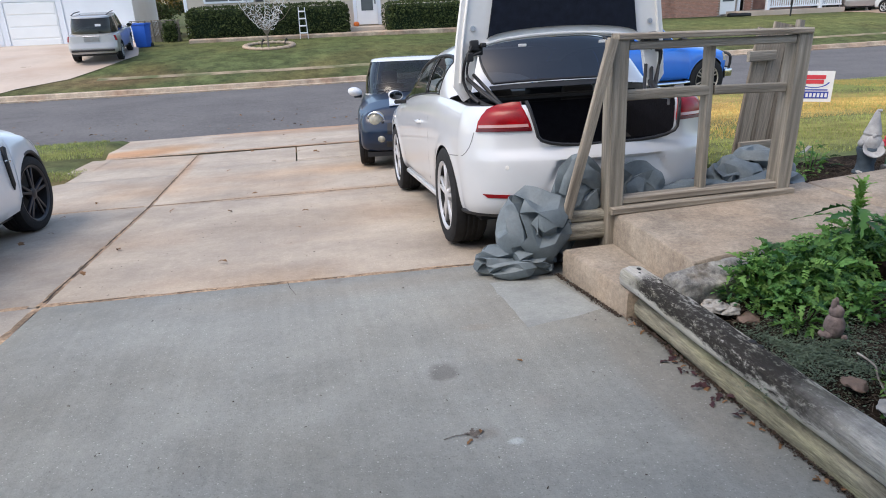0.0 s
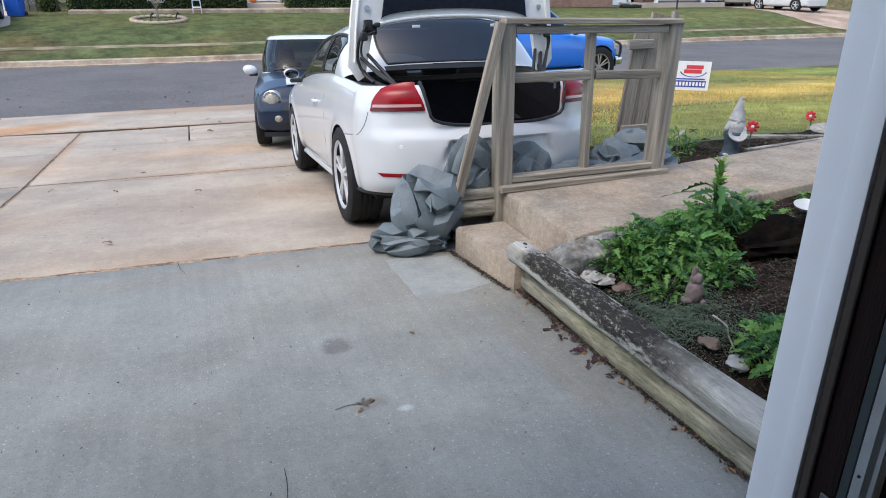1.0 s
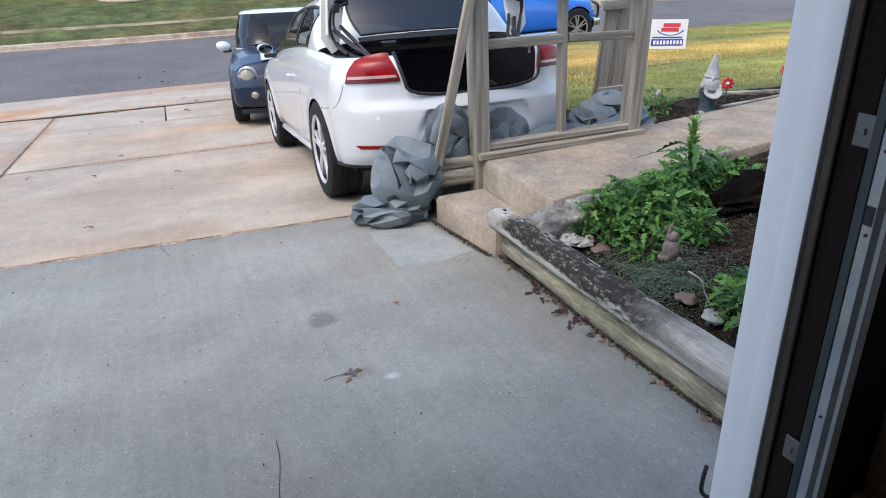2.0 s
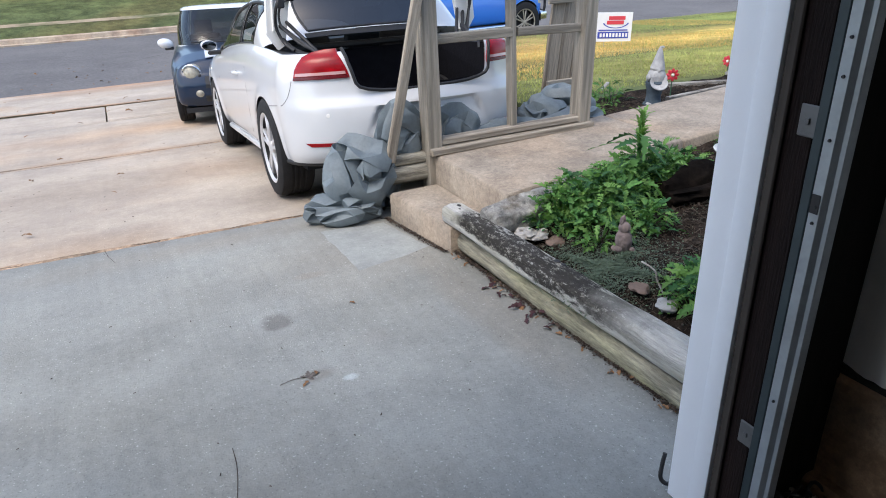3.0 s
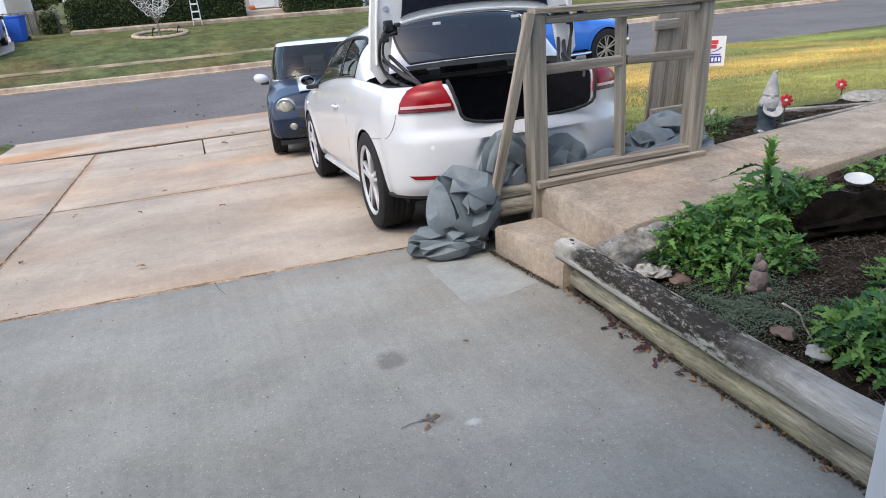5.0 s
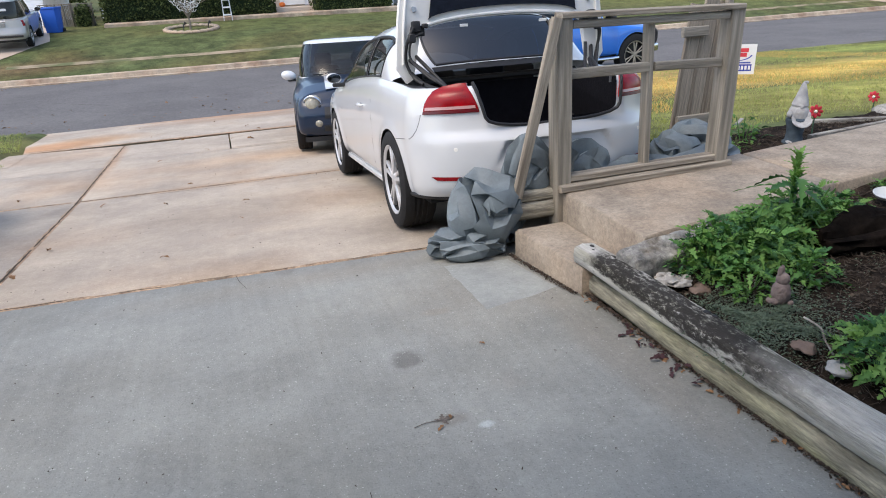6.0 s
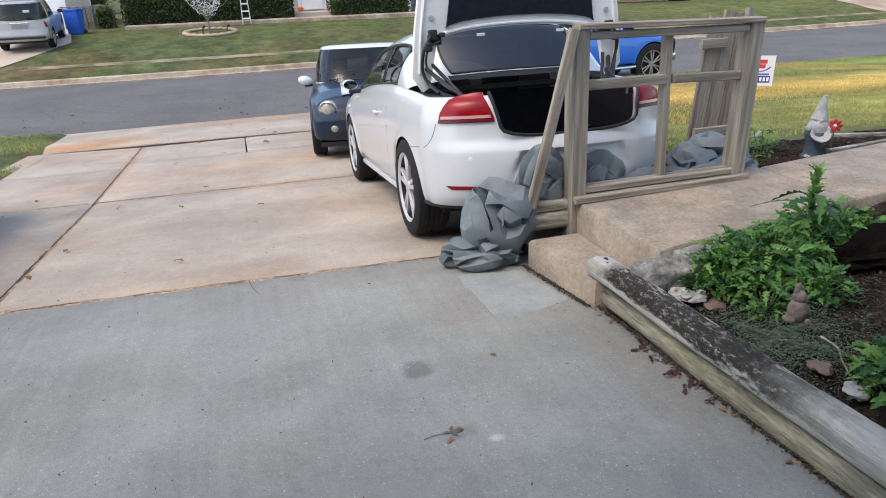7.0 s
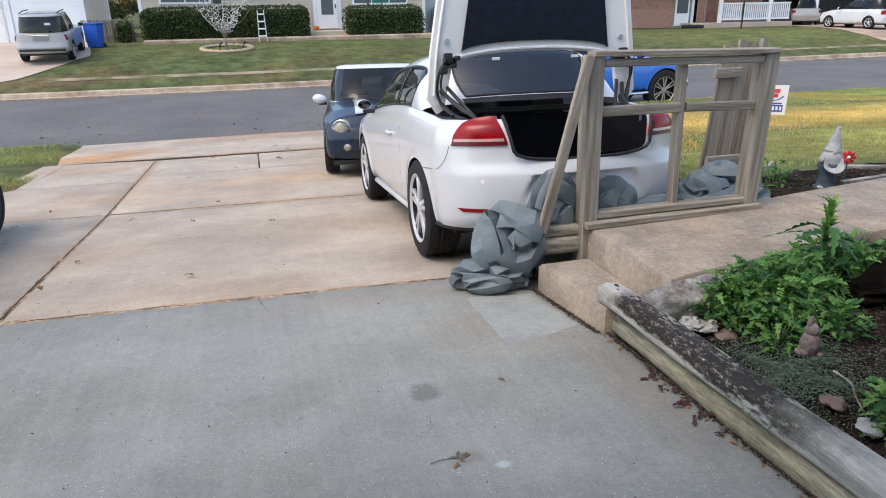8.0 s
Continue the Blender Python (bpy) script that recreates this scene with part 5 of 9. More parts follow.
def end_cap(spec, rear, rows=18, cols=14, hole=None, zlist=None, dent=None):
    """The curved front or rear of the body. profile: (z, reach) pairs; hole(z): half width left open at that height."""
    st = np.array(spec["stations"], float)
    k = 0 if rear else -1
    y0, w, b, s, t = st[k]
    prof = np.array(spec["rear"] if rear else spec["front"], float)
    p = spec.get("corner", 3.2)
    bm = bmesh.new()
    lo = [(fx, b + (s - b) * fz) for fx, fz in SECT_LO]
    zs = list(np.linspace(b, s, rows)) if zlist is None else zlist
    grid = []
    for z in zs:
        f = float(np.interp(z, [q[1] for q in lo], [q[0] for q in lo]))
        W = w * f
        R = float(np.interp(z, prof[:, 0], prof[:, 1]))
        h = hole(z) if hole else 0.0
        th0 = math.asin(min(1.0, (max(h, 0) / W)) ** (p / 2)) if h > 0 else 0.0
        row = []
        for c in range(cols + 1):
            th = th0 + (math.pi / 2 - th0) * (c / cols)
            x = W * math.sin(th) ** (2 / p)
            d = (y0 - R) * math.cos(th) ** (2 / p) if rear else (R - y0) * math.cos(th) ** (2 / p)
            if dent:
                d -= dent(x, z)
            row.append((x, y0 - d if rear else y0 + d, z))
        grid.append(row)
    for sgn in (-1, 1):
        vs = [[bm.verts.new((sgn * x, y, z)) for x, y, z in row] for row in grid]
        for a, c in zip(vs, vs[1:]):
            for i in range(cols):
                bm.faces.new((a[i], a[i + 1], c[i + 1], c[i]))
    if not hole:
        # close the top between shoulder line and deck line
        top = grid[-1]
        m = len(top)
        hi = [(w * fx, y0, s + (t - s) * fz) for fx, fz in ((SECT_LO[-1][0], 0.0),) + SECT_HI]
        for sgn in (-1, 1):
            prev = None
            for i in range(m):
                x, y, z = top[i]
                zt = float(np.interp(x, [q[0] for q in hi][::-1], [q[2] for q in hi][::-1]))
                cur = [bm.verts.new((sgn * x, y + (y0 - y) * q, z + (zt - z) * math.sin(q * math.pi / 2))) for q in (0, 0.25, 0.5, 0.75, 1.0)]
                if prev:
                    for j in range(4):
                        bm.faces.new((prev[j], prev[j + 1], cur[j + 1], cur[j]))
                prev = cur
    bmesh.ops.remove_doubles(bm, verts=bm.verts, dist=0.0008)
    return bm


def cap_patch(spec, rear, x0, x1, z0, z1, off, sgn, nx=12, nz=6, skew=0.0, tip=0.0):
    """A piece that follows the end cap, lifted by off: lamps, reflectors, grilles. x0, x1 as shares of the way round the corner (0 to 1)."""
    st = np.array(spec["stations"], float)
    y0, w, b, s, t = st[0 if rear else -1]
    prof = np.array(spec["rear"] if rear else spec["front"], float)
    p = spec.get("corner", 3.2)
    lo = [(fx, b + (s - b) * fz) for fx, fz in SECT_LO]
    bm = bmesh.new()
    layers = []
    for o in (off, -0.01):
        rows = []
        for j in range(nz + 1):
            z = z0 + (z1 - z0) * j / nz
            W = w * float(np.interp(z, [q[1] for q in lo], [q[0] for q in lo])) + o
            R = float(np.interp(z, prof[:, 0], prof[:, 1]))
            row = []
            for i in range(nx + 1):
                u = x0 + (x1 - x0) * i / nx + skew * (j / nz) * (1 - i / nx) - tip * (j / nz) * (i / nx)
                th = u * math.pi / 2
                x = W * math.sin(th) ** (2 / p)
                d = ((y0 - R) if rear else (R - y0)) + o
                d *= math.cos(th) ** (2 / p)
                row.append(bm.verts.new((sgn * x, y0 - d if rear else y0 + d, z)))
            rows.append(row)
        layers.append(rows)
    for rows in layers:
        for a, c in zip(rows, rows[1:]):
            for i in range(nx):
                bm.faces.new((a[i], a[i + 1], c[i + 1], c[i]))
    f, g = layers
    border = lambda r: r[0] + [q[-1] for q in r[1:]] + r[-1][-2::-1] + [q[0] for q in r[-2:0:-1]]
    bf, bg = border(f), border(g)
    for k in range(len(bf)):
        n = (k + 1) % len(bf)
        bm.faces.new((bf[k], bf[n], bg[n], bg[k]))
    return bm


def cabin(spec, car, paint_mat, glass_mat, front_glass=None):
    """Pillars, roof and panes. base and top rings: (rear y, front y, half width, z)."""
    (br, bf, bw, bz), (tr, tf, tw, tz) = spec["cabin"]
    N, p = 112, 3.6
    vs = [0.0, 0.05, 0.12, 0.3, 0.5, 0.7, 0.86, 0.93, 1.0]
    dome = spec.get("dome", 0.05)
    bulge = spec.get("bulge", 0.03)

    def ring(v):
        r, f, w = br + (tr - br) * v, bf + (tf - bf) * v, bw + (tw - bw) * v + bulge * math.sin(math.pi * v)
        k = 0.06 * math.sin(math.pi * v)
        r, f = r - k * 0.6, f + k
        z = bz + (tz - bz) * v
        out = []
        for i in range(N):
            a = 2 * math.pi * i / N
            c, s = math.cos(a), math.sin(a)
            x = math.copysign(abs(c) ** (2 / p), c) * w
            q = math.copysign(abs(s) ** (2 / p), s)
            y = (r + f) / 2 + q * (f - r) / 2
            rear_low = spec.get("rear_low", 0.0)
            out.append(Vector((x, y, z + (0.0 if q > 0 else 0.0) - rear_low * (1 - v) * max(0, -q) ** 3)))
        return out

    rings = [ring(v) for v in vs]
    # roof dome
    for q, h in ((0.93, 0.35), (0.78, 0.62), (0.5, 0.88), (0.2, 0.98)):
        c = sum(rings[8], Vector()) / N
        rings.append([c + (u - c) * q + Vector((0, 0, dome * h)) for u in rings[8]])
    mid = sum(rings[8], Vector()) / N + Vector((0, 0, dome))
    pillars = spec["pillars"]
    panes = {}

    def kind(i, j):
        a = 360.0 * ((i + 0.5) % N) / N
        if not spec.get("low", 1) <= j <= 6:
            return None
        if 90 - spec["wind"] < a < 90 + spec["wind"]:
            return "windscreen"
        if 270 - spec["back"] < a < 270 + spec["back"]:
            return "rear_window"
        m = (rings[4][i] + rings[4][(i + 1) % N]) / 2
        lim = spec["side"]
        if not (lim[0] + lim[2]) / 2 < m.y < (lim[1] + lim[3]) / 2:
            return None
        for n, (pa, pb) in enumerate(pillars):
            if pa < m.y < pb:
                return None
        k = sum(m.y > pb for pa, pb in pillars)
        return ("side_l" if m.x < 0 else "side_r") + str(k)

    bmr = bmesh.new()
    vr = [[bmr.verts.new(u) for u in r] for r in rings]
    vm = bmr.verts.new(mid)
    for j in range(len(rings) - 1):
        for i in range(N):
            k = kind(i, j)
            n = (i + 1) % N
            if k is None:
                bmr.faces.new((vr[j][i], vr[j][n], vr[j + 1][n], vr[j + 1][i]))
            else:
                panes.setdefault(k, []).append((i, j))
    for i in range(N):
        bmr.faces.new((vr[-1][i], vr[-1][(i + 1) % N], vm))
    bmesh.ops.delete(bmr, geom=[v for v in bmr.verts if not v.link_faces], context="VERTS")
    part("roof", bmr, paint_mat, car, smooth=40)
    for k, cells in panes.items():
        bm = bmesh.new()
        seen = {}

        def vert(i, j):
            i %= N
            if (i, j) not in seen:
                c = sum(rings[j], Vector()) / N
                seen[i, j] = bm.verts.new(rings[j][i] + (c - rings[j][i]).normalized() * 0.008)
            return seen[i, j]

        for i, j in cells:
            bm.faces.new((vert(i, j), vert(i + 1, j), vert(i + 1, j + 1), vert(i, j + 1)))
        name = k if k in ("windscreen", "rear_window") else "side_window"
        ob = part(name, bm, (front_glass or glass_mat) if k == "windscreen" else glass_mat, car, smooth=True)
        ob.visible_shadow = False


def wheel(car, x, y, z, r, width, rim_r, spokes, rim_mat, side, flat=0.0, twin=False, turn=0.0):
    """Tyre with tread and an alloy rim with spokes; side: -1 or 1, the outer face."""
    m = pose(x, y, z, 0, 0, 90 * side + turn)
    root = bmesh.new()
    w = width / 2
    prof = [(rim_r - 0.012, -w * 0.8), (rim_r + 0.01, -w * 0.98), (r * 0.9, -w), (r * 0.975, -w * 0.86), (r, -w * 0.6)]
    for q in (-0.3, 0.0, 0.3):
        prof += [(r, w * (q - 0.13)), (r - 0.007, w * (q - 0.09)), (r - 0.007, w * (q + 0.01)), (r, w * (q + 0.05))]
    prof += [(r, w * 0.6), (r * 0.975, w * 0.86), (r * 0.9, w), (rim_r + 0.01, w * 0.98), (rim_r - 0.012, w * 0.8)]
    lathe(root, prof, 40, pose(0, 0, 0, 90, 0, 0))
    for v in root.verts:
        if flat and v.co.z < -r + flat:
            v.co.x *= 1.0
            v.co.y *= 1.0 + 0.12
            v.co.z = -r + flat
    tyre = part("wheel", root, M["tyre"], car, "black tyre on an alloy rim", smooth=40, at=m)
    bm = bmesh.new()
    # outer face looks along -y before the turn
    lathe(bm, [(rim_r - 0.022, w * 0.84), (rim_r - 0.014, w * 0.93), (rim_r + 0.002, w * 0.965), (rim_r + 0.005, w * 0.9), (rim_r - 0.006, w * 0.8), (rim_r - 0.022, w * 0.84)], 40, pose(0, 0, 0, 90, 0, 0))
    face = -w * 0.86
    for k in range(spokes):
        a0 = 360.0 * k / spokes
        for da in ((-9, 9) if twin else (0,)):
            t = 0.0145 if twin else 0.026
            boxm(bm, -t, t, face, face + 0.03, 0.03, rim_r - 0.008, 0.006, m=pose(0, 0, 0, 0, a0 + da * 0.55, 0) @ pose(0, 0, 0, 0, da * 0.45 if twin else 0, 0))
    lathe(bm, [(0.0, -face + 0.006), (0.03, -face + 0.006), (0.055, -face - 0.004), (0.065, -face - 0.03), (0.06, -face - 0.06)], 20, pose(0, 0, 0, 90, 0, 0))
    part("rim", bm, rim_mat, tyre, smooth=40)
    bm = bmesh.new()
    lathe(bm, [(0.0, 0.02), (rim_r - 0.05, 0.02), (rim_r - 0.03, 0.0), (rim_r - 0.022, w * 0.3), (rim_r - 0.016, w * 0.84)], 32, pose(0, 0, 0, 90, 0, 0))
    part("brake_disc", bm, M["plastic"], tyre, smooth=40)
    return tyre


def underside(car, spec):
    """Dark wheel wells and floor."""
    st = np.array(spec["stations"], float)
    w = float(st[:, 1].max())
    zb, ra, zh = spec["floor"], spec["arch"], spec["hub"]
    part("floor_pan", box(-w * 0.86, w * 0.86, st[0, 0] - 0.1, st[-1, 0] + 0.1, zb, zb + 0.06), M["plastic"], car)
    for yw in (0.0, spec["wheelbase"]):
        for sgn in (-1, 1):
            bm = bmesh.new()
            a_ = [math.pi * k / 14 for k in range(15)]
            r1 = [bm.verts.new((sgn * w * 0.985, yw + (ra + 0.004) * math.cos(a), zh + (ra + 0.004) * math.sin(a))) for a in a_]
            r2 = [bm.verts.new((sgn * w * 0.55, yw + (ra + 0.004) * math.cos(a), zh + (ra + 0.004) * math.sin(a))) for a in a_]
            for k in range(14):
                bm.faces.new((r1[k], r1[k + 1], r2[k + 1], r2[k]))
            lowa = [bm.verts.new((sgn * w * 0.55, yw + s * (ra + 0.004), zb)) for s in (1, -1)]
            bm.faces.new([*r2, lowa[1], lowa[0]])
            part("wheel_well", bm, M["plastic"], car)


def ellipsoid(cx, cy, cz, rx, ry, rz, sub=3):
    bm = bmesh.new()
    bmesh.ops.create_icosphere(bm, subdivisions=sub, radius=1.0)
    bmesh.ops.transform(bm, matrix=Matrix.Translation((cx, cy, cz)) @ Matrix.Diagonal((rx, ry, rz, 1)), verts=bm.verts)
    return bm


def car_seat(car, x, y, z, material, high=0.62):
    bm = box(-0.24, 0.24, -0.25, 0.27, 0, 0.16, 0.05, segs=3)
    boxm(bm, -0.23, 0.23, -0.06, 0.06, 0, high, 0.05, pose(0, -0.25, 0.08, 12, 0, 0), segs=3)
    boxm(bm, -0.13, 0.13, -0.04, 0.04, 0, 0.19, 0.04, pose(0, -0.37, high + 0.08, 8, 0, 0), segs=3)
    part("seat", bm, material, car, smooth=True, at=pose(x, y, z))


def mirror_pod(car, x, y, z, sgn, cap_mat, s=1.0):
    bm = ellipsoid(0, 0, 0, 0.115 * s, 0.085 * s, 0.075 * s)
    for v in bm.verts:
        v.co.y = max(v.co.y, -0.03 * s)
        v.co.z += 0.12 * v.co.x * sgn
    pod = part("wing_mirror", bm, cap_mat, car, smooth=50, at=pose(x + sgn * 0.11, y, z))
    part("mirror_foot", box(-0.10, 0.02, -0.02, 0.03, -0.085, -0.045, 0.012, m=pose(0, 0, 0, 0, 0, 0 if sgn > 0 else 180)), M["plastic"], pod)
    part("mirror_glass", ellipsoid(0, -0.032 * s, 0, 0.100 * s, 0.006, 0.064 * s), M["mirror"], pod, smooth=True)
    return pod


# -- white coupe with its boot open --
M["shut"] = mat("shut", (0.16, 0.16, 0.165), 0.7, var=0.05, scale=8)
EOS = dict(stations=((-0.38, 0.866, 0.24, 0.985, 1.0), (3.2, 0.84, 0.24, 0.75, 0.82)), wheelbase=2.62, arch=0.368, hub=0.305, floor=0.2)


def eased(v, table, k=1):
    """A smooth curve through a table's rows: column k against column 0."""
    xs, ys = [q[0] for q in table], [q[k] for q in table]
    if v <= xs[0] or v >= xs[-1]:
        return ys[0] if v <= xs[0] else ys[-1]
    i = max(j for j in range(len(xs) - 1) if xs[j] <= v)

    def slope(j):
        if j in (0, len(xs) - 1):
            return 0.0
        return (ys[j + 1] - ys[j - 1]) / (xs[j + 1] - xs[j - 1])

    h = xs[i + 1] - xs[i]
    t = (v - xs[i]) / h
    return (2 * t ** 3 - 3 * t * t + 1) * ys[i] + (t ** 3 - 2 * t * t + t) * h * slope(i) + (3 * t * t - 2 * t ** 3) * ys[i + 1] + (t ** 3 - t * t) * h * slope(i + 1)


# half width and shoulder height along the car, the body's section, and how far tail and nose reach at each height
PLAN = ((-0.9, 0.86, 0.953), (-0.38, 0.868, 0.955), (0.0, 0.878, 0.982), (0.5, 0.886, 1.005), (1.3, 0.886, 0.985), (2.0, 0.886, 0.945), (2.62, 0.884, 0.885), (3.0, 0.87, 0.82), (3.5, 0.86, 0.76))
SECT = ((0.0, 0.905), (0.04, 0.945), (0.12, 0.972), (0.28, 0.99), (0.5, 1.0), (0.66, 0.999), (0.8, 0.988), (0.9, 0.968), (0.96, 0.945), (1.0, 0.912))
TAIL = ((0.26, -0.80), (0.31, -0.872), (0.40, -0.91), (0.52, -0.925), (0.61, -0.922), (0.645, -0.91), (0.68, -0.885), (0.72, -0.872), (0.82, -0.86), (0.92, -0.835), (0.985, -0.79))
NOSE = ((0.2, 3.42), (0.35, 3.52), (0.5, 3.55), (0.65, 3.50), (0.8, 3.42))
REAR_Y, FRONT_Y, CORNER = -0.38, 2.99, 2.35


def skin_x(y, z, low=0.22):
    """Half width of the body at y and z, with the lips of the arches standing out a little."""
    top = eased(y, PLAN, 2)
    w = eased(y, PLAN) * eased((z - low) / (top - low), SECT)
    for yw in (0.0, EOS["wheelbase"]):
        r = math.hypot(y - yw, z - EOS["hub"])
        w += 0.011 * math.exp(-((r - EOS["arch"]) / 0.055) ** 2)
    return w


def tail_point(th, z, off=0.0):
    """A point on the tail, th from the middle (0) to the flank (pi / 2), off in front of the paint."""
    W = eased(REAR_Y, PLAN) * eased((z - 0.22) / (0.955 - 0.22), SECT) + off
    R = eased(z, TAIL) - off
    return Vector((W * math.sin(th) ** (2 / CORNER), REAR_Y - (REAR_Y - R) * max(0.0, math.cos(th)) ** (2 / CORNER), z))


def tail_angle(x, z):
    W = eased(REAR_Y, PLAN) * eased((z - 0.22) / (0.955 - 0.22), SECT)
    return math.asin(min(1.0, x / W) ** (CORNER / 2))


def boot_open(z):
    if z <= 0.70:
        return 0.0
    q = min(1.0, (z - 0.70) / 0.285)
    return (0.445 + 0.06 * q) * (1 - (1 - min(1.0, q / 0.26)) ** 2.6) ** (1 / 2.6)


def plate_dent(x, z):
    w = 0.35 + 0.5 * (0.62 - z)
    return 0.034 * smooth01((w - x) / 0.03) * smooth01((z - 0.42) / 0.16) * smooth01((0.622 - z) / 0.016)


def coupe_skin():
    """Flanks, tail and nose as one skin, with the wheel arches and the boot opening left out of it."""
    rows = sorted(set([round(v, 4) for v in np.linspace(0, 1, 30)] + [0.28, 0.31, 0.34, 0.44, 0.46, 0.48, 0.50, 0.515] + [0.6277 + v for v in (0.0, 0.0008, 0.002, 0.0045, 0.008, 0.013, 0.019, 0.027, 0.037, 0.05, 0.065, 0.08)]))
    rows = [q for k, q in enumerate(rows) if k == 0 or q - rows[k - 1] > 0.0006]
    ra, zh = EOS["arch"], EOS["hub"]
    ys = list(np.linspace(REAR_Y, FRONT_Y, 54))
    for yw in (0.0, EOS["wheelbase"]):
        ys += [yw + ra * math.cos(a) for a in np.linspace(0, math.pi, 23)] + [yw - ra - 0.003, yw + ra + 0.003]
    ys = sorted(set(round(v, 4) for v in ys if REAR_Y < v < FRONT_Y))
    cols = []
    n = 68
    for c in range(n + 1):
        col = []
        for v in rows:
            z = 0.27 + (0.955 - 0.27) * v
            h = boot_open(z)
            th0 = tail_angle(h, z) if h else 0.0
            p = tail_point(th0 + (math.pi / 2 - th0) * c / n, z)
            p.y += plate_dent(p.x, z)
            if c == n:
                p.x = skin_x(REAR_Y, z)
            col.append(p)
        cols.append(col)
    for y in ys:
        b = 0.27 - 0.05 * smooth01((y - REAR_Y) / 0.8)
        for yw in (0.0, EOS["wheelbase"]):
            if abs(y - yw) <= ra + 1e-4:
                b = max(b, zh + math.sqrt(max(0, ra * ra - (y - yw) ** 2)))
        t = eased(y, PLAN, 2)
        cols.append([Vector((skin_x(y, b + (t - b) * v), y, b + (t - b) * v)) for v in rows])
    for c in range(1, 23):
        th = math.pi / 2 * (1 - c / 22)
        t = eased(FRONT_Y, PLAN, 2)
        col = []
        for v in rows:
            z = 0.22 + (t - 0.22) * v
            R = eased(z, NOSE)
            x = skin_x(FRONT_Y, z) * math.sin(th) ** (2 / 2.3)
            col.append(Vector((x, FRONT_Y + (R - FRONT_Y) * max(0.0, math.cos(th)) ** (2 / 2.3), z - 0.05 * smooth01(c / 22) * v)))
        cols.append(col)
    bm = bmesh.new()
    for sgn in (-1, 1):
        vs = [[bm.verts.new((sgn * p.x, p.y, p.z)) for p in col] for col in cols]
        for a, b in zip(vs, vs[1:]):
            for i in range(len(rows) - 1):
                bm.faces.new((a[i], b[i], b[i + 1], a[i + 1]))
        # the top edge turns inwards and down round the boot
        rim = [col[-1] for col, p in zip(vs, cols) if p[-1].y < 0.16]
        prev = None
        for k, v in enumerate(rim):
            way = Vector((-v.co.x, 0.35 * (0.1 - v.co.y) / 0.5, 0)).normalized()
            q = [v] + [bm.verts.new(v.co + way * d + Vector((0, 0, e))) for d, e in ((0.012, 0.003), (0.03, -0.004), (0.038, -0.02), (0.04, -0.06))]
            if prev:
                for i in range(4):
                    bm.faces.new((prev[i], q[i], q[i + 1], prev[i + 1]))
            prev = q
        # bonnet
        prev = None
        for col, p in zip(vs, cols):
            if p[-1].y > 2.25:
                e = col[-1]
                q = [e] + [bm.verts.new((e.co.x * math.cos(a), e.co.y, e.co.z + 0.07 * math.sin(a) * smooth01(abs(e.co.x) / 0.5))) for a in (0.3, 0.6, 0.9, 1.2, math.pi / 2)]
                if prev:
                    for i in range(5):
                        bm.faces.new((prev[i], q[i], q[i + 1], prev[i + 1]))
                prev = q
    bmesh.ops.remove_doubles(bm, verts=bm.verts, dist=0.0006)
    return bm


# roof line over the middle of the car, and how far it runs ahead of its own sides
ROOF = ((0.10, 1.045, -0.18), (0.14, 1.08, -0.18), (0.22, 1.16, -0.17), (0.32, 1.255, -0.16), (0.43, 1.342, -0.13), (0.54, 1.398, -0.10), (0.66, 1.422, -0.06), (0.95, 1.44, 0.0), (1.3, 1.425, 0.05), (1.55, 1.375, 0.09), (1.8, 1.27, 0.12), (2.1, 1.11, 0.14), (2.32, 0.99, 0.14))


def roof_point(y, phi):
    """A point of the roof and its pillars; phi from the belt line (0) to the middle (pi / 2)."""
    bx, bz = skin_x(y, eased(y, PLAN, 2)), eased(y, PLAN, 2)
    h = max(0.012, eased(y, ROOF) - bz)
    n = 2.4 + 1.6 * smooth01(h / 0.3)
    x = bx * math.cos(phi) ** (2 / n) if phi < math.pi / 2 - 1e-6 else 0.0
    z = bz + h * math.sin(phi) ** (2 / n)
    x *= 1 - 0.32 * (z - bz)
    lean = -0.55 * (z - bz) * math.exp(-((y - 0.75) / 0.42) ** 2)
    return Vector((x, y + eased(y, ROOF, 2) * (1 - (x / bx) ** 2) + lean, z))


coupe = empty("white_coupe", pose(2.025, 4.57, -0.155, -5.6, 0, -1.2), "white two-door coupe, boot lid open, one rear tyre low", "car")
part("body", coupe_skin(), M["p_white"], coupe, smooth=50)
underside(coupe, EOS)
M["glass_side"] = glass("glass_side", (0.86, 0.92, 0.92), 1.55)
M["glass_boot"] = glass("glass_boot", (0.05, 0.06, 0.07), 1.95)
YS = sorted(set([round(v, 3) for v in np.linspace(0.10, 2.32, 65)] + [0.115, 0.138, 0.15, 0.56, 0.44, 0.48, 1.0, 1.04, 1.5, 2.18]))
PH = [0.0, 0.0006, 0.002, 0.006, 0.014, 0.03, 0.06] + [math.radians(a) for a in (6, 10, 15, 20, 25, 30, 35, 40, 45, 50, 55, 59, 62, 66, 70, 75, 80, 85, 90)]


def roof_kind(y, phi):
    d = math.degrees(phi)
    if 0.1 < d < 30 and 0.48 < y < 2.18:
        return "" if 1.0 < y < 1.04 else "side_window" if y > 1.02 else "quarter_window"
    if d > 59 and 0.15 < y < 0.56:
        return "rear_window"
    if d > 56 and y < 0.138:
        return "rear_cowl"
    if d > 50 and 1.5 < y < 2.3:
        return "windscreen"
    return ""


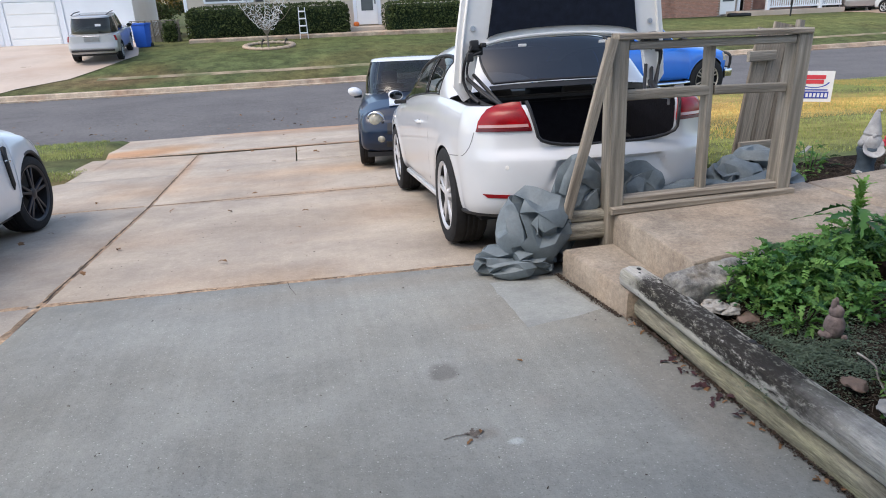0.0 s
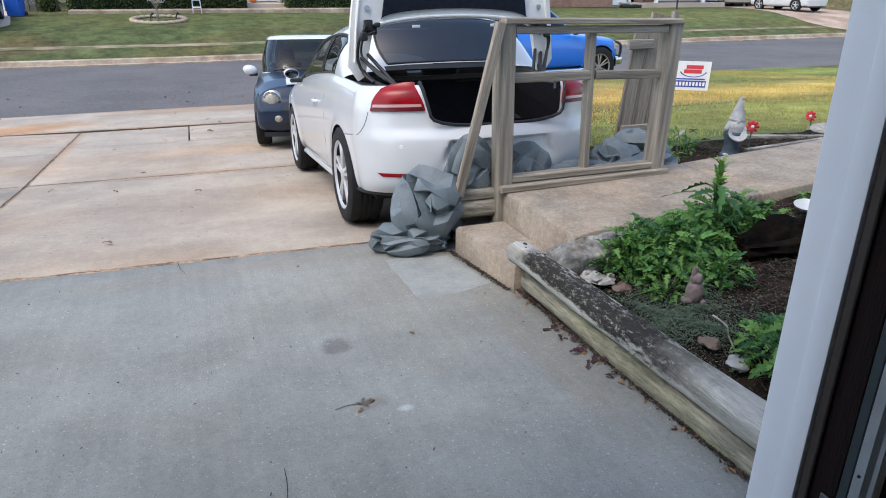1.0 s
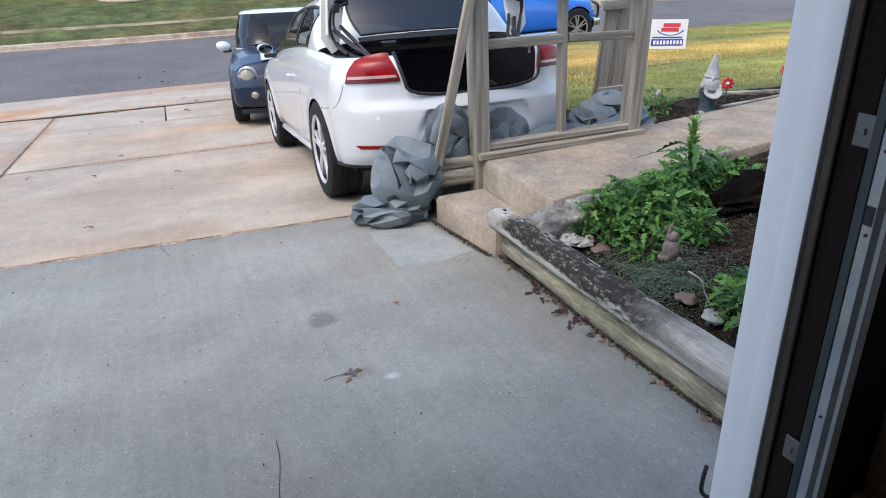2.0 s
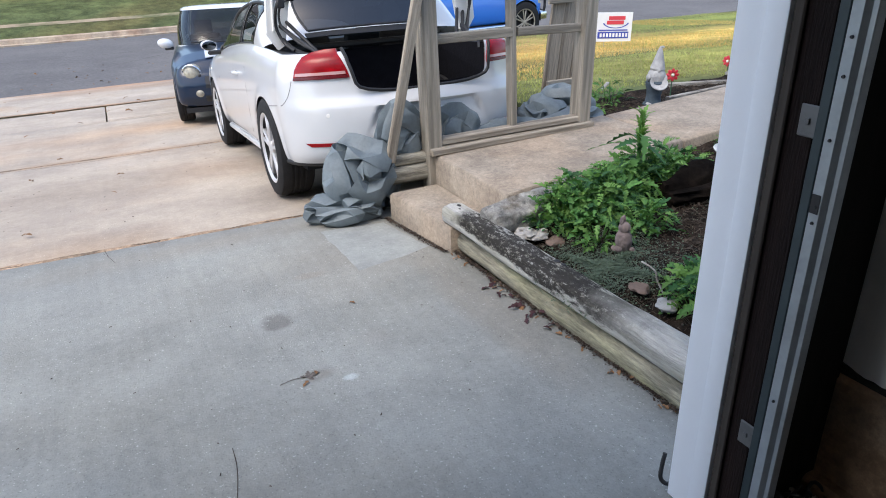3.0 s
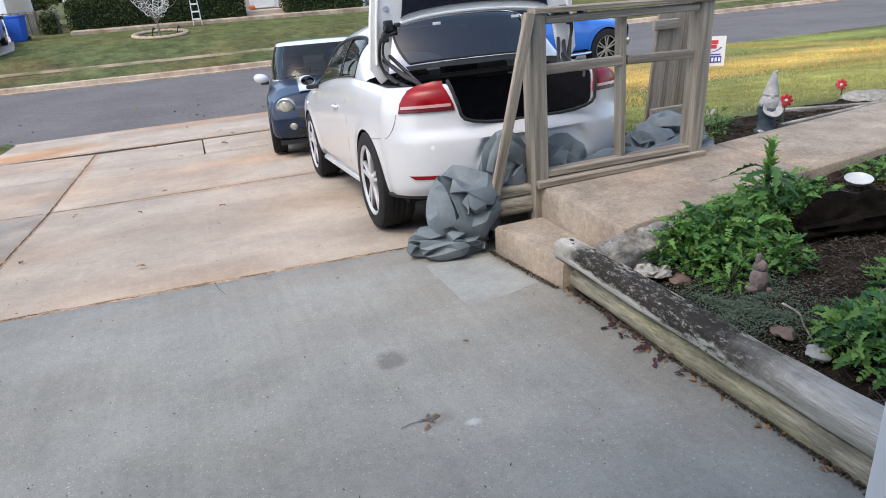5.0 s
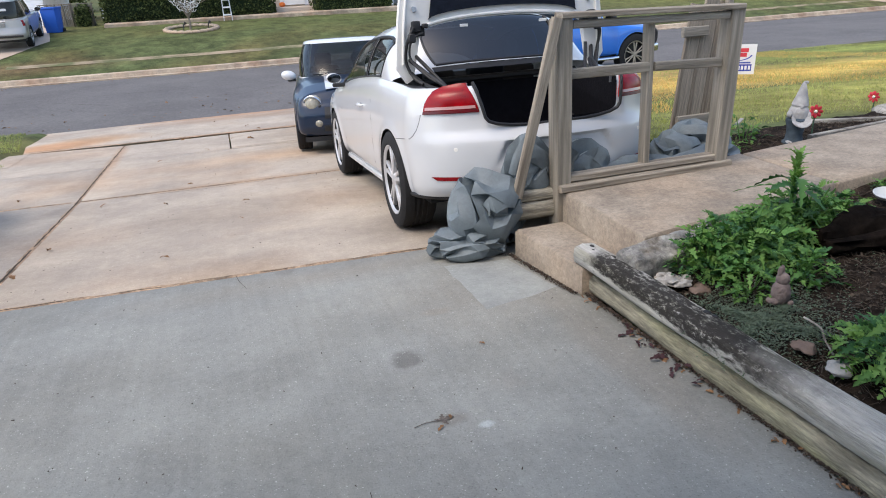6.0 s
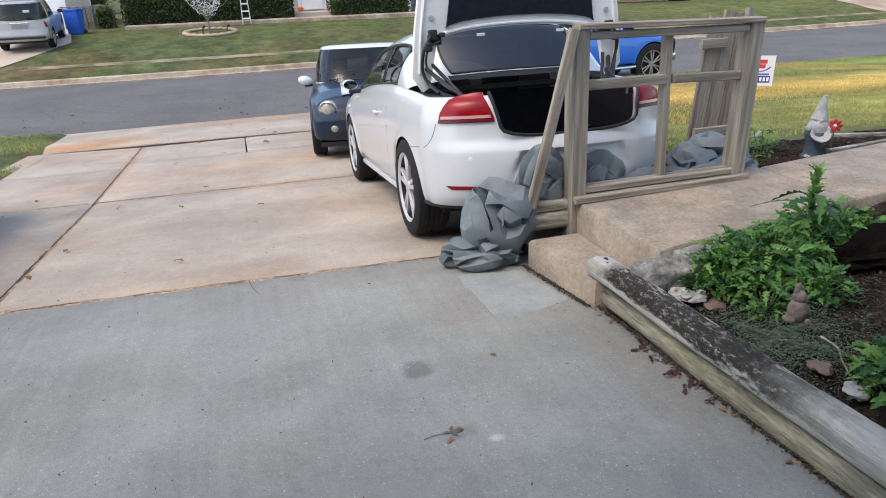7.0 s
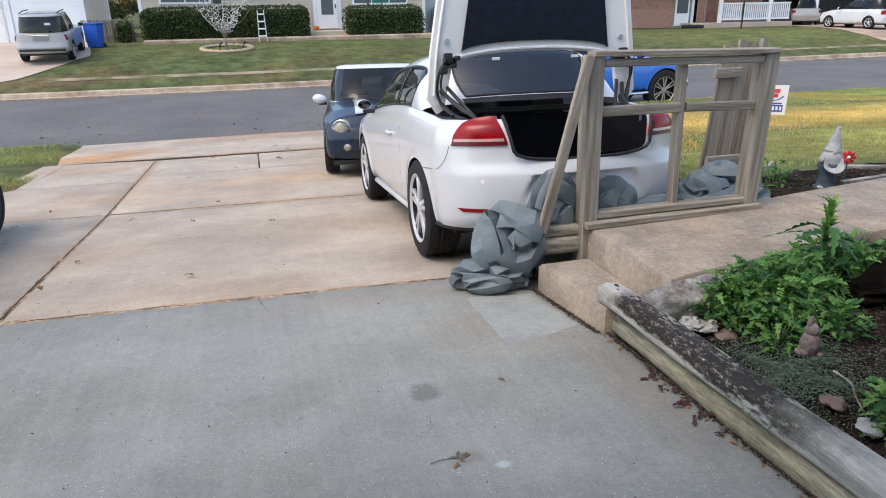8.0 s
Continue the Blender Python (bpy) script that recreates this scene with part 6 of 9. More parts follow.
bm_all = {}
for sgn in (-1, 1):
    for (ya, yb) in zip(YS, YS[1:]):
        for pa, pb in zip(PH, PH[1:]):
            k = roof_kind((ya + yb) / 2, (pa + pb) / 2)
            key = k + ("l" if sgn < 0 else "r") if k in ("side_window", "quarter_window") else k
            bm = bm_all.setdefault(key, bmesh.new())
            quad = [roof_point(y, p) for y, p in ((ya, pa), (yb, pa), (yb, pb), (ya, pb))]
            quad = [Vector((sgn * q.x, q.y, q.z)) - (Vector((sgn * q.x, 0, q.z - 0.9)).normalized() * (0.006 if k else 0.0)) for q in quad]
            bm.faces.new([bm.verts.new(q) for q in (quad if sgn > 0 else quad[::-1])])
for key, bm in bm_all.items():
    bmesh.ops.remove_doubles(bm, verts=bm.verts, dist=0.0005)
    if not key:
        part("roof", bm, M["p_white"], coupe, "white folding hardtop", smooth=50)
        continue
    if key == "rear_cowl":
        part("rear_cowl", bm, M["plastic"], coupe, "black trim below the rear window", smooth=True)
        continue
    k = key[:-1] if key[-1] in "lr" else key
    ob = part(k, bm, M["glass_boot" if k == "rear_window" else "glass_side" if "w" in k and "side" in k or "quarter" in k else "glass_clear"], coupe, smooth=True)
    ob.visible_shadow = False
climb = [0.12 + 29.88 * (k / 11) ** 3 for k in range(12)]
for s in (-1, 1):
    def edge(y, d, off=0.004):
        q = roof_point(y, math.radians(d))
        q = q + Vector((q.x, 0, q.z - 0.9)).normalized() * off
        return Vector((s * q.x, q.y, q.z))
    part("window_seal", tube([edge(y, 30, 0.001) for y in np.linspace(0.46, 2.2, 24)], 0.013, 7), M["plastic"], coupe, smooth=True)
    part("window_seal", tube([edge(2.19, d, 0.0) for d in climb], 0.013, 7), M["plastic"], coupe, smooth=True)
    part("window_seal", tube([edge(y, 0.12, 0.0) for y in np.linspace(0.44, 2.24, 20)], 0.007, 7), M["plastic"], coupe, smooth=True)
    part("window_seal", tube([edge(0.46, d, 0.0) for d in climb], 0.007, 7), M["plastic"], coupe, smooth=True)
    part("window_bar", tube([edge(1.02, d, 0.0) for d in climb], 0.012, 7), M["plastic"], coupe, smooth=True)
    part("window_seal", tube([edge(y, 59, 0.001) for y in np.linspace(0.15, 0.56, 10)], 0.009, 6), M["plastic"], coupe, smooth=True)
    # joint of the folding roof panel above the pillar
    part("roof_joint", tube([edge(y, d, 0.0) for y, d in ((0.72, 42), (0.66, 52), (0.62, 62), (0.60, 75), (0.60, 90))], 0.003, 5), M["shut"], coupe, smooth=True)
part("window_seal", tube([roof_point(0.15, math.radians(d)) for d in range(59, 91, 4)] + [Vector((-q.x, q.y, q.z)) for q in [roof_point(0.15, math.radians(d)) for d in range(87, 58, -4)]], 0.010, 6), M["plastic"], coupe, smooth=True)
# boot tub, lining and rubber seal
bm = bmesh.new()
tub = [(-0.46, -0.80, 0.72), (0.46, -0.80, 0.72), (0.5, 0.1, 0.62), (-0.5, 0.1, 0.62)]
low = [bm.verts.new((x * 0.98, y + 0.02, 0.42)) for x, y, z in tub]
rim_ = [bm.verts.new((x * 1.04, y, z + 0.0)) for x, y, z in tub]
sid = {s: [bm.verts.new((s * 0.50, -0.74, 0.93)), bm.verts.new((s * 0.50, 0.1, 0.93))] for s in (-1, 1)}
bm.faces.new(low)
bm.faces.new((low[0], low[1], rim_[1], rim_[0]))
bm.faces.new((low[1], low[2], rim_[2], rim_[1]))
bm.faces.new((low[3], low[0], rim_[0], rim_[3]))
bm.faces.new((low[2], low[3], rim_[3], rim_[2]))
bm.faces.new((rim_[1], rim_[2], sid[1][1], sid[1][0]))
bm.faces.new((rim_[3], rim_[0], sid[-1][0], sid[-1][1]))
bm.faces.new((rim_[2], rim_[3], sid[-1][1], sid[1][1]))
part("boot_lining", bm, M["trunk_felt"], coupe, "black felt boot lining")
for s in (-1, 1):
    bm = bmesh.new()
    o = [(s * 0.50, -0.76, 0.925), (s * 0.64, -0.66, 0.94), (s * 0.785, -0.40, 0.955), (s * 0.80, 0.14, 0.98), (s * 0.50, 0.14, 0.94), (s * 0.50, -0.3, 0.915)]
    a = [bm.verts.new(v) for v in o]
    b = [bm.verts.new(Vector(v) - Vector((0, 0, 0.03))) for v in o]
    bm.faces.new(a)
    bm.faces.new(b)
    for k in range(6):
        bm.faces.new((a[k], a[(k + 1) % 6], b[(k + 1) % 6], b[k]))
    part("boot_gutter", bm, M["plastic"], coupe)
    # hinge arm and gas strut on each side
    part("hinge_arm", tube(curve_pts([(s * 0.60, -0.35, 0.93), (s * 0.66, -0.16, 0.98), (s * 0.70, -0.02, 1.08), (s * 0.685, -0.01, 1.26), (s * 0.67, 0.0, 1.33)], 6), 0.016, 7), M["plastic"], coupe, smooth=True)
    part("gas_strut", tube([(s * 0.56, -0.46, 0.94), (s * 0.63, -0.2, 1.04), (s * 0.71, -0.05, 1.14)], 0.014, 8), M["plastic"], coupe, smooth=True)
    part("gas_strut", tube([(s * 0.52, -0.30, 0.94), (s * 0.66, -0.06, 1.16), (s * 0.69, -0.08, 1.28)], 0.013, 8), M["plastic"], coupe, smooth=True)
    part("hinge_block", box(s * 0.64 - 0.045, s * 0.64 + 0.045, -0.14, -0.075, 1.28, 1.35, 0.012, segs=2), M["plastic"], coupe, smooth=True)
for s in (-1, 1):
    # wiring loom and latch gear beside each hinge
    part("hinge_cable", tube(curve_pts([(s * 0.68, -0.17, 1.34), (s * 0.73, -0.15, 1.24), (s * 0.735, -0.10, 1.12), (s * 0.70, -0.12, 1.02), (s * 0.66, -0.22, 0.965)], 6), 0.011, 7), M["plastic"], coupe, smooth=True)
    part("hinge_cable", tube(curve_pts([(s * 0.62, -0.17, 1.30), (s * 0.70, -0.17, 1.26), (s * 0.715, -0.15, 1.14), (s * 0.64, -0.26, 1.02), (s * 0.56, -0.42, 0.95)], 6), 0.008, 7), M["plastic"], coupe, smooth=True)
    bm = box(s * 0.66 - 0.03, s * 0.66 + 0.03, -0.17, -0.125, 1.31, 1.38, 0.012, segs=2)
    boxm(bm, s * 0.70 - 0.025, s * 0.70 + 0.025, -0.185, -0.15, 1.24, 1.30, 0.008)
    boxm(bm, s * 0.60 - 0.02, s * 0.60 + 0.02, -0.18, -0.14, 1.33, 1.36, 0.006)
    part("hinge_bracket", bm, M["plastic"], coupe, smooth=True)
part("parcel_shelf", box(-0.66, 0.66, 0.08, 0.2, 0.945, 0.985, 0.01), M["plastic"], coupe)
seal = [(x, float(np.interp(z, [q[0] for q in TAIL], [q[1] for q in TAIL])) - 0.002, z) for x, z in [(boot_open(z) + 0.004, z) for z in (0.98, 0.93, 0.88, 0.84, 0.8, 0.77, 0.745, 0.725, 0.712, 0.704)]]
line = [Vector((-x, y + 0.012, z)) for x, y, z in seal] + [Vector((0, seal[-1][1] + 0.012, 0.70))] + [Vector((x, y + 0.012, z)) for x, y, z in reversed(seal)]
part("boot_seal", tube(line, 0.011, 7), M["plastic"], coupe, smooth=True)
# the raised lid: white frame, dark liner, rounded lower arch
def lid_panel(outline, thick):
    bm = bmesh.new()
    f = [bm.verts.new((x, 0, z)) for x, z in outline]
    b = [bm.verts.new((x, thick, z)) for x, z in outline]
    bm.faces.new(f)
    bm.faces.new(b)
    for k in range(len(f)):
        n = (k + 1) % len(f)
        bm.faces.new((f[k], f[n], b[n], b[k]))
    return bm


arch = [(0.62 * math.sin(a), 0.20 + 0.085 * math.cos(a)) for a in np.linspace(-1.45, 1.45, 19)]
outer = [(-0.80, -0.02)] + [(-0.73, -0.13), (-0.68, -0.10)] + [(x, z) for x, z in arch] + [(0.68, -0.10), (0.73, -0.13), (0.80, -0.02), (0.765, 0.30), (0.715, 0.62), (0.67, 0.82), (0.6, 0.88), (-0.6, 0.88), (-0.67, 0.82), (-0.715, 0.62), (-0.765, 0.30)]
lid = part("boot_lid", lid_panel(outer, 0.05), M["inner_white"], coupe, "white raised boot lid", at=pose(0.0, -0.07, 1.10, 6, 0, 0))
liner = [(0.56 * math.sin(a), 0.285 + 0.07 * math.cos(a)) for a in np.linspace(-1.5, 1.5, 15)] + [(0.55, 0.3), (0.475, 0.80), (-0.475, 0.80), (-0.55, 0.3)]
part("lid_liner", lid_panel(liner, 0.02), M["lid_felt"], lid, "black felt liner", at=pose(0, -0.022, 0))
for s in (-1, 1):
    bm = bmesh.new()
    bmesh.ops.create_cone(bm, cap_ends=True, segments=18, radius1=0.02, radius2=0.017, depth=0.016, matrix=pose(s * 0.655, -0.006, 0.36, 90, 0, 0))
    part("lid_bulb_cover", bm, M["chrome"], lid, smooth=True)
    part("lid_latch", box(s * 0.66 - 0.012, s * 0.66 + 0.012, -0.012, 0.0, 0.24, 0.27, 0.003), M["plastic"], lid)
    part("lid_side_rib", tube(curve_pts([(s * 0.75, -0.004, 0.0), (s * 0.725, -0.006, 0.3), (s * 0.66, -0.004, 0.7)], 6), 0.010, 8), M["inner_white"], lid, smooth=True)
    part("lid_clip", box(s * 0.3 - 0.03, s * 0.3 + 0.03, -0.008, 0.0, 0.225, 0.245, 0.003), M["inner_white"], lid)
part("lid_rib", tube([Vector((x, -0.004, z + 0.02)) for x, z in arch], 0.012, 8), M["inner_white"], lid, smooth=True)
# rear lamps, reflectors, sensors, plate recess
LAMP_OUT = ((0.803, 0.788), (0.865, 0.772), (0.905, 0.748), (0.94, 0.715), (0.965, 0.66), (0.978, 0.58))
LAMP_IN = ((0.803, 0.482), (0.98, 0.525))


def tail_panel(s, z0, z1, inner, outer, off, nz=10, nx=22, bulge=0.0):
    """A raised piece lying on the tail between two edge lines."""
    bm = bmesh.new()
    layers = []
    for o in (off, -0.012):
        rows = []
        for j in range(nz + 1):
            z = z0 + (z1 - z0) * j / nz
            a, b = tail_angle(inner(z), z), tail_angle(outer(z), z)
            row = []
            for i in range(nx + 1):
                e = o + (bulge * math.sin(math.pi * j / nz) * abs(math.sin(math.pi * i / nx)) ** 0.5 if o > 0 else 0)
                p = tail_point(a + (b - a) * i / nx, z, e)
                row.append(bm.verts.new((s * p.x, p.y, p.z)))
            rows.append(row)
        layers.append(rows)
        for a, c in zip(rows, rows[1:]):
            for i in range(nx):
                bm.faces.new((a[i], a[i + 1], c[i + 1], c[i]))
    border = lambda r: r[0] + [q[-1] for q in r[1:]] + r[-1][-2::-1] + [q[0] for q in r[-2:0:-1]]
    bf, bg = border(layers[0]), border(layers[1])
    for k in range(len(bf)):
        m = (k + 1) % len(bf)
        bm.faces.new((bf[k], bf[m], bg[m], bg[k]))
    return bm


M["lamp_deep"] = mat("lamp_deep", (0.10, 0.001, 0.004), 0.3, var=0.25, scale=20)
lin = lambda z: eased(z, LAMP_IN)
lout = lambda z: float(np.interp(z, [q[0] for q in LAMP_OUT], [q[1] for q in LAMP_OUT]))
for s in (-1, 1):
    lamp = part("tail_lamp", tail_panel(s, 0.803, 0.978, lin, lout, 0.006, 14, 26, bulge=0.012), M["lamp_red"], coupe, "red tail lamp", smooth=40)
    part("reverse_strip", tail_panel(s, 0.828, 0.846, lambda z: lin(z) + 0.012, lambda z: lout(z) - 0.012, 0.0155, 2, 22), M["lamp_pale"], lamp, "pale reversing strip", smooth=True)
    part("lamp_rim", tail_panel(s, 0.806, 0.822, lambda z: lin(z) + 0.004, lambda z: lout(z) - 0.004, 0.0145, 2, 22), M["lamp_deep"], lamp, smooth=True)
    part("reflector", tail_panel(s, 0.388, 0.412, lambda z: 0.62, lambda z: 0.745 + (z - 0.388) * 1.2, 0.005, 3, 12), M["lamp_red"], coupe, "small red reflector", smooth=True)
    for x, z in ((0.643, 0.585),):
        p = tail_point(tail_angle(x, z), z)
        part("parking_sensor", lathe(bmesh.new(), [(0.0, 0.003), (0.011, 0.003), (0.0135, 0.001), (0.0135, -0.01)], 14, pose(s * p.x, p.y + 0.001, z, 90, 0, (24 if x > 0.4 else 6) * s)), M["inner_white"], coupe, smooth=True)
    hx = skin_x(1.0, 0.79)
    part("door_handle", tube(curve_pts([(s * (hx - 0.002), 0.92, 0.785), (s * (hx + 0.026), 0.95, 0.79), (s * (hx + 0.026), 1.07, 0.79), (s * (hx - 0.002), 1.10, 0.785)], 5), 0.013, 8), M["p_white"], coupe, smooth=True)
    # grey lump on the flank paints the shade of the hollow behind the handle
    part("handle_recess", ellipsoid(s * (hx - 0.008), 1.0, 0.785, 0.011, 0.07, 0.03, 2), M["shut"], coupe, smooth=True)
    part("sill_strip", box(s * 0.83 - 0.02, s * 0.83 + 0.02, 0.42, 2.22, 0.19, 0.235, 0.012), M["p_white"], coupe)
    mirror_pod(coupe, s * 0.82, 2.06, 0.99, s, M["p_white"], 0.66)
    # shut lines of the door, the bumper and the filler flap
    part("shut_line", tube([(s * (skin_x(y, z) + 0.0002), y, z) for y, z in ((0.62, 0.985), (0.60, 0.85), (0.60, 0.7), (0.64, 0.5), (0.70, 0.34), (0.78, 0.25))], 0.0018, 5), M["shut"], coupe)
    part("shut_line", tube([(s * (skin_x(y, z) + 0.0002), y, z) for y, z in ((2.02, 0.93), (2.06, 0.7), (2.04, 0.4), (2.0, 0.25))], 0.0018, 5), M["shut"], coupe)
    seam = [Vector((skin_x(y, z) + 0.0002, y, z)) for y, z in ((-0.20, 0.625), (-0.30, 0.632), (-0.375, 0.638))] + [tail_point(tail_angle(x, z), z, 0.0002) for x, z in ((0.858, 0.648), (0.845, 0.67), (0.828, 0.705), (0.813, 0.75), (0.80, 0.80))]
    part("shut_line", tube([Vector((s * q.x, q.y, q.z)) for q in seam], 0.0026, 5), M["shut"], coupe, smooth=True)
line = [tail_point(th, 0.29) for th in np.linspace(0.0, 1.5, 12)]
part("bumper_lip", tube([Vector((-q.x, q.y + 0.07, 0.262)) for q in line[::-1]] + [Vector((q.x, q.y + 0.07, 0.262)) for q in line[1:]], 0.018, 8), M["plastic"], coupe, smooth=True)
for sx in (-1, 1):
    wheel(coupe, sx * 0.775, 0.0, 0.305, 0.355, 0.25, 0.25, 5, M["alloy"], sx, flat=0.02 if sx < 0 else 0.0, twin=True)
    wheel(coupe, sx * 0.775, 2.62, 0.305, 0.352, 0.235, 0.25, 5, M["alloy"], sx, twin=True)
for x, y, k in ((-0.36, 1.5, "seat_cloth"), (0.36, 1.5, "seat_cloth"), (-0.34, 0.86, "seat_cloth"), (0.34, 0.86, "seat_cloth")):
    car_seat(coupe, x, y, 0.42, M[k], 0.54 if y > 1 else 0.34)
part("dashboard", box(-0.7, 0.7, 2.0, 2.5, 0.7, 0.97, 0.06, segs=2), M["plastic"], coupe, smooth=True)
part("cabin_floor", box(-0.72, 0.72, 0.25, 2.4, 0.36, 0.42), M["seat_cloth"], coupe)
bm = bmesh.new()
lathe(bm, [(0.17, 0.0), (0.18, 0.012), (0.19, 0.0), (0.18, -0.012), (0.17, 0.0)], 24)
part("steering_wheel", bm, M["plastic"], coupe, smooth=True, at=pose(-0.36, 1.95, 0.98, 65, 0, 0))

# -- navy hatchback facing up the drive --
MINI = dict(
    stations=((-0.45, 0.78, 0.26, 0.86, 0.92), (0.0, 0.83, 0.24, 0.9, 0.95), (1.0, 0.84, 0.2, 0.9, 0.95), (1.9, 0.84, 0.2, 0.87, 0.96), (2.2, 0.84, 0.2, 0.83, 0.94), (2.6, 0.83, 0.22, 0.76, 0.9), (2.9, 0.80, 0.24, 0.70, 0.82)),
    wheelbase=2.467, arch=0.33, hub=0.30, floor=0.16, corner=2.7,
    rear=((0.2, -0.65), (0.5, -0.72), (0.9, -0.6)), front=((0.2, 3.02), (0.35, 3.14), (0.5, 3.15), (0.62, 3.10), (0.71, 3.0)),
    cabin=((-0.5, 2.12, 0.76, 0.90), (-0.25, 1.55, 0.64, 1.41)), dome=0.04, bulge=0.03,
    wind=44, back=40, side=(-0.3, 1.95, -0.1, 1.5), pillars=((0.62, 0.7),),
)
mini = empty("navy_hatchback", pose(2.17, 11.63, -0.80, 4.4, 0, 172.0), "dark navy small hatchback with a white roof and bonnet stripes", "car")
part("body", shell(MINI), M["p_navy"], mini, smooth=40)
part("rear_bumper", end_cap(MINI, True), M["p_navy"], mini, smooth=40)
part("front_bumper", end_cap(MINI, False), M["p_navy"], mini, smooth=40)
underside(mini, MINI)
cabin(MINI, mini, M["p_white"], M["glass_dark"], M["glass_mid"])
for s in (-1, 1):
    lamp = part("headlamp", ellipsoid(s * 0.575, 2.975, 0.63, 0.115, 0.105, 0.125), M["lamp_clear"], mini, "round headlamp", smooth=True)
    bm = bmesh.new()
    lathe(bm, [(0.10, 0.0), (0.118, 0.012), (0.126, 0.0), (0.118, -0.012), (0.10, 0.0)], 28)
    part("lamp_ring", bm, M["chrome"], lamp, smooth=True, at=pose(s * 0.585, 3.01, 0.635, 66, 0, -22 * s))
    part("indicator", ellipsoid(s * 0.5, 3.07, 0.61, 0.022, 0.02, 0.022, 2), M["plastic"], lamp, smooth=True)
    part("fog_lamp", ellipsoid(s * 0.52, 3.08, 0.40, 0.062, 0.05, 0.055), M["lamp_clear"], mini, smooth=True)
    mirror_pod(mini, s * 0.77, 1.93, 0.97, s, M["p_white"], 0.9)
    wheel(mini, s * 0.745, 0.0, 0.30, 0.305, 0.19, 0.215, 5, M["alloy"], s)
    wheel(mini, s * 0.745, 2.467, 0.30, 0.305, 0.19, 0.215, 5, M["alloy"], s, twin=True)
    car_seat(mini, s * 0.36, 0.95, 0.36, M["seat_cloth"], 0.60)
    bm = bmesh.new()
    prev = None
    for k in range(10):
        y = 2.08 + 0.86 * k / 9
        t = float(np.interp(y, [q[0] for q in MINI["stations"]], [q[4] for q in MINI["stations"]]))
        sh = float(np.interp(y, [q[0] for q in MINI["stations"]], [q[3] for q in MINI["stations"]]))
        w_ = float(np.interp(y, [q[0] for q in MINI["stations"]], [q[1] for q in MINI["stations"]]))
        cur = []
        for x in (0.24, 0.33, 0.40):
            xs_ = [w_ * q[0] for q in SECT_HI][::-1]
            zs_ = [sh + (t - sh) * q[1] for q in SECT_HI][::-1]
            cur.append(bm.verts.new((s * x, y, float(np.interp(x, xs_, zs_)) + 0.006)))
        if prev:
            for i in range(2):
                bm.faces.new((prev[i], prev[i + 1], cur[i + 1], cur[i]))
        prev = cur
    part("bonnet_stripe", bm, M["p_white"], mini, "white bonnet stripe")
part("grille", cap_patch(MINI, False, 0.0, 0.30, 0.46, 0.60, 0.006, 1), M["plastic"], mini)
part("grille", cap_patch(MINI, False, 0.0, 0.30, 0.46, 0.60, 0.006, -1), M["plastic"], mini)
for z in (0.485, 0.53, 0.575):
    part("grille_bar", box(-0.36, 0.36, 3.135, 3.165, z - 0.006, z + 0.006, 0.004), M["chrome"], mini)
part("air_intake", cap_patch(MINI, False, 0.0, 0.32, 0.29, 0.37, 0.005, 1), M["plastic"], mini)
part("air_intake", cap_patch(MINI, False, 0.0, 0.32, 0.29, 0.37, 0.005, -1), M["plastic"], mini)
part("dashboard", box(-0.65, 0.65, 1.5, 1.85, 0.65, 0.88, 0.05, segs=2), M["plastic"], mini, smooth=True)
part("cabin_floor", box(-0.7, 0.7, -0.3, 1.9, 0.3, 0.36), M["seat_cloth"], mini)
part("wiper", tube([(-0.5, 2.08, 0.94), (-0.1, 2.03, 0.965), (0.1, 2.05, 0.96)], 0.008, 6), M["plastic"], mini)
part("wiper", tube([(0.05, 2.1, 0.95), (0.4, 2.02, 0.965), (0.55, 2.03, 0.96)], 0.008, 6), M["plastic"], mini)

# -- white saloon parked at the edge of the drive --
SAL = dict(
    stations=((-0.5, 0.88, 0.26, 0.9, 1.0), (0.0, 0.92, 0.24, 0.92, 1.03), (1.2, 0.92, 0.2, 0.92, 1.0), (2.1, 0.92, 0.2, 0.9, 1.0), (2.5, 0.93, 0.22, 0.92, 1.04), (2.95, 0.93, 0.24, 0.90, 1.01), (3.35, 0.88, 0.26, 0.82, 0.91)),
    wheelbase=2.9, arch=0.385, hub=0.35, floor=0.18, corner=2.6,
    rear=((0.2, -0.9), (0.5, -1.05), (0.95, -0.95)), front=((0.2, 3.5), (0.45, 3.62), (0.8, 3.5)),
    cabin=((-0.2, 2.35, 0.8, 0.95), (0.5, 1.55, 0.58, 1.40)), dome=0.05, bulge=0.03,
    wind=38, back=38, side=(0.1, 2.15, 0.6, 1.5), pillars=((0.9, 0.98),),
)
saloon = empty("white_saloon", pose(-3.22, 3.92, -0.17, -5.0, 0, 1.0), "white saloon with black spoked wheels and a dark side vent", "car")
part("body", shell(SAL), M["p_white"], saloon, smooth=40)
part("rear_bumper", end_cap(SAL, True), M["p_white"], saloon, smooth=40)
part("front_bumper", end_cap(SAL, False), M["p_white"], saloon, smooth=40)
underside(saloon, SAL)
cabin(SAL, saloon, M["p_white"], M["glass_dark"])
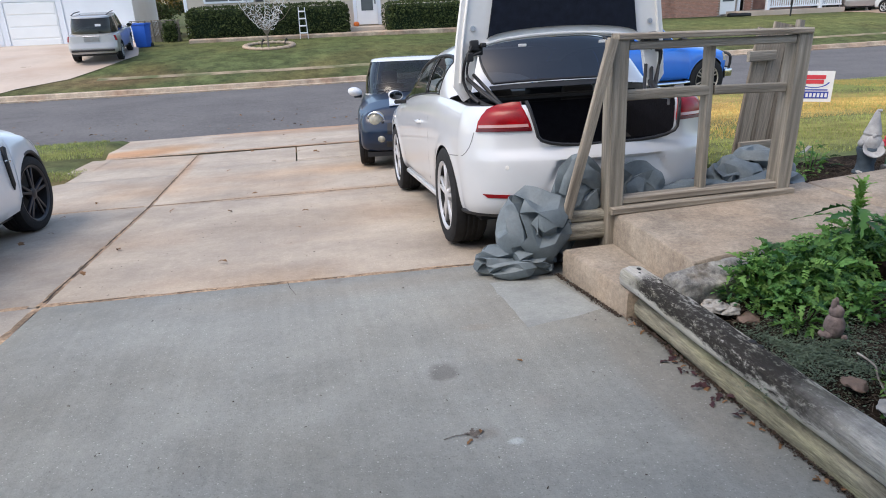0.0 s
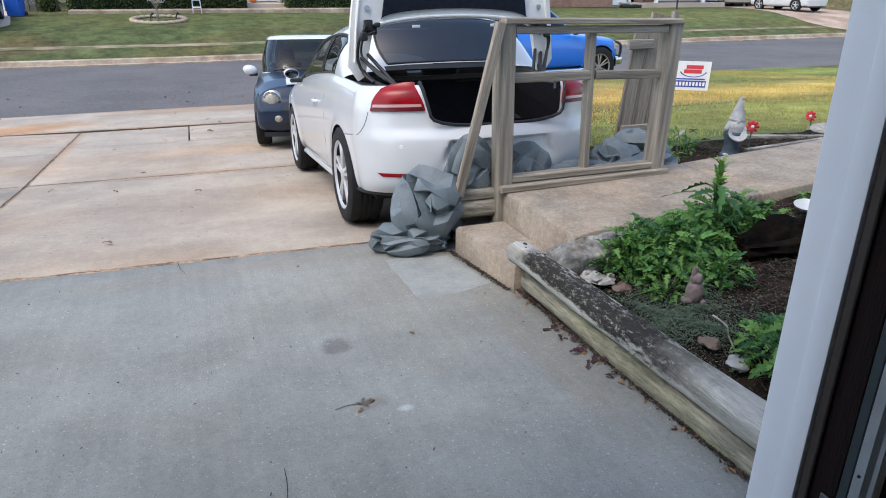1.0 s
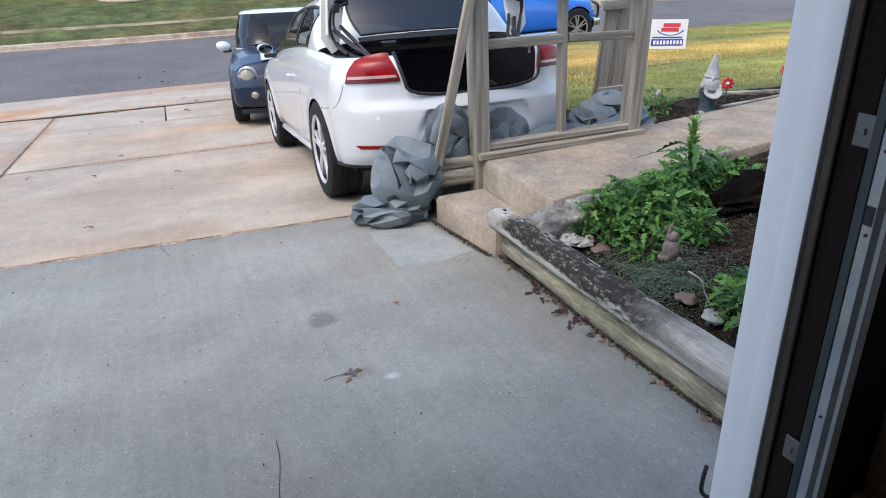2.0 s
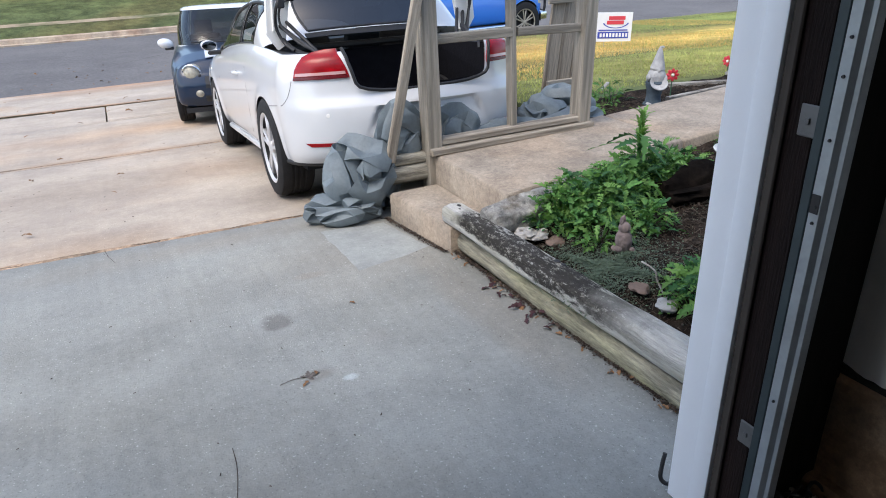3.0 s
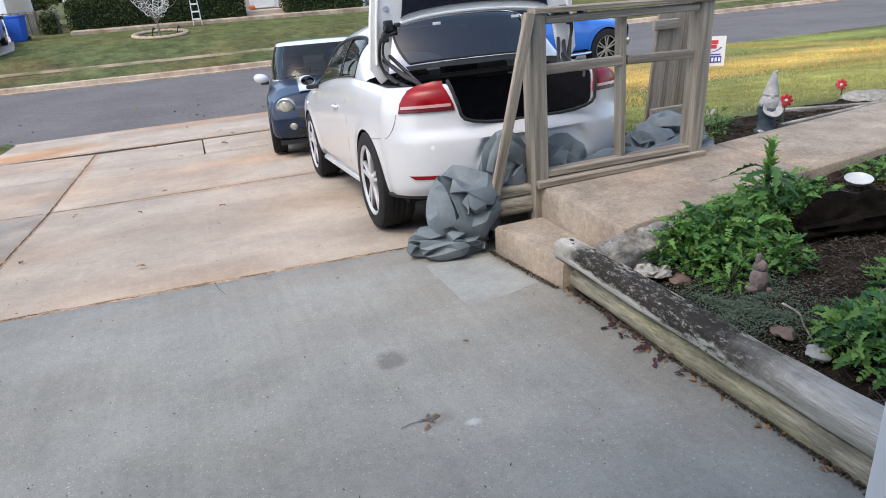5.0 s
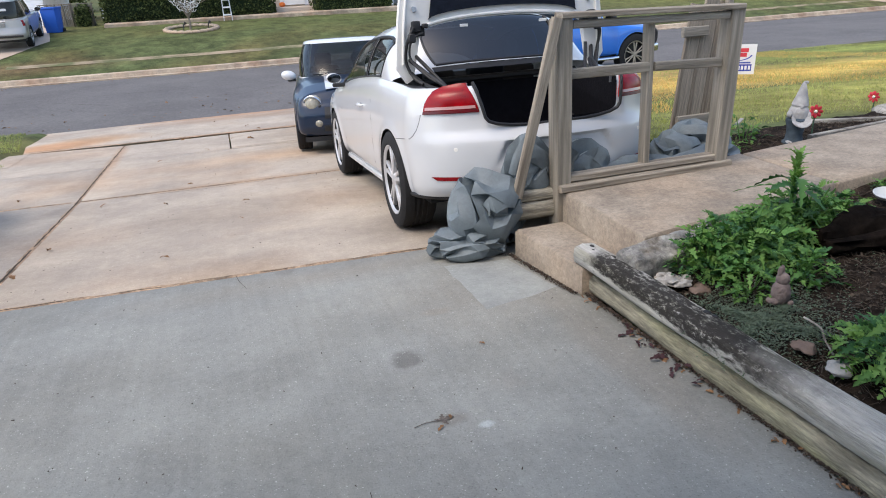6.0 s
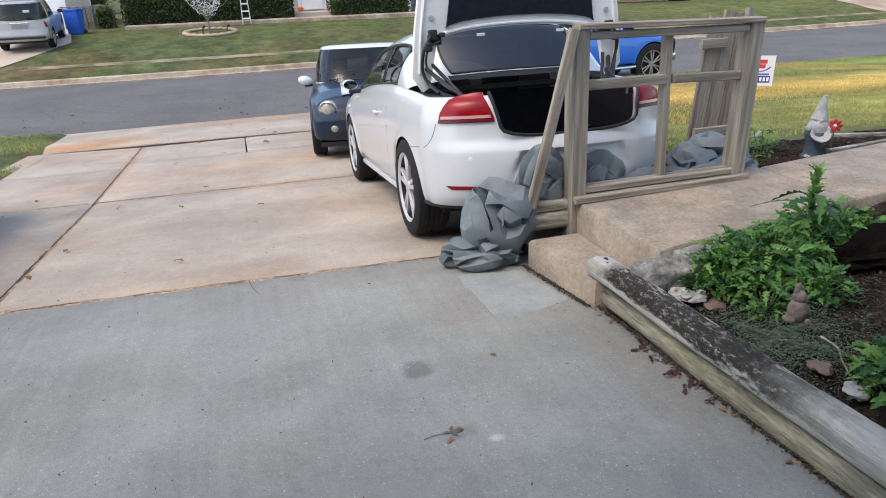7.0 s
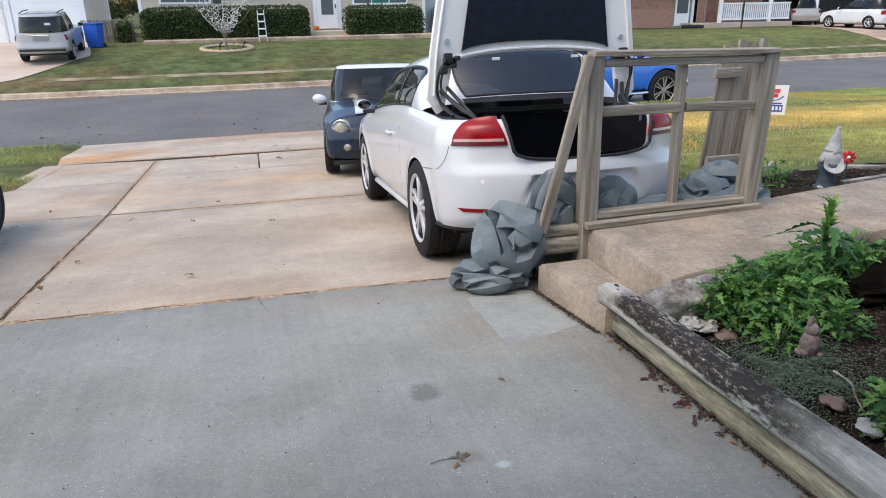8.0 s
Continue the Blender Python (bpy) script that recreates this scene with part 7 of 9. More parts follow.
for s in (-1, 1):
    wheel(saloon, s * 0.815, 0.0, 0.35, 0.355, 0.245, 0.265, 5, M["alloy_dark"], s, twin=True)
    wheel(saloon, s * 0.815, 2.9, 0.35, 0.355, 0.245, 0.265, 5, M["alloy_dark"], s, turn=-8, twin=True)
    vent = part("side_vent", tube(curve_pts([(s * 0.912, 2.40, 0.84), (s * 0.925, 2.36, 0.74), (s * 0.932, 2.37, 0.6), (s * 0.934, 2.40, 0.46)], 5), [0.008] + [0.022] * 13 + [0.010, 0.006], 8), M["plastic"], saloon, "black side vent", smooth=True)
    part("vent_bar", tube([(s * 0.935, 2.33, 0.72), (s * 0.94, 2.37, 0.715), (s * 0.94, 2.42, 0.71)], 0.008, 6), M["chrome"], vent)
    part("headlamp", cap_patch(SAL, False, 0.45, 0.9, 0.58, 0.70, 0.008, s), M["lamp_clear"], saloon, smooth=True)
    mirror_pod(saloon, s * 0.84, 1.72, 1.0, s, M["p_white"], 0.9)
    part("arch_liner_edge", tube([(s * 0.925, 2.9 + 0.392 * math.cos(a), 0.35 + 0.392 * math.sin(a)) for a in np.linspace(-0.3, 1.9, 14)], 0.02, 7), M["plastic"], saloon, smooth=True)

# -- blue pickup in the street --
TRK = dict(
    stations=((-1.0, 0.98, 0.62, 1.34, 1.36), (0.0, 0.99, 0.55, 1.34, 1.36), (1.2, 0.99, 0.5, 1.34, 1.36), (2.6, 0.99, 0.5, 1.30, 1.36), (2.9, 0.99, 0.5, 1.24, 1.34), (3.4, 0.99, 0.52, 1.2, 1.30), (4.05, 0.97, 0.55, 1.12, 1.22)),
    wheelbase=3.65, arch=0.555, hub=0.47, floor=0.42, corner=5.0,
    rear=((0.5, -1.05), (1.3, -1.05)), front=((0.5, 4.22), (0.9, 4.3), (1.15, 4.2)),
    cabin=((0.62, 3.05, 0.9, 1.33), (0.72, 2.35, 0.74, 1.90)), dome=0.05, bulge=0.03,
    wind=42, back=42, side=(0.75, 2.8, 0.85, 2.3), pillars=((1.5, 1.6),),
)
truck = empty("blue_pickup", pose(6.73, 16.07, -1.05, 0, 0, -84.0), "bright blue pickup truck parked along the street", "truck")
part("body", shell(TRK), M["p_blue"], truck, smooth=40)
part("tailgate", end_cap(TRK, True), M["p_blue"], truck, smooth=40)
part("front_end", end_cap(TRK, False), M["p_blue"], truck, smooth=40)
underside(truck, TRK)
cabin(TRK, truck, M["p_blue"], M["glass_dark"])
for s in (-1, 1):
    wheel(truck, s * 0.86, 0.0, 0.47, 0.515, 0.28, 0.34, 6, M["alloy_tan"], s, twin=True)
    wheel(truck, s * 0.86, 3.65, 0.47, 0.515, 0.29, 0.34, 6, M["alloy_tan"], s, twin=True)
    part("headlamp", cap_patch(TRK, False, 0.5, 0.97, 0.92, 1.1, 0.01, s), M["lamp_clear"], truck, smooth=True)
    part("running_board", tube([(s * 1.0, 0.6, 0.45), (s * 1.03, 0.8, 0.44), (s * 1.03, 2.9, 0.44), (s * 1.0, 3.1, 0.45)], 0.04, 8), M["chrome"], truck, smooth=True)
    mirror_pod(truck, s * 0.97, 2.75, 1.42, s, M["plastic"], 1.5)
part("front_guard", tube(curve_pts([(-0.9, 4.32, 0.55), (-0.85, 4.48, 0.62), (-0.5, 4.52, 0.7), (0.5, 4.52, 0.7), (0.85, 4.48, 0.62), (0.9, 4.32, 0.55)], 6), 0.04, 8), M["plastic"], truck, smooth=True)
part("front_guard", tube(curve_pts([(0.7, 4.5, 0.6), (0.72, 4.55, 0.85), (0.6, 4.5, 1.05), (-0.6, 4.5, 1.05), (-0.72, 4.55, 0.85), (-0.7, 4.5, 0.6)], 6), 0.035, 8), M["plastic"], truck, smooth=True)
part("front_bumper", box(-0.98, 0.98, 4.2, 4.42, 0.5, 0.7, 0.04, segs=2), M["chrome"], truck, smooth=True)
part("grille", box(-0.6, 0.6, 4.25, 4.325, 0.78, 1.08, 0.02), M["plastic"], truck)

# -- dark hatch car behind it in the street --
DRK = dict(
    stations=((-0.6, 0.88, 0.3, 1.0, 1.05), (0.0, 0.92, 0.28, 1.02, 1.08), (2.0, 0.92, 0.26, 1.0, 1.08), (2.8, 0.92, 0.28, 0.92, 1.04), (3.2, 0.88, 0.3, 0.84, 0.94)),
    wheelbase=2.65, arch=0.38, hub=0.34, floor=0.22, corner=3.0,
    rear=((0.3, -0.8), (0.6, -0.86), (1.0, -0.8)), front=((0.3, 3.45), (0.6, 3.55), (0.85, 3.4)),
    cabin=((-0.6, 2.3, 0.83, 1.02), (-0.35, 1.5, 0.66, 1.58)), dome=0.05, bulge=0.03,
    wind=42, back=42, side=(-0.45, 2.1, -0.2, 1.45), pillars=((0.75, 0.83),),
)
def road_car(name, m, pm, label, spec=DRK, rimk="alloy", gm="glass_dark"):
    car = empty(name, m, label, "car")
    part("body", shell(spec), pm, car, smooth=40)
    part("rear_bumper", end_cap(spec, True), pm, car, smooth=40)
    part("front_bumper", end_cap(spec, False), pm, car, smooth=40)
    underside(car, spec)
    cabin(spec, car, pm, M[gm])
    for s in (-1, 1):
        for y in (0.0, spec["wheelbase"]):
            wheel(car, s * (spec["stations"][1][1] - 0.115), y, spec["hub"], spec["hub"] + 0.005, 0.22, spec["hub"] * 0.66, 5, M[rimk], s)
        part("headlamp", cap_patch(spec, False, 0.5, 0.92, spec["front"][-1][0] - 0.16, spec["front"][-1][0] - 0.03, 0.008, s), M["lamp_clear"], car, smooth=True)
        mirror_pod(car, s * 0.9, spec["side"][1] - 0.15, spec["cabin"][0][3] + 0.08, s, pm)
    return car


dark = road_car("dark_hatchback", pose(7.3, 18.9, -1.06, 0, 0, 93), M["p_dark"], "dark grey car parked in the street")
for s in (-1, 1):
    part("tail_lamp", cap_patch(DRK, True, 0.45, 0.9, 0.76, 0.94, 0.008, s), M["lamp_red"], dark, smooth=True)

# -- silver estate on the drive across the street --
SUV = dict(
    stations=((-0.6, 0.86, 0.36, 1.0, 1.05), (0.0, 0.89, 0.34, 1.02, 1.06), (2.0, 0.89, 0.32, 1.0, 1.06), (2.7, 0.89, 0.34, 0.96, 1.08), (3.2, 0.86, 0.36, 0.9, 1.0)),
    wheelbase=2.62, arch=0.39, hub=0.35, floor=0.27, corner=4.0,
    rear=((0.36, -0.86), (0.55, -0.9), (0.75, -0.82), (1.0, -0.78)), front=((0.3, 3.4), (0.6, 3.5), (0.9, 3.4)),
    cabin=((-0.72, 2.3, 0.83, 1.02), (-0.55, 1.55, 0.70, 1.64)), dome=0.04, bulge=0.02,
    wind=44, back=44, side=(-0.55, 2.1, -0.35, 1.5), pillars=((0.1, 0.2), (1.0, 1.08)),
)
suv = road_car("silver_estate", pose(-6.85, 29.3, -0.14, 4.5, 0, 3), M["p_silver"], "silver sport utility estate parked facing a garage", SUV)
for s in (-1, 1):
    part("tail_lamp", cap_patch(SUV, True, 0.68, 0.98, 0.80, 0.99, 0.01, s), M["lamp_red"], suv, smooth=True)
    part("roof_rail", tube([(s * 0.6, -0.35, 1.70), (s * 0.62, 0.3, 1.73), (s * 0.6, 1.2, 1.71)], 0.02, 7), M["plastic"], suv, smooth=True)
part("number_plate_bar", box(-0.26, 0.26, -0.835, -0.815, 0.80, 0.92, 0.004), M["rock_pale"], suv, "plain pale plate")
part("window_sticker", box(0.2, 0.4, -0.735, -0.73, 1.32, 1.40, 0.001), M["sign_white"], suv)
part("bumper_strip", box(-0.75, 0.75, -0.93, -0.87, 0.44, 0.52, 0.02), M["plastic"], suv)
part("boot_grip", box(-0.3, 0.3, -0.84, -0.80, 0.96, 0.99, 0.01), M["chrome"], suv)
# ---- crumpled car cover ----
M["cover_cloth"] = mat("cover_cloth", (0.135, 0.168, 0.188), 0.55, grit=0.12, grit_scale=20, var=0.1, scale=6, bump=0.25, bump_scale=180, stain=(0.22, 0.26, 0.275), stain_scale=3, stain_amt=0.4)


def crumple(rx, ry, rz, seed, base=-0.75, slack=0.85):
    """A heap of stiff cloth: a skin too wide for its heap buckles into creased panels."""
    bm = bmesh.new()
    bmesh.ops.create_icosphere(bm, subdivisions=3, radius=1.0)
    bm.verts.ensure_lookup_table()
    pts = np.array([v.co[:] for v in bm.verts])
    i, j = np.array([[v.index for v in e.verts] for e in bm.edges]).T
    n = len(pts)
    deg = (np.bincount(i, minlength=n) + np.bincount(j, minlength=n))[:, None]

    def gather(d):
        return np.stack([np.bincount(i, d[:, k], n) - np.bincount(j, d[:, k], n) for k in range(3)], 1)

    axis = np.array(Vector((0.55 * math.sin(seed * 2.1), 0.55 * math.cos(seed * 1.3), 1.0)).normalized())
    rest = np.linalg.norm(pts[j] - pts[i], axis=1)
    run = (pts[j] - pts[i]) @ axis / rest
    rest = rest * (1.04 + slack * (1 - run ** 2) ** 2)
    shift = Vector((seed * 1.7, seed * 0.6, 0))
    pts = pts * np.array([[0.86 + 0.16 * noise.noise(v.co * 1.7 + shift) + 0.05 * noise.noise(v.co * 4.5 + shift)] for v in bm.verts])
    for step in range(150):
        d = pts[j] - pts[i]
        l = np.linalg.norm(d, axis=1)
        pull = d * ((l - rest) / np.maximum(l, 1e-6))[:, None]
        pts = pts + gather(pull) / deg * 0.8 + gather(d) / deg * (0.11 if step < 110 else 0.035)
        r = np.linalg.norm(pts, axis=1)[:, None]
        pts = pts * np.clip(r, 0.48, 1.0) / np.maximum(r, 1e-6)
    for v, p in zip(bm.verts, pts):
        v.co = p
    for _ in range(2):
        bmesh.ops.subdivide_edges(bm, edges=bm.edges[:], cuts=1, use_grid_fill=True)
        bmesh.ops.smooth_vert(bm, verts=bm.verts, factor=0.28, use_axis_x=True, use_axis_y=True, use_axis_z=True)
    for v in bm.verts:
        v.co = (v.co.x * rx, v.co.y * ry, max(v.co.z, base) * rz)
    return bm


cloth = empty("car_cover", pose(1.43, 3.72, -0.12), "grey-blue coated fabric car cover dropped in crumpled heaps", "car cover")
for x, y, z, rx_, ry_, rz_, rot_, seed_ in ((0.085, 0.0, 0.25, 0.285, 0.24, 0.31, 20, 4), (-0.09, -0.08, 0.08, 0.27, 0.17, 0.14, -20, 9), (0.36, -0.02, 0.42, 0.21, 0.11, 0.33, 6, 15), (0.72, -0.03, 0.40, 0.22, 0.085, 0.27, -4, 23), (1.12, -0.03, 0.385, 0.36, 0.07, 0.11, 0, 28), (1.58, 0.18, 0.38, 0.23, 0.2, 0.19, 30, 61), (1.84, 0.26, 0.39, 0.25, 0.22, 0.25, -20, 64), (1.70, 0.03, 0.37, 0.36, 0.10, 0.11, 4, 51)):
    part("fold", crumple(rx_, ry_, rz_, seed_), M["cover_cloth"], cloth, smooth=30, at=pose(x, y, z, 0, 0, rot_))

# low retaining board and soil behind the railing
tagged(part("retaining_bank", box(3.25, 3.42, 3.75, 12.0, -1.0, 0.12, 0.04), M["soil"]), "earth bank along the edge of the drive", "bank", kind="structure")

# ---- dry leaves ----
M["leaf_plum"] = mat("leaf_plum", (0.05, 0.024, 0.028), 0.8, var=0.3, scale=20, isle=0.4)
M["leaf_brown"] = mat("leaf_brown", (0.22, 0.12, 0.06), 0.8, var=0.3, scale=20, isle=0.4)
DRY = [leaf_mesh("dry_leaf", 0.075, 0.026, 3, 0.3, M["leaf_plum"], 51), leaf_mesh("dry_leaf", 0.06, 0.022, 3, 0.5, M["leaf_brown"], 52), leaf_mesh("dry_leaf", 0.05, 0.014, 2, 0.2, M["leaf_brown"], 53)]
rng = random.Random(21)


def dry_leaf(x, y, z, k, s=1.0):
    o = new("dry_leaf", DRY[k])
    o.matrix_world = pose(x, y, z + 0.006, rng.uniform(-12, 12), rng.uniform(-25, 25), rng.uniform(0, 360)) @ Matrix.Diagonal((s, s, s, 1))
    tagged(o, "curled plum-coloured fallen leaf" if k == 0 else "dry brown curled fallen leaf", "leaf", group="fallen leaves")


for _ in range(17):
    y = rng.gauss(2.08, 0.16)
    dry_leaf(1.655 + rng.uniform(-0.05, 0.03), y, drive_z(y) + rng.uniform(0, 0.012), 0, rng.uniform(0.4, 0.8))
for _ in range(40):
    y = rng.uniform(1.0, 3.4)
    dry_leaf(1.68 + rng.uniform(-0.03, 0.005) - 0.045 * max(0, y - 2.7), y, drive_z(y), rng.choice((1, 2, 2)), rng.uniform(0.4, 0.8))
for _ in range(26):
    y = rng.uniform(4.3, 14.5)
    dry_leaf(rng.uniform(-2.9, 0.9), y, drive_z(y) + 0.012, rng.choice((1, 2)), rng.uniform(0.9, 1.7))
for _ in range(46):
    s = 15.5 + 3.2 * rng.random() ** 2
    x = rng.uniform(-7.5, 4.0)
    dry_leaf(x, road_y(x, s), -1.07 + 0.06 * math.sin((s - 15.4) / 8.9 * math.pi) + 0.004, rng.choice((1, 1, 2)), rng.uniform(1.0, 1.9))
# a crushed dark leaf with its stalk, pressed onto the slab
M["leaf_crushed"] = mat("leaf_crushed", (0.12, 0.105, 0.095), 0.9, grit=0.4, grit_scale=60, var=0.3, scale=30)
CRUSHED = leaf_mesh("blade", 0.06, 0.02, 3, 0.2, M["leaf_crushed"], 57)
squashed = empty("crushed_leaf", pose(0.615, 2.035, drive_z(2.035) + 0.002), "dark crushed leaf and stalk pressed onto the slab", "leaf")
for a_, s_ in ((10, 0.9), (70, 0.7), (-60, 0.6), (150, 0.5)):
    o = new("blade", CRUSHED)
    o.parent = squashed
    o.matrix_local = pose(0.01, 0, 0.001, 0, 0, a_ - 90) @ Matrix.Diagonal((s_, s_, 0.12, 1))
part("stalk", tube(curve_pts([(0.0, 0.0, 0.002), (-0.05, 0.004, 0.003), (-0.10, -0.006, 0.002)], 5), 0.0015, 6), M["leaf_crushed"], squashed, smooth=True)
for x, y in ((0.66, 2.03), (0.62, 2.0), (1.0, 2.52)):
    dry_leaf(x, y, drive_z(y), 2, 0.7)
M["debris"] = mat("debris", (0.055, 0.042, 0.034), 0.95, var=0.3, scale=20, isle=0.3)
bm = bmesh.new()
for _ in range(2600):
    # crumbs and leaf flakes swept against the timbers and the step
    y = rng.uniform(0.9, 3.52)
    x = (1.695 if y < 2.82 else 1.645 - 0.105 * (y - 2.82)) - abs(rng.gauss(0, 0.013)) + 0.004
    s, a = rng.uniform(0.002, 0.009), rng.uniform(0, 6.28)
    z = drive_z(y) + rng.uniform(0.001, 0.012)
    c, d = math.cos(a) * s, math.sin(a) * s
    h = rng.uniform(-0.5, 0.5) * s
    bm.faces.new([bm.verts.new(v) for v in ((x - c, y - d, z), (x + d * 0.6, y - c * 0.6, z + h + 0.003), (x + c, y + d, z + 0.002), (x - d * 0.6, y + c * 0.6, z - h + 0.002))])
for _ in range(240):
    x, y = rng.uniform(-1.4, 1.6), rng.uniform(1.0, 9.0)
    a, l = rng.uniform(0, 6.28), rng.choice((0.004, 0.006, 0.008, 0.012))
    prism(bm, (x, y, drive_z(y) + 0.003), (x + l * math.cos(a), y + l * math.sin(a), drive_z(y) + 0.004), rng.uniform(0.0015, 0.003))
tagged(part("grit", bm, M["debris"]), "dark grit and plant crumbs on the concrete", "grit", kind="stuff")

# dirt packed into the joints of the drive
M["joint_dirt"] = mat("joint_dirt", (0.36, 0.255, 0.175), 0.95, grit=0.5, grit_scale=30, var=0.4, scale=6, stain=(0.12, 0.095, 0.07), stain_scale=4, stain_amt=0.7)
bm = bmesh.new()
for (xa, ya), (xb, yb) in (((-1.56, 0.75), (-1.53, 4.14)), ((-1.528, 4.15), (-1.527, 12.05)), ((-1.52, 4.145), (3.25, 3.795)), ((-4.65, 4.305), (-1.56, 4.145)), ((-1.5, 7.63), (3.25, 7.46)), ((-4.65, 7.79), (-1.56, 7.64)), ((-3.05, 12.39), (3.3, 12.16))):
    length = math.hypot(xb - xa, yb - ya)
    ux, uy = (xb - xa) / length, (yb - ya) / length
    prev = None
    for i in range(int(length / 0.06) + 1):
        t = min(length, i * 0.06)
        x, y = xa + ux * t, ya + uy * t
        w = 0.024 + 0.012 * noise.noise((x * 5, y * 5, 7.0))
        z = drive_z(y) + 0.0005 + 0.004 * noise.noise((x * 8, y * 8, 1.0))
        cur = [bm.verts.new((x - uy * w * k, y + ux * w * k, z + (0.002 if k == 0 else 0.0))) for k in (-1, 0, 1)]
        if prev:
            for k in range(2):
                bm.faces.new((prev[k], prev[k + 1], cur[k + 1], cur[k]))
        prev = cur
tagged(part("joint_fill", bm, M["joint_dirt"]), "brown dirt packed in the joints of the drive", "dirt", kind="stuff")

# ---- grass ----
M["blade"] = mat("blade", (0.31, 0.34, 0.11), 0.8, var=0.3, scale=0.8, isle=0.2, spec=0.2)
M["blade_far"] = mat("blade_far", (0.15, 0.17, 0.08), 0.9, var=0.3, scale=0.6, isle=0.3, spec=0.1)
M["blade_dry"] = mat("blade_dry", (0.60, 0.40, 0.14), 0.8, var=0.3, scale=0.8, isle=0.25, spec=0.2)


def blades(name, material, count, pick, h0, h1, w, seed, label, lean=0.5):
    rng = np.random.RandomState(seed)
    co, fa = [], []
    tries = 0
    while len(fa) < count and tries < count * 4:
        tries += 1
        p = pick(rng)
        if p is None:
            continue
        x, y, z = p
        a, h = rng.uniform(0, 6.28), rng.uniform(h0, h1)
        lx, ly = rng.normal(0, lean) * h, rng.normal(0, lean) * h
        k = len(co)
        c, s = math.cos(a) * w, math.sin(a) * w
        co += [(x - c, y - s, z - 0.01), (x + c, y + s, z - 0.01), (x + lx, y + ly, z + h)]
        fa.append((k, k + 1, k + 2))
    me = bpy.data.meshes.new(name)
    me.from_pydata(co, [], fa)
    me.materials.append(material)
    return tagged(new(name, me), label, "grass", kind="stuff")


def right_lawn(rng):
    x, y = rng.uniform(3.4, 16), 4.1 + 11.3 * rng.random() ** 1.5
    if y < 3.6 + 0.13 * (x - 1.93) + (0.75 if x < 5.6 else 0.12):
        return None
    s = s_of(x, y)
    if s > 15.3 or (x < 7.5 and 7.0 < s < 13 and rng.random() < 0.75):
        return None
    return x, y, lawn_z(x, y)


def dry_band(rng):
    x, y = rng.uniform(3.4, 18), rng.uniform(6.0, 15)
    s = s_of(x, y)
    if noise.noise((x * 0.35, y * 0.35, 2)) + 0.9 * math.exp(-((s - 8.3) / 1.3) ** 2) + 0.9 * math.exp(-((x - 4.5) / 2.2) ** 2 - ((s - 9.5) / 3.0) ** 2) < 0.38 or s > 15.3:
        return None
    return x, y, lawn_z(x, y)


def left_lawn(rng):
    x, y = rng.uniform(-9, -3.0), rng.uniform(8.6, 15.6)
    if 10.85 < y - bend(x) * 0.3 < 12.3 or (x > -4.75 and y < 9.2 + 0.45 * (x + 4.7)) or y < 9.4:
        return None
    if y > 12 and x > -3.15 - 0.18 * (y - 12.4):
        return None
    return x, y, lawn_z(x, y)


def far_lawn(rng):
    x, s = rng.uniform(-12, 32), 24.9 + 9.5 * rng.random()
    if s > 25.0 and x < float(np.interp(s, (25.0, 26.2, 28, 30, 37), (-9.3, -7.4, -6.2, -5.5, -6.7))):
        return None
    if 25.95 < s < 26.5:
        return None
    y = s + bend(x)
    return x, y, lawn_z(x, y)


blades("grass", M["blade"], 70000, right_lawn, 0.012, 0.036, 0.005, 1, "short green lawn grass")
blades("grass", M["blade_dry"], 42000, dry_band, 0.014, 0.038, 0.005, 2, "straw-coloured dry lawn grass")
blades("grass", M["blade"], 16000, left_lawn, 0.02, 0.05, 0.006, 3, "green grass on the verge")
blades("grass", M["blade_far"], 34000, far_lawn, 0.006, 0.014, 0.02, 4, "green lawn grass across the street", 5.0)

# ---- across the street ----
M["kerb"] = mat("kerb", (0.42, 0.34, 0.26), 0.9, blotch=0.3, blotch_scale=1.5, var=0.15, scale=1.2, bump=0.2, stain=(0.30, 0.19, 0.13), stain_scale=0.9, stain_amt=0.8)
M["path_worn"] = mat("path_worn", (0.30, 0.24, 0.165), 0.95, var=0.3, scale=2, stain=(0.1, 0.12, 0.05), stain_scale=1.2, stain_amt=0.9, stain_at=0.42)
M["far_conc"] = mat("far_conc", (0.50, 0.42, 0.35), 0.9, var=0.1, scale=0.6, stain=(0.42, 0.32, 0.25), stain_scale=0.4, stain_amt=0.6)
bm = bmesh.new()
kx = [-60, -40, -25] + [-20 + 2 * i for i in range(30)] + [60, 90]
prof = [(24.25, -1.12), (24.25, -1.03), (24.42, -1.02), (24.46, -0.90), (24.52, -0.88), (24.68, -0.88), (24.70, -1.1)]
cols = [[bm.verts.new((x, road_y(x, s), z)) for s, z in prof] for x in kx]
for a, b in zip(cols, cols[1:]):
    for i in range(len(prof) - 1):
        bm.faces.new((a[i], a[i + 1], b[i + 1], b[i]))
tagged(part("kerb", bm, M["kerb"]), "tan concrete kerb along the far side of the street", "kerb", kind="structure")
bm = bmesh.new()
prev = None
for x in [-6.4 + 1.2 * i for i in range(52)]:
    cur = [bm.verts.new((x, s + bend(x), lawn_z(x, s + bend(x)) + 0.010)) for s in (26.0, 26.15, 26.35)]
    if prev:
        for i in range(2):
            bm.faces.new((prev[i], prev[i + 1], cur[i + 1], cur[i]))
    prev = cur
tagged(part("pavement", bm, M["path_worn"]), "narrow pale pavement half grown over by the lawn", "pavement", kind="structure")
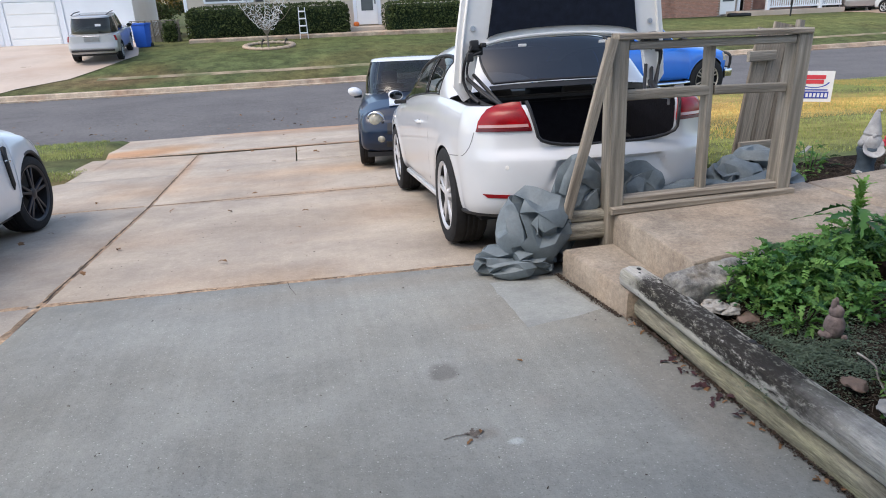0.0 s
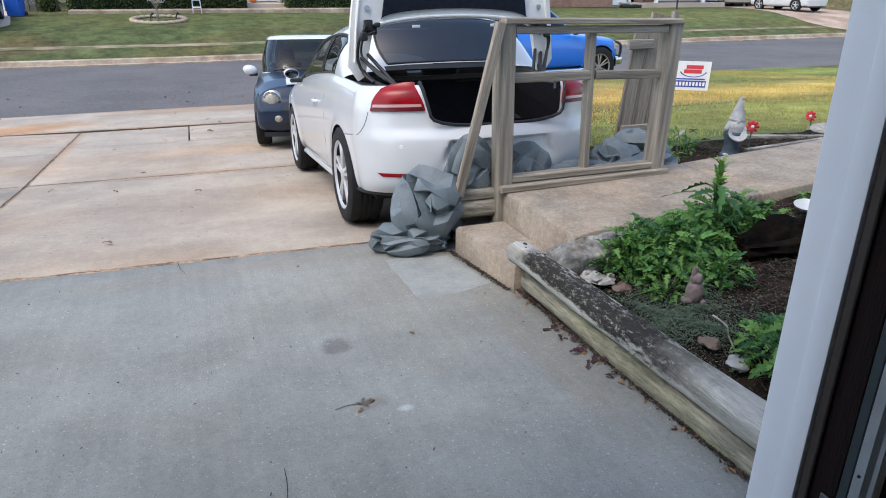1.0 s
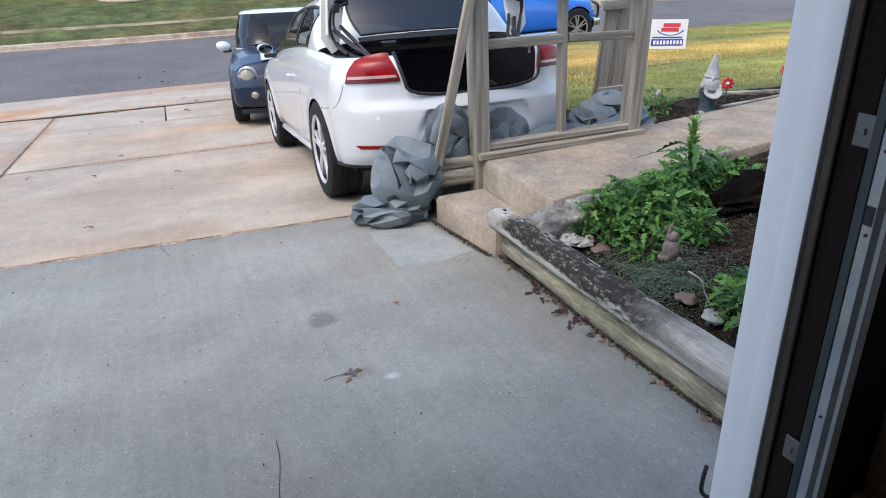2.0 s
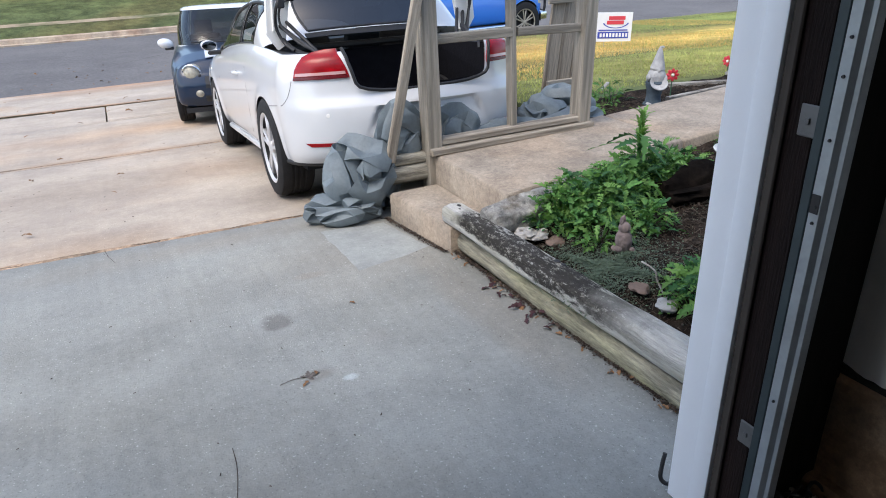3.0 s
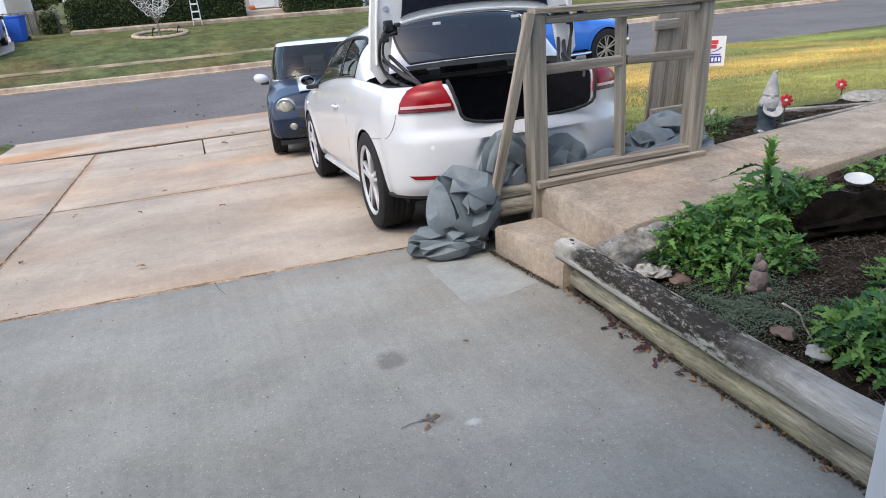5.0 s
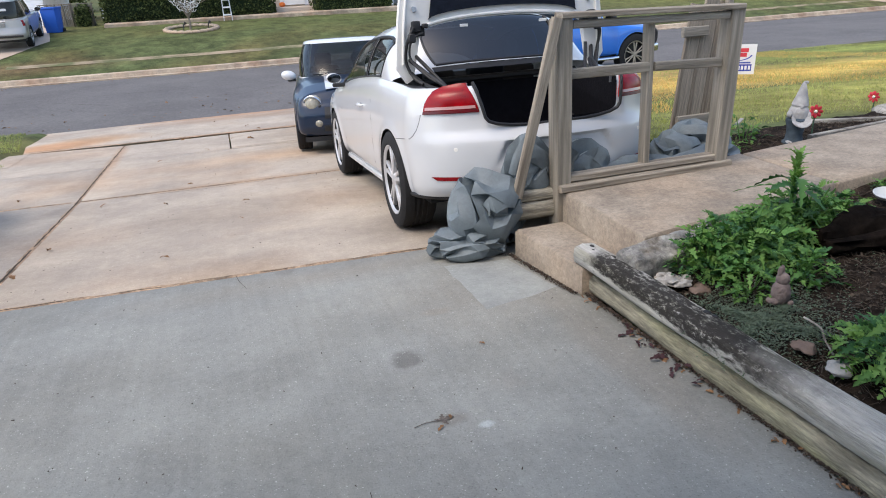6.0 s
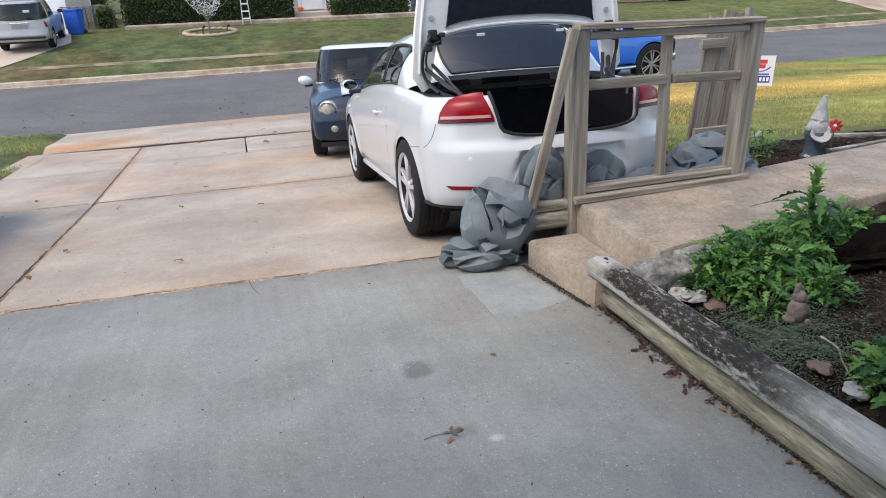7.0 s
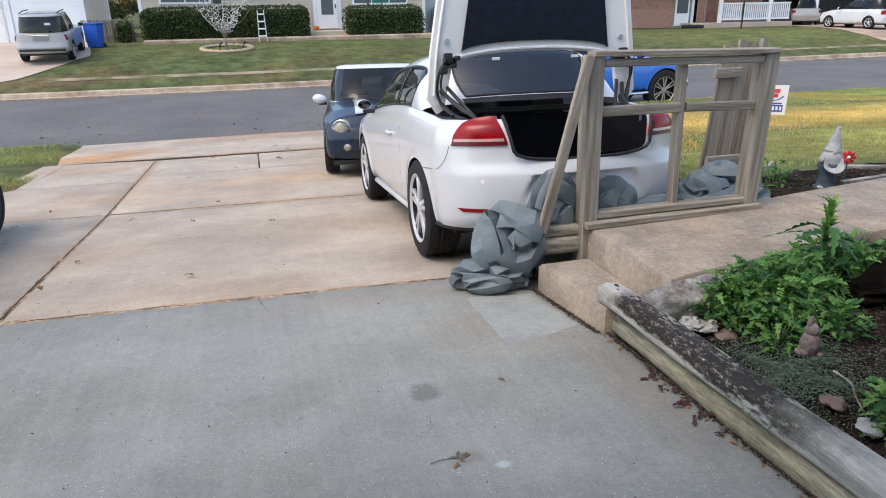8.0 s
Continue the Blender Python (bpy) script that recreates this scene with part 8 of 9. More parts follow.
# left pavement on this side
bm = bmesh.new()
prev = None
for x in [-2.96, -3.4] + [-4.2 - 1.5 * i for i in range(30)]:
    cur = [bm.verts.new((x, y, drive_z(y) + 0.004 + max(0.0, lawn_z(x, y) + 0.016 - drive_z(y)) * min(1.0, max(0.0, (-3.9 - x) / 2.5)))) for y in (10.95, 11.6, 12.3)]
    cur = [bm.verts.new(cur[0].co - Vector((0, 0.02, 0.25)))] + cur + [bm.verts.new(cur[2].co + Vector((0, 0.02, -0.25)))]
    if prev:
        for i in range(4):
            bm.faces.new((prev[i], prev[i + 1], cur[i + 1], cur[i]))
    prev = cur
tagged(part("pavement", bm, M["slab_old"]), "tan concrete pavement crossing the verge", "pavement", kind="structure")
# drive of the house with the estate car
bm = bmesh.new()
rows = []
for k in range(15):
    s = 24.6 + 12.5 * k / 14
    xl, xr = float(np.interp(s, (24.6, 26, 37), (-16.8, -15.6, -13.0))), float(np.interp(s, (24.6, 25.3, 26.2, 28, 30, 37), (-9.8, -9.2, -7.5, -6.3, -5.6, -6.8)))
    rows.append([bm.verts.new((x, s + bend(x), lawn_z(x, s + bend(x)) + 0.022)) for x in [xl + (xr - xl) * q / 4 for q in range(5)]])
for a, b in zip(rows, rows[1:]):
    for i in range(4):
        bm.faces.new((a[i], a[i + 1], b[i + 1], b[i]))
tagged(part("driveway", bm, M["far_conc"]), "pale concrete driveway across the street", "driveway", kind="structure")


def window(house, x0, x1, y, z0, z1, curtain=None):
    fr = part("window", box(x0 - 0.07, x1 + 0.07, y - 0.05, y + 0.02, z0 - 0.07, z1 + 0.07, 0.01), M["white_trim"], house)
    n = max(1, round((x1 - x0) / 0.95))
    w = (x1 - x0) / n
    for i in range(n):
        part("pane", box(x0 + w * i + 0.03, x0 + w * (i + 1) - 0.03, y - 0.062, y - 0.052, z0 + 0.03, z1 - 0.03), curtain if curtain and i == n // 2 else M["pane"], fr)


M["pane"] = mat("pane", (0.10, 0.12, 0.13), 0.08, var=0.1, scale=2)
M["curtain"] = mat("curtain", (0.03, 0.16, 0.14), 0.7, var=0.3, scale=8, stretch=(8, 1, 0.5))
M["siding_white"] = mat("siding_white", (0.86, 0.88, 0.90), 0.6, var=0.03, scale=1)
M["siding_tan"] = mat("siding_tan", (0.60, 0.52, 0.42), 0.7, var=0.05, scale=1.5)
M["brick"] = mat("brick", (0.50, 0.265, 0.195), 0.9, var=0.25, scale=2, isle=0.25, stain=(0.40, 0.26, 0.2), stain_scale=3)
M["mortar"] = mat("mortar", (0.55, 0.47, 0.42), 0.95, var=0.1, scale=5)
M["door_white"] = mat("door_white", (0.90, 0.90, 0.88), 0.4, var=0.02, scale=2)
M["bin_blue"] = mat("bin_blue", (0.02, 0.12, 0.55), 0.45, var=0.05, scale=4)
M["pumpkin"] = mat("pumpkin", (0.65, 0.16, 0.03), 0.5, var=0.1, scale=10)


def clad(house, x0, x1, y, z0, z1, material, step=0.13, name="cladding_board"):
    n = int((z1 - z0) / step)
    for i in range(n):
        z = z0 + i * step
        bm = bmesh.new()
        v = [bm.verts.new(q) for q in ((x0, y - 0.035, z), (x1, y - 0.035, z), (x1, y - 0.012, z + step), (x0, y - 0.012, z + step), (x0, y, z), (x1, y, z))]
        bm.faces.new(v[:4])
        bm.faces.new((v[4], v[5], v[1], v[0]))
        part(name, bm, material, house)


GY = 37.0
# garage house
h1 = empty("garage_house", pose(0, 0, 0), "white house end with a closed white garage door", "house")
part("wall", box(-16, -6.75, GY, GY + 7, -0.3, 3.2), M["siding_white"], h1)
clad(h1, -9.8, -6.75, GY, 0.05, 3.2, M["siding_white"], 0.15)
clad(h1, -16, -12.7, GY, 0.05, 3.2, M["siding_white"], 0.15)
gd = part("garage_door", box(-12.35, -10.15, GY - 0.06, GY - 0.01, 0.02, 2.2, 0.01), M["door_white"], h1, "white panelled garage door")
for i in range(4):
    part("door_panel", box(-12.3, -10.2, GY - 0.085, GY - 0.062, 0.06 + 0.54 * i, 0.54 + 0.54 * i, 0.012), M["door_white"], gd)
for a, b in ((-12.62, -12.4), (-10.1, -9.85)):
    part("door_trim", box(a, b, GY - 0.07, GY - 0.005, 0.0, 2.35, 0.01), M["white_trim"], h1)
part("door_trim", box(-12.4, -10.1, GY - 0.07, GY - 0.005, 2.22, 2.38, 0.01), M["white_trim"], h1)
bm = bmesh.new()
v = [bm.verts.new(q) for q in ((-16.5, GY - 0.4, 3.15), (-6.3, GY - 0.4, 3.15), (-6.3, GY + 3.5, 4.9), (-16.5, GY + 3.5, 4.9), (-6.3, GY + 7.4, 3.15), (-16.5, GY + 7.4, 3.15))]
bm.faces.new(v[:4])
bm.faces.new((v[3], v[2], v[4], v[5]))
part("roof", bm, M["shingle"], h1)
tagged(part("brick_pier", box(-13.6, -12.9, GY - 1.2, GY - 0.2, 0.0, 0.45, 0.05), M["brick"]), "low brown brick planter", "planter")

# tan house with the hedges
HY = 36.2
h2 = empty("tan_house", pose(0, 0, 0), "tan brick house front with a white door and windows", "house")
part("wall", box(-4.25, 9.6, HY, HY + 8, 0.0, 3.2), M["siding_tan"], h2)
clad(h2, -4.25, 3.7, HY, 0.3, 3.1, M["siding_tan"], 0.12)
clad(h2, 5.25, 9.6, HY, 0.3, 3.1, M["siding_tan"], 0.12)
d = part("door", box(3.98, 5.02, HY - 0.09, HY - 0.02, 0.58, 2.7, 0.01), M["door_white"], h2, "white storm door")
part("door_pane", box(4.2, 4.8, HY - 0.105, HY - 0.092, 1.25, 2.35), M["pane"], d)
part("door_handle", box(4.88, 4.93, HY - 0.14, HY - 0.092, 1.55, 1.75, 0.01), M["plastic"], d)
for a, b in ((3.8, 3.97), (5.03, 5.2)):
    part("door_trim", box(a, b, HY - 0.06, HY - 0.005, 0.55, 2.8), M["white_trim"], h2)
window(h2, -3.3, -1.1, HY - 0.04, 1.9, 2.9)
window(h2, 5.85, 8.6, HY - 0.04, 1.75, 2.9, M["curtain"])
part("downpipe", box(9.45, 9.6, HY - 0.12, HY - 0.02, 0.2, 3.1, 0.02), M["white_trim"], h2)
part("corner_board", box(-4.3, -4.15, HY - 0.06, HY + 0.1, 0.1, 3.1), M["white_trim"], h2)
part("shutter", box(-0.95, -0.55, HY - 0.07, HY - 0.03, 1.85, 2.95), M["p_dark"], h2)
part("carport_wall", box(9.62, 13.5, HY + 1.5, HY + 1.7, 0.0, 3.0), M["siding_white"], h2)
bm = bmesh.new()
v = [bm.verts.new(q) for q in ((-4.8, HY - 0.5, 3.15), (13.8, HY - 0.5, 3.15), (13.8, HY + 4, 5.0), (-4.8, HY + 4, 5.0), (13.8, HY + 8.5, 3.15), (-4.8, HY + 8.5, 3.15))]
bm.faces.new(v[:4])
bm.faces.new((v[3], v[2], v[4], v[5]))
part("roof", bm, M["shingle"], h2)
tagged(part("porch_step", box(3.4, 5.6, HY - 1.6, HY - 0.05, 0.0, 0.52, 0.03), M["far_conc"]), "low concrete porch step", "step", kind="structure")
tagged(part("garden_strip", box(-4.0, 9.4, 33.35, 34.6, 0.0, 0.33, 0.05), M["kerb"]), "tan stone edging under the hedge", "garden strip", kind="structure")
tagged(part("pumpkin", lathe(bmesh.new(), [(0, 0), (0.1, 0.01), (0.15, 0.08), (0.14, 0.17), (0.06, 0.22), (0, 0.2)], 16), M["pumpkin"], smooth=True, at=pose(3.85, HY - 0.5, 0.52)), "orange pumpkin beside the door", "pumpkin")
tagged(part("parked_car_shade", box(10.2, 12.6, 35.6, 37.5, 0.3, 1.55, 0.3, segs=3), M["p_dark"], smooth=True), "dark car under the carport", "car")

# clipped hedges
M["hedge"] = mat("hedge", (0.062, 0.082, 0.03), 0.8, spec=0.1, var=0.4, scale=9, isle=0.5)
# darkened hedge green: the shade between the leaves is put into the colour
M["hedge_shade"] = mat("hedge_shade", (0.012, 0.022, 0.009), 0.9, var=0.4, scale=9)


def hedge(x0, x1, y0, y1, z0, z1, seed):
    rng = np.random.RandomState(seed)
    ob = empty("hedge", pose((x0 + x1) / 2, (y0 + y1) / 2, z0), "dense dark green clipped box hedge", "hedge", group="clipped hedges")
    W, D, H = (x1 - x0) / 2, (y1 - y0) / 2, z1 - z0
    # solid core, coloured dark for the shade behind the foliage
    part("core", box(-W + 0.1, W - 0.1, -D + 0.1, D - 0.1, 0, H - 0.1, min(0.34, D - 0.12), segs=4), M["hedge_shade"], ob)
    co, fa = [], []
    for _ in range(int(5200 * (W / 3))):
        f = rng.rand()
        if f < 0.55:
            p = Vector((rng.uniform(-W, W), -D, rng.uniform(0, H)))
        elif f < 0.85:
            p = Vector((rng.uniform(-W, W), rng.uniform(-D, D), H))
        else:
            p = Vector((W if rng.rand() < 0.5 else -W, rng.uniform(-D, D), rng.uniform(0, H)))
        R = min(0.42, H * 0.45)
        dx, dz, dy = max(0.0, abs(p.x) - (W - R)), max(0.0, p.z - (H - R)), max(0.0, -p.y - (D - R * 0.7))
        ln = math.sqrt(dx * dx + dz * dz + dy * dy * 2.0)
        if ln > R:
            k = 1 - R / ln
            p -= Vector((math.copysign(dx * k, p.x), -dy * k, dz * k))
        rr = 0.14 * noise.noise(p * 1.3 + Vector((seed, 0, 0)))
        p += Vector((rng.normal(0, 0.03), rng.normal(0, 0.04) - rr, rng.normal(0, 0.035) + rr * 0.5))
        cx = max(0, abs(p.x) - (W - 0.25)) + max(0, p.z - (H - 0.25))
        p.y += cx * 0.35
        s = rng.uniform(0.03, 0.065)
        d1 = Vector(rng.normal(0, 1, 3)).normalized() * s
        d2 = d1.cross(Vector(rng.normal(0, 1, 3))).normalized() * s * 0.7
        k = len(co)
        co += [p - d1, p + d2, p + d1, p - d2]
        fa.append((k, k + 1, k + 2, k + 3))
    me = bpy.data.meshes.new("foliage")
    me.from_pydata([tuple(c) for c in co], [], fa)
    me.materials.append(M["hedge"])
    o = new("foliage", me)
    o.parent = ob
    return ob


hedge(-4.05, 3.35, 33.8, 35.2, 0.25, 1.66, 1)
hedge(5.1, 8.95, 33.6, 35.2, 0.12, 1.60, 2)
hedge(-5.3, -4.5, 34.4, 35.4, 0.2, 1.1, 3)

# stepladder
M["alu"] = mat("alu", (0.62, 0.62, 0.63), 0.4, metal=0.7, var=0.05, scale=8)
lad = empty("stepladder", pose(1.12, 32.9, 0.16) @ Matrix.Diagonal((0.72, 1, 1, 1)), "open aluminium stepladder standing on the lawn", "ladder")
for s in (-1, 1):
    board(lad, (s * 0.25, -0.05, 0), (s * 0.19, 0.22, 1.36), 0.05, 0.03, "rail", M["alu"], up=(0, 1, 0))
    board(lad, (s * 0.24, 0.62, 0), (s * 0.19, 0.28, 1.34), 0.035, 0.025, "leg", M["alu"], up=(0, 1, 0))
for k in range(4):
    z = 0.28 + 0.31 * k
    part("tread", box(-0.24 + 0.012 * k, 0.24 - 0.012 * k, -0.05 + 0.2 * z - 0.1, 0.02 + 0.2 * z, z - 0.06, z, 0.008), M["sign_white"], lad)

# bare small tree with white cord wound through it, in a stone ring
M["bark_pale"] = mat("bark_pale", (0.24, 0.2, 0.16), 0.9, var=0.25, scale=10)
M["cord"] = mat("cord", (0.72, 0.72, 0.72), 0.6, var=0.05, scale=10)
tree = empty("small_tree", pose(-0.5, 31.0, -0.02), "small bare tree hung with white cord", "tree")
rng = random.Random(8)
crown = bmesh.new()
trunk = tube(curve_pts([(0, 0, -0.05), (0.02, 0, 0.3), (0.0, 0.02, 0.6)], 4), [0.045] * 5 + [0.035] * 4, 7)
part("trunk", trunk, M["bark_pale"], tree, smooth=True)
for i in range(13):
    a = i * 2.4
    sp = rng.uniform(0.6, 1.35)
    h = rng.uniform(1.4, 2.2)
    pts = curve_pts([(0, 0, 0.45), (0.25 * sp * math.cos(a), 0.25 * sp * math.sin(a), 0.9), (0.62 * sp * math.cos(a + 0.2), 0.62 * sp * math.sin(a + 0.2), 0.72 * h), (0.95 * sp * math.cos(a + 0.1), 0.95 * sp * math.sin(a + 0.1), h)], 5)
    lim = part("limb", tube(pts, [0.022 - 0.017 * k / (len(pts) - 1) for k in range(len(pts))], 5), M["bark_pale"], tree)
    if i % 2 == 0:
        cpts = []
        for k in range(40):
            u = k / 39
            p = pts[min(len(pts) - 1, 4 + int(u * (len(pts) - 5)))]
            cpts.append(p + Vector((0.12 * math.sin(k * 0.9 + i), 0.05 * math.cos(k * 0.7), 0.12 * math.cos(k * 0.9 + i))))
        part("cord", tube(cpts, 0.013, 5), M["cord"], tree, smooth=True)
    for j in range(4):
        q = pts[-1 - j * 2]
        prism(crown, q, q + Vector((rng.uniform(-0.35, 0.35), rng.uniform(-0.35, 0.35), rng.uniform(0.05, 0.4))), 0.008)
part("twigs", crown, M["bark_pale"], tree)
ring = empty("stone_ring", pose(-0.45, 31.0, 0.0), "low ring of tan edging stones round the tree", "edging")
RS = rock_mesh(0.15, 3, 1.3, 0.9, 0.55, 0.25, 2)
first = part("stone", RS, M["kerb"], ring, smooth=60, at=pose(1.0, 0, 0))
for k in range(1, 22):
    a = 2 * math.pi * k / 22
    o = new("stone", first.data)
    o.parent = ring
    x, y = 1.0 * math.cos(a), 1.0 * math.sin(a)
    o.matrix_local = pose(x, y, lawn_z(-0.45 + x, 31 + y) + 0.04, 0, 0, math.degrees(a) + 90)
first.matrix_local = pose(1.0, 0, lawn_z(0.55, 31) + 0.04, 0, 0, 90)
for x in (-0.75, 0.2):
    tagged(part("garden_lamp", tube([(x, 30.4, 0.0), (x + 0.03, 30.4, 0.2), (x + 0.12, 30.4, 0.3)], [0.02, 0.025, 0.06], 7), M["plastic"]), "small dark garden spotlight on a spike", "garden light")

# blue wheeled bin
bn = empty("wheeled_bin", pose(-5.83, 33.0, 0.06, 0, 0, -12), "bright blue plastic wheeled recycling bin", "bin")
bm = box(-0.29, 0.29, -0.35, 0.35, 0.06, 0.98, 0.03, segs=2)
for v in bm.verts:
    k = 0.8 + 0.2 * v.co.z
    v.co.x, v.co.y = v.co.x * k, v.co.y * k
part("body", bm, M["bin_blue"], bn, smooth=40)
part("lid", box(-0.31, 0.31, -0.38, 0.38, 0.98, 1.06, 0.03, segs=2), M["bin_blue"], bn, smooth=40)
for s in (-1, 1):
    part("wheel", lathe(bmesh.new(), [(0, -0.03), (0.11, -0.03), (0.12, 0), (0.11, 0.03), (0, 0.03)], 18, pose(s * 0.26, 0.28, 0.12, 0, 90, 0)), M["plastic"], bn, smooth=40)
part("handle", tube([(-0.25, 0.42, 0.98), (0, 0.44, 1.0), (0.25, 0.42, 0.98)], 0.018, 7), M["bin_blue"], bn, smooth=True)

# wire fence with slats between the houses
M["fence_grey"] = mat("fence_grey", (0.17, 0.15, 0.12), 0.9, var=0.2, scale=5)
fence = empty("wire_fence", pose(0, 0, 0), "grey chain fence with slats between the houses", "fence")
for i in range(8):
    x = -6.6 + 0.3 * i
    board(fence, (x, 35.2 - 0.05 * i, 0.1), (x, 35.2 - 0.05 * i, 1.2), 0.05, 0.04, "post", M["fence_grey"], up=(0, 1, 0))
for i in range(34):
    x = -6.6 + 0.062 * i
    board(fence, (x, 35.22 - 0.0103 * i, 0.15), (x, 35.22 - 0.0103 * i, 1.12), 0.05, 0.008, "slat", M["fence_grey"], up=(0, 1, 0))
board(fence, (-6.7, 35.18, 1.17), (-4.4, 34.85, 1.17), 0.04, 0.04, "rail", M["fence_grey"])

# far shrubs and trees between and behind the houses
M["far_leaf"] = mat("far_leaf", (0.06, 0.075, 0.025), 0.85, var=0.4, scale=1.5, isle=0.5)
M["far_leaf_gold"] = mat("far_leaf_gold", (0.16, 0.11, 0.03), 0.85, var=0.4, scale=1.5, isle=0.5)


def far_tree(x, y, z, h, r, seed, material, label):
    rng = np.random.RandomState(seed)
    ob = empty("tree", pose(x, y, z), label, "tree", group="distant trees")
    part("trunk", tube([(0, 0, -0.2), (0.05, 0, h * 0.3), (0, 0.05, h * 0.6)], [0.16, 0.12, 0.07], 7), M["bark_pale"], ob)
    for i in range(5):
        a = i * 1.3
        part("limb", tube([(0, 0, h * 0.3), (0.4 * r * math.cos(a), 0.4 * r * math.sin(a), h * 0.5), (0.75 * r * math.cos(a), 0.75 * r * math.sin(a), h * 0.72)], [0.07, 0.05, 0.02], 5), M["bark_pale"], ob)
    cl = [(Vector(rng.normal(0, 0.45, 3)), rng.uniform(0.3, 0.55)) for _ in range(16)]
    co, fa = [], []
    for _ in range(2600):
        c, q = cl[rng.randint(16)]
        p = (c + Vector(rng.normal(0, 1, 3)).normalized() * q * rng.rand() ** 0.4) * r
        p = Vector((p.x, p.y, h * 0.62 + p.z * 0.45 * h / r))
        s = rng.uniform(0.05, 0.11)
        d1 = Vector(rng.normal(0, 1, 3)).normalized() * s
        d2 = d1.cross(Vector(rng.normal(0, 1, 3))).normalized() * s
        k = len(co)
        co += [p - d1, p + d2, p + d1, p - d2]
        fa.append((k, k + 1, k + 2, k + 3))
    me = bpy.data.meshes.new("crown")
    me.from_pydata([tuple(c) for c in co], [], fa)
    me.materials.append(material)
    o = new("crown", me)
    o.parent = ob


for i, (x, y, h, r, k) in enumerate(((-6.8, 58, 3.5, 2.2, "far_leaf_gold"), (-10.0, 62, 5, 3, "far_leaf"), (-4.5, 60, 5, 3, "far_leaf"), (-8.5, 55, 2.0, 1.6, "far_leaf"), (-14, 64, 6, 3.5, "far_leaf_gold"), (22, 60, 7, 4, "far_leaf"), (16, 58, 6, 3.5, "far_leaf_gold"), (-3, 66, 6, 3.5, "far_leaf"), (26, 62, 7, 4, "far_leaf"))):
    far_tree(x, y, lawn_z(x, y), h, r, i + 3, M[k], "distant leafy tree behind the houses")

# brick house with the porch
# shade_board: dark tone that holds the carport's shade in its colour
M["shade_board"] = mat("shade_board", (0.11, 0.105, 0.10), 0.9, grit=0.3, grit_scale=6, var=0.25, scale=3, bump=0.5, bump_scale=20)
M["wall_tan"] = mat("wall_tan", (0.66, 0.55, 0.43), 0.9, var=0.1, scale=1.0, bump=0.2, bump_scale=20)
M["drive_tan"] = mat("drive_tan", (0.43, 0.33, 0.255), 0.9, blotch=0.2, blotch_scale=0.6, var=0.15, scale=0.8, stain=(0.27, 0.18, 0.13), stain_scale=0.5, stain_amt=0.7)
BY, BZ = 46.0, 0.0
h3 = empty("brick_house", Matrix.Translation((-0.95, -0.15, 0.02)) @ Matrix.Diagonal((0.86, 0.889, 0.98, 1.0)), "red brick house with a white porch railing", "house")
part("wall", box(24.0, 36.2, BY, BY + 8, -0.4, 3.4), M["mortar"], h3)
bwall = part("brick_skin", box(28.2, 28.25, BY - 0.02, BY, 0.0, 0.05), M["brick"], h3)
sd = part("storm_door", box(33.35, 34.6, BY - 0.16, BY - 0.07, 0.1, 2.4, 0.01), M["door_white"], h3)
part("door_pane", box(33.5, 34.45, BY - 0.18, BY - 0.165, 0.9, 2.1), M["pane"], sd)
part("downpipe", box(34.75, 34.97, BY - 0.25, BY - 0.1, 0.0, 3.2, 0.03), M["white_trim"], h3)
part("door", box(35.0, 35.3, BY - 0.12, BY - 0.06, 0.3, 2.4), M["log_rot"], h3)
part("porch_floor", box(33.9, 43.0, BY - 1.6, BY + 2, -0.3, 0.28, 0.02), M["far_conc"], h3)
part("porch_wall", box(36.2, 43.0, BY + 1.9, BY + 2.1, 0.28, 3.2), M["brick"], h3)
part("carport_wall", box(43.0, 56, BY + 3.5, BY + 3.7, -0.5, 3.2), M["shade_board"], h3)
for x in (36.3, 40.8, 45.15):
    part("porch_post", box(x, x + 0.25, BY - 1.5, BY - 1.25, -0.3, 3.2, 0.02), M["white_trim"], h3)
for z in (0.42, 1.42):
    part("rail", box(36.5, 42.8, BY - 1.44, BY - 1.34, z, z + 0.1), M["white_trim"], h3)
BAL = box(-0.045, 0.045, -0.03, 0.03, 0, 0.92)
b0 = part("baluster", BAL, M["white_trim"], h3, at=pose(36.6, BY - 1.39, 0.51))
for k in range(1, 34):
    o = new("baluster", b0.data)
    o.parent = h3
    o.matrix_local = pose(36.6 + 0.185 * k, BY - 1.39, 0.51)
bm = bmesh.new()
v = [bm.verts.new(q) for q in ((23.5, BY - 1.8, 3.3), (57, BY - 1.8, 3.3), (57, BY + 4, 5.2), (23.5, BY + 4, 5.2), (57, BY + 9, 3.3), (23.5, BY + 9, 3.3))]
bm.faces.new(v[:4])
bm.faces.new((v[3], v[2], v[4], v[5]))
part("roof", bm, M["shingle"], h3)
# bricks of the front, laid in courses
bb = box(-0.1, 0.1, -0.03, 0.03, -0.035, 0.035)
me_b = bpy.data.meshes.new("brick")
bb.to_mesh(me_b)
bb.free()
me_b.materials.append(M["brick"])
bm_rest = bmesh.new()
count = 0
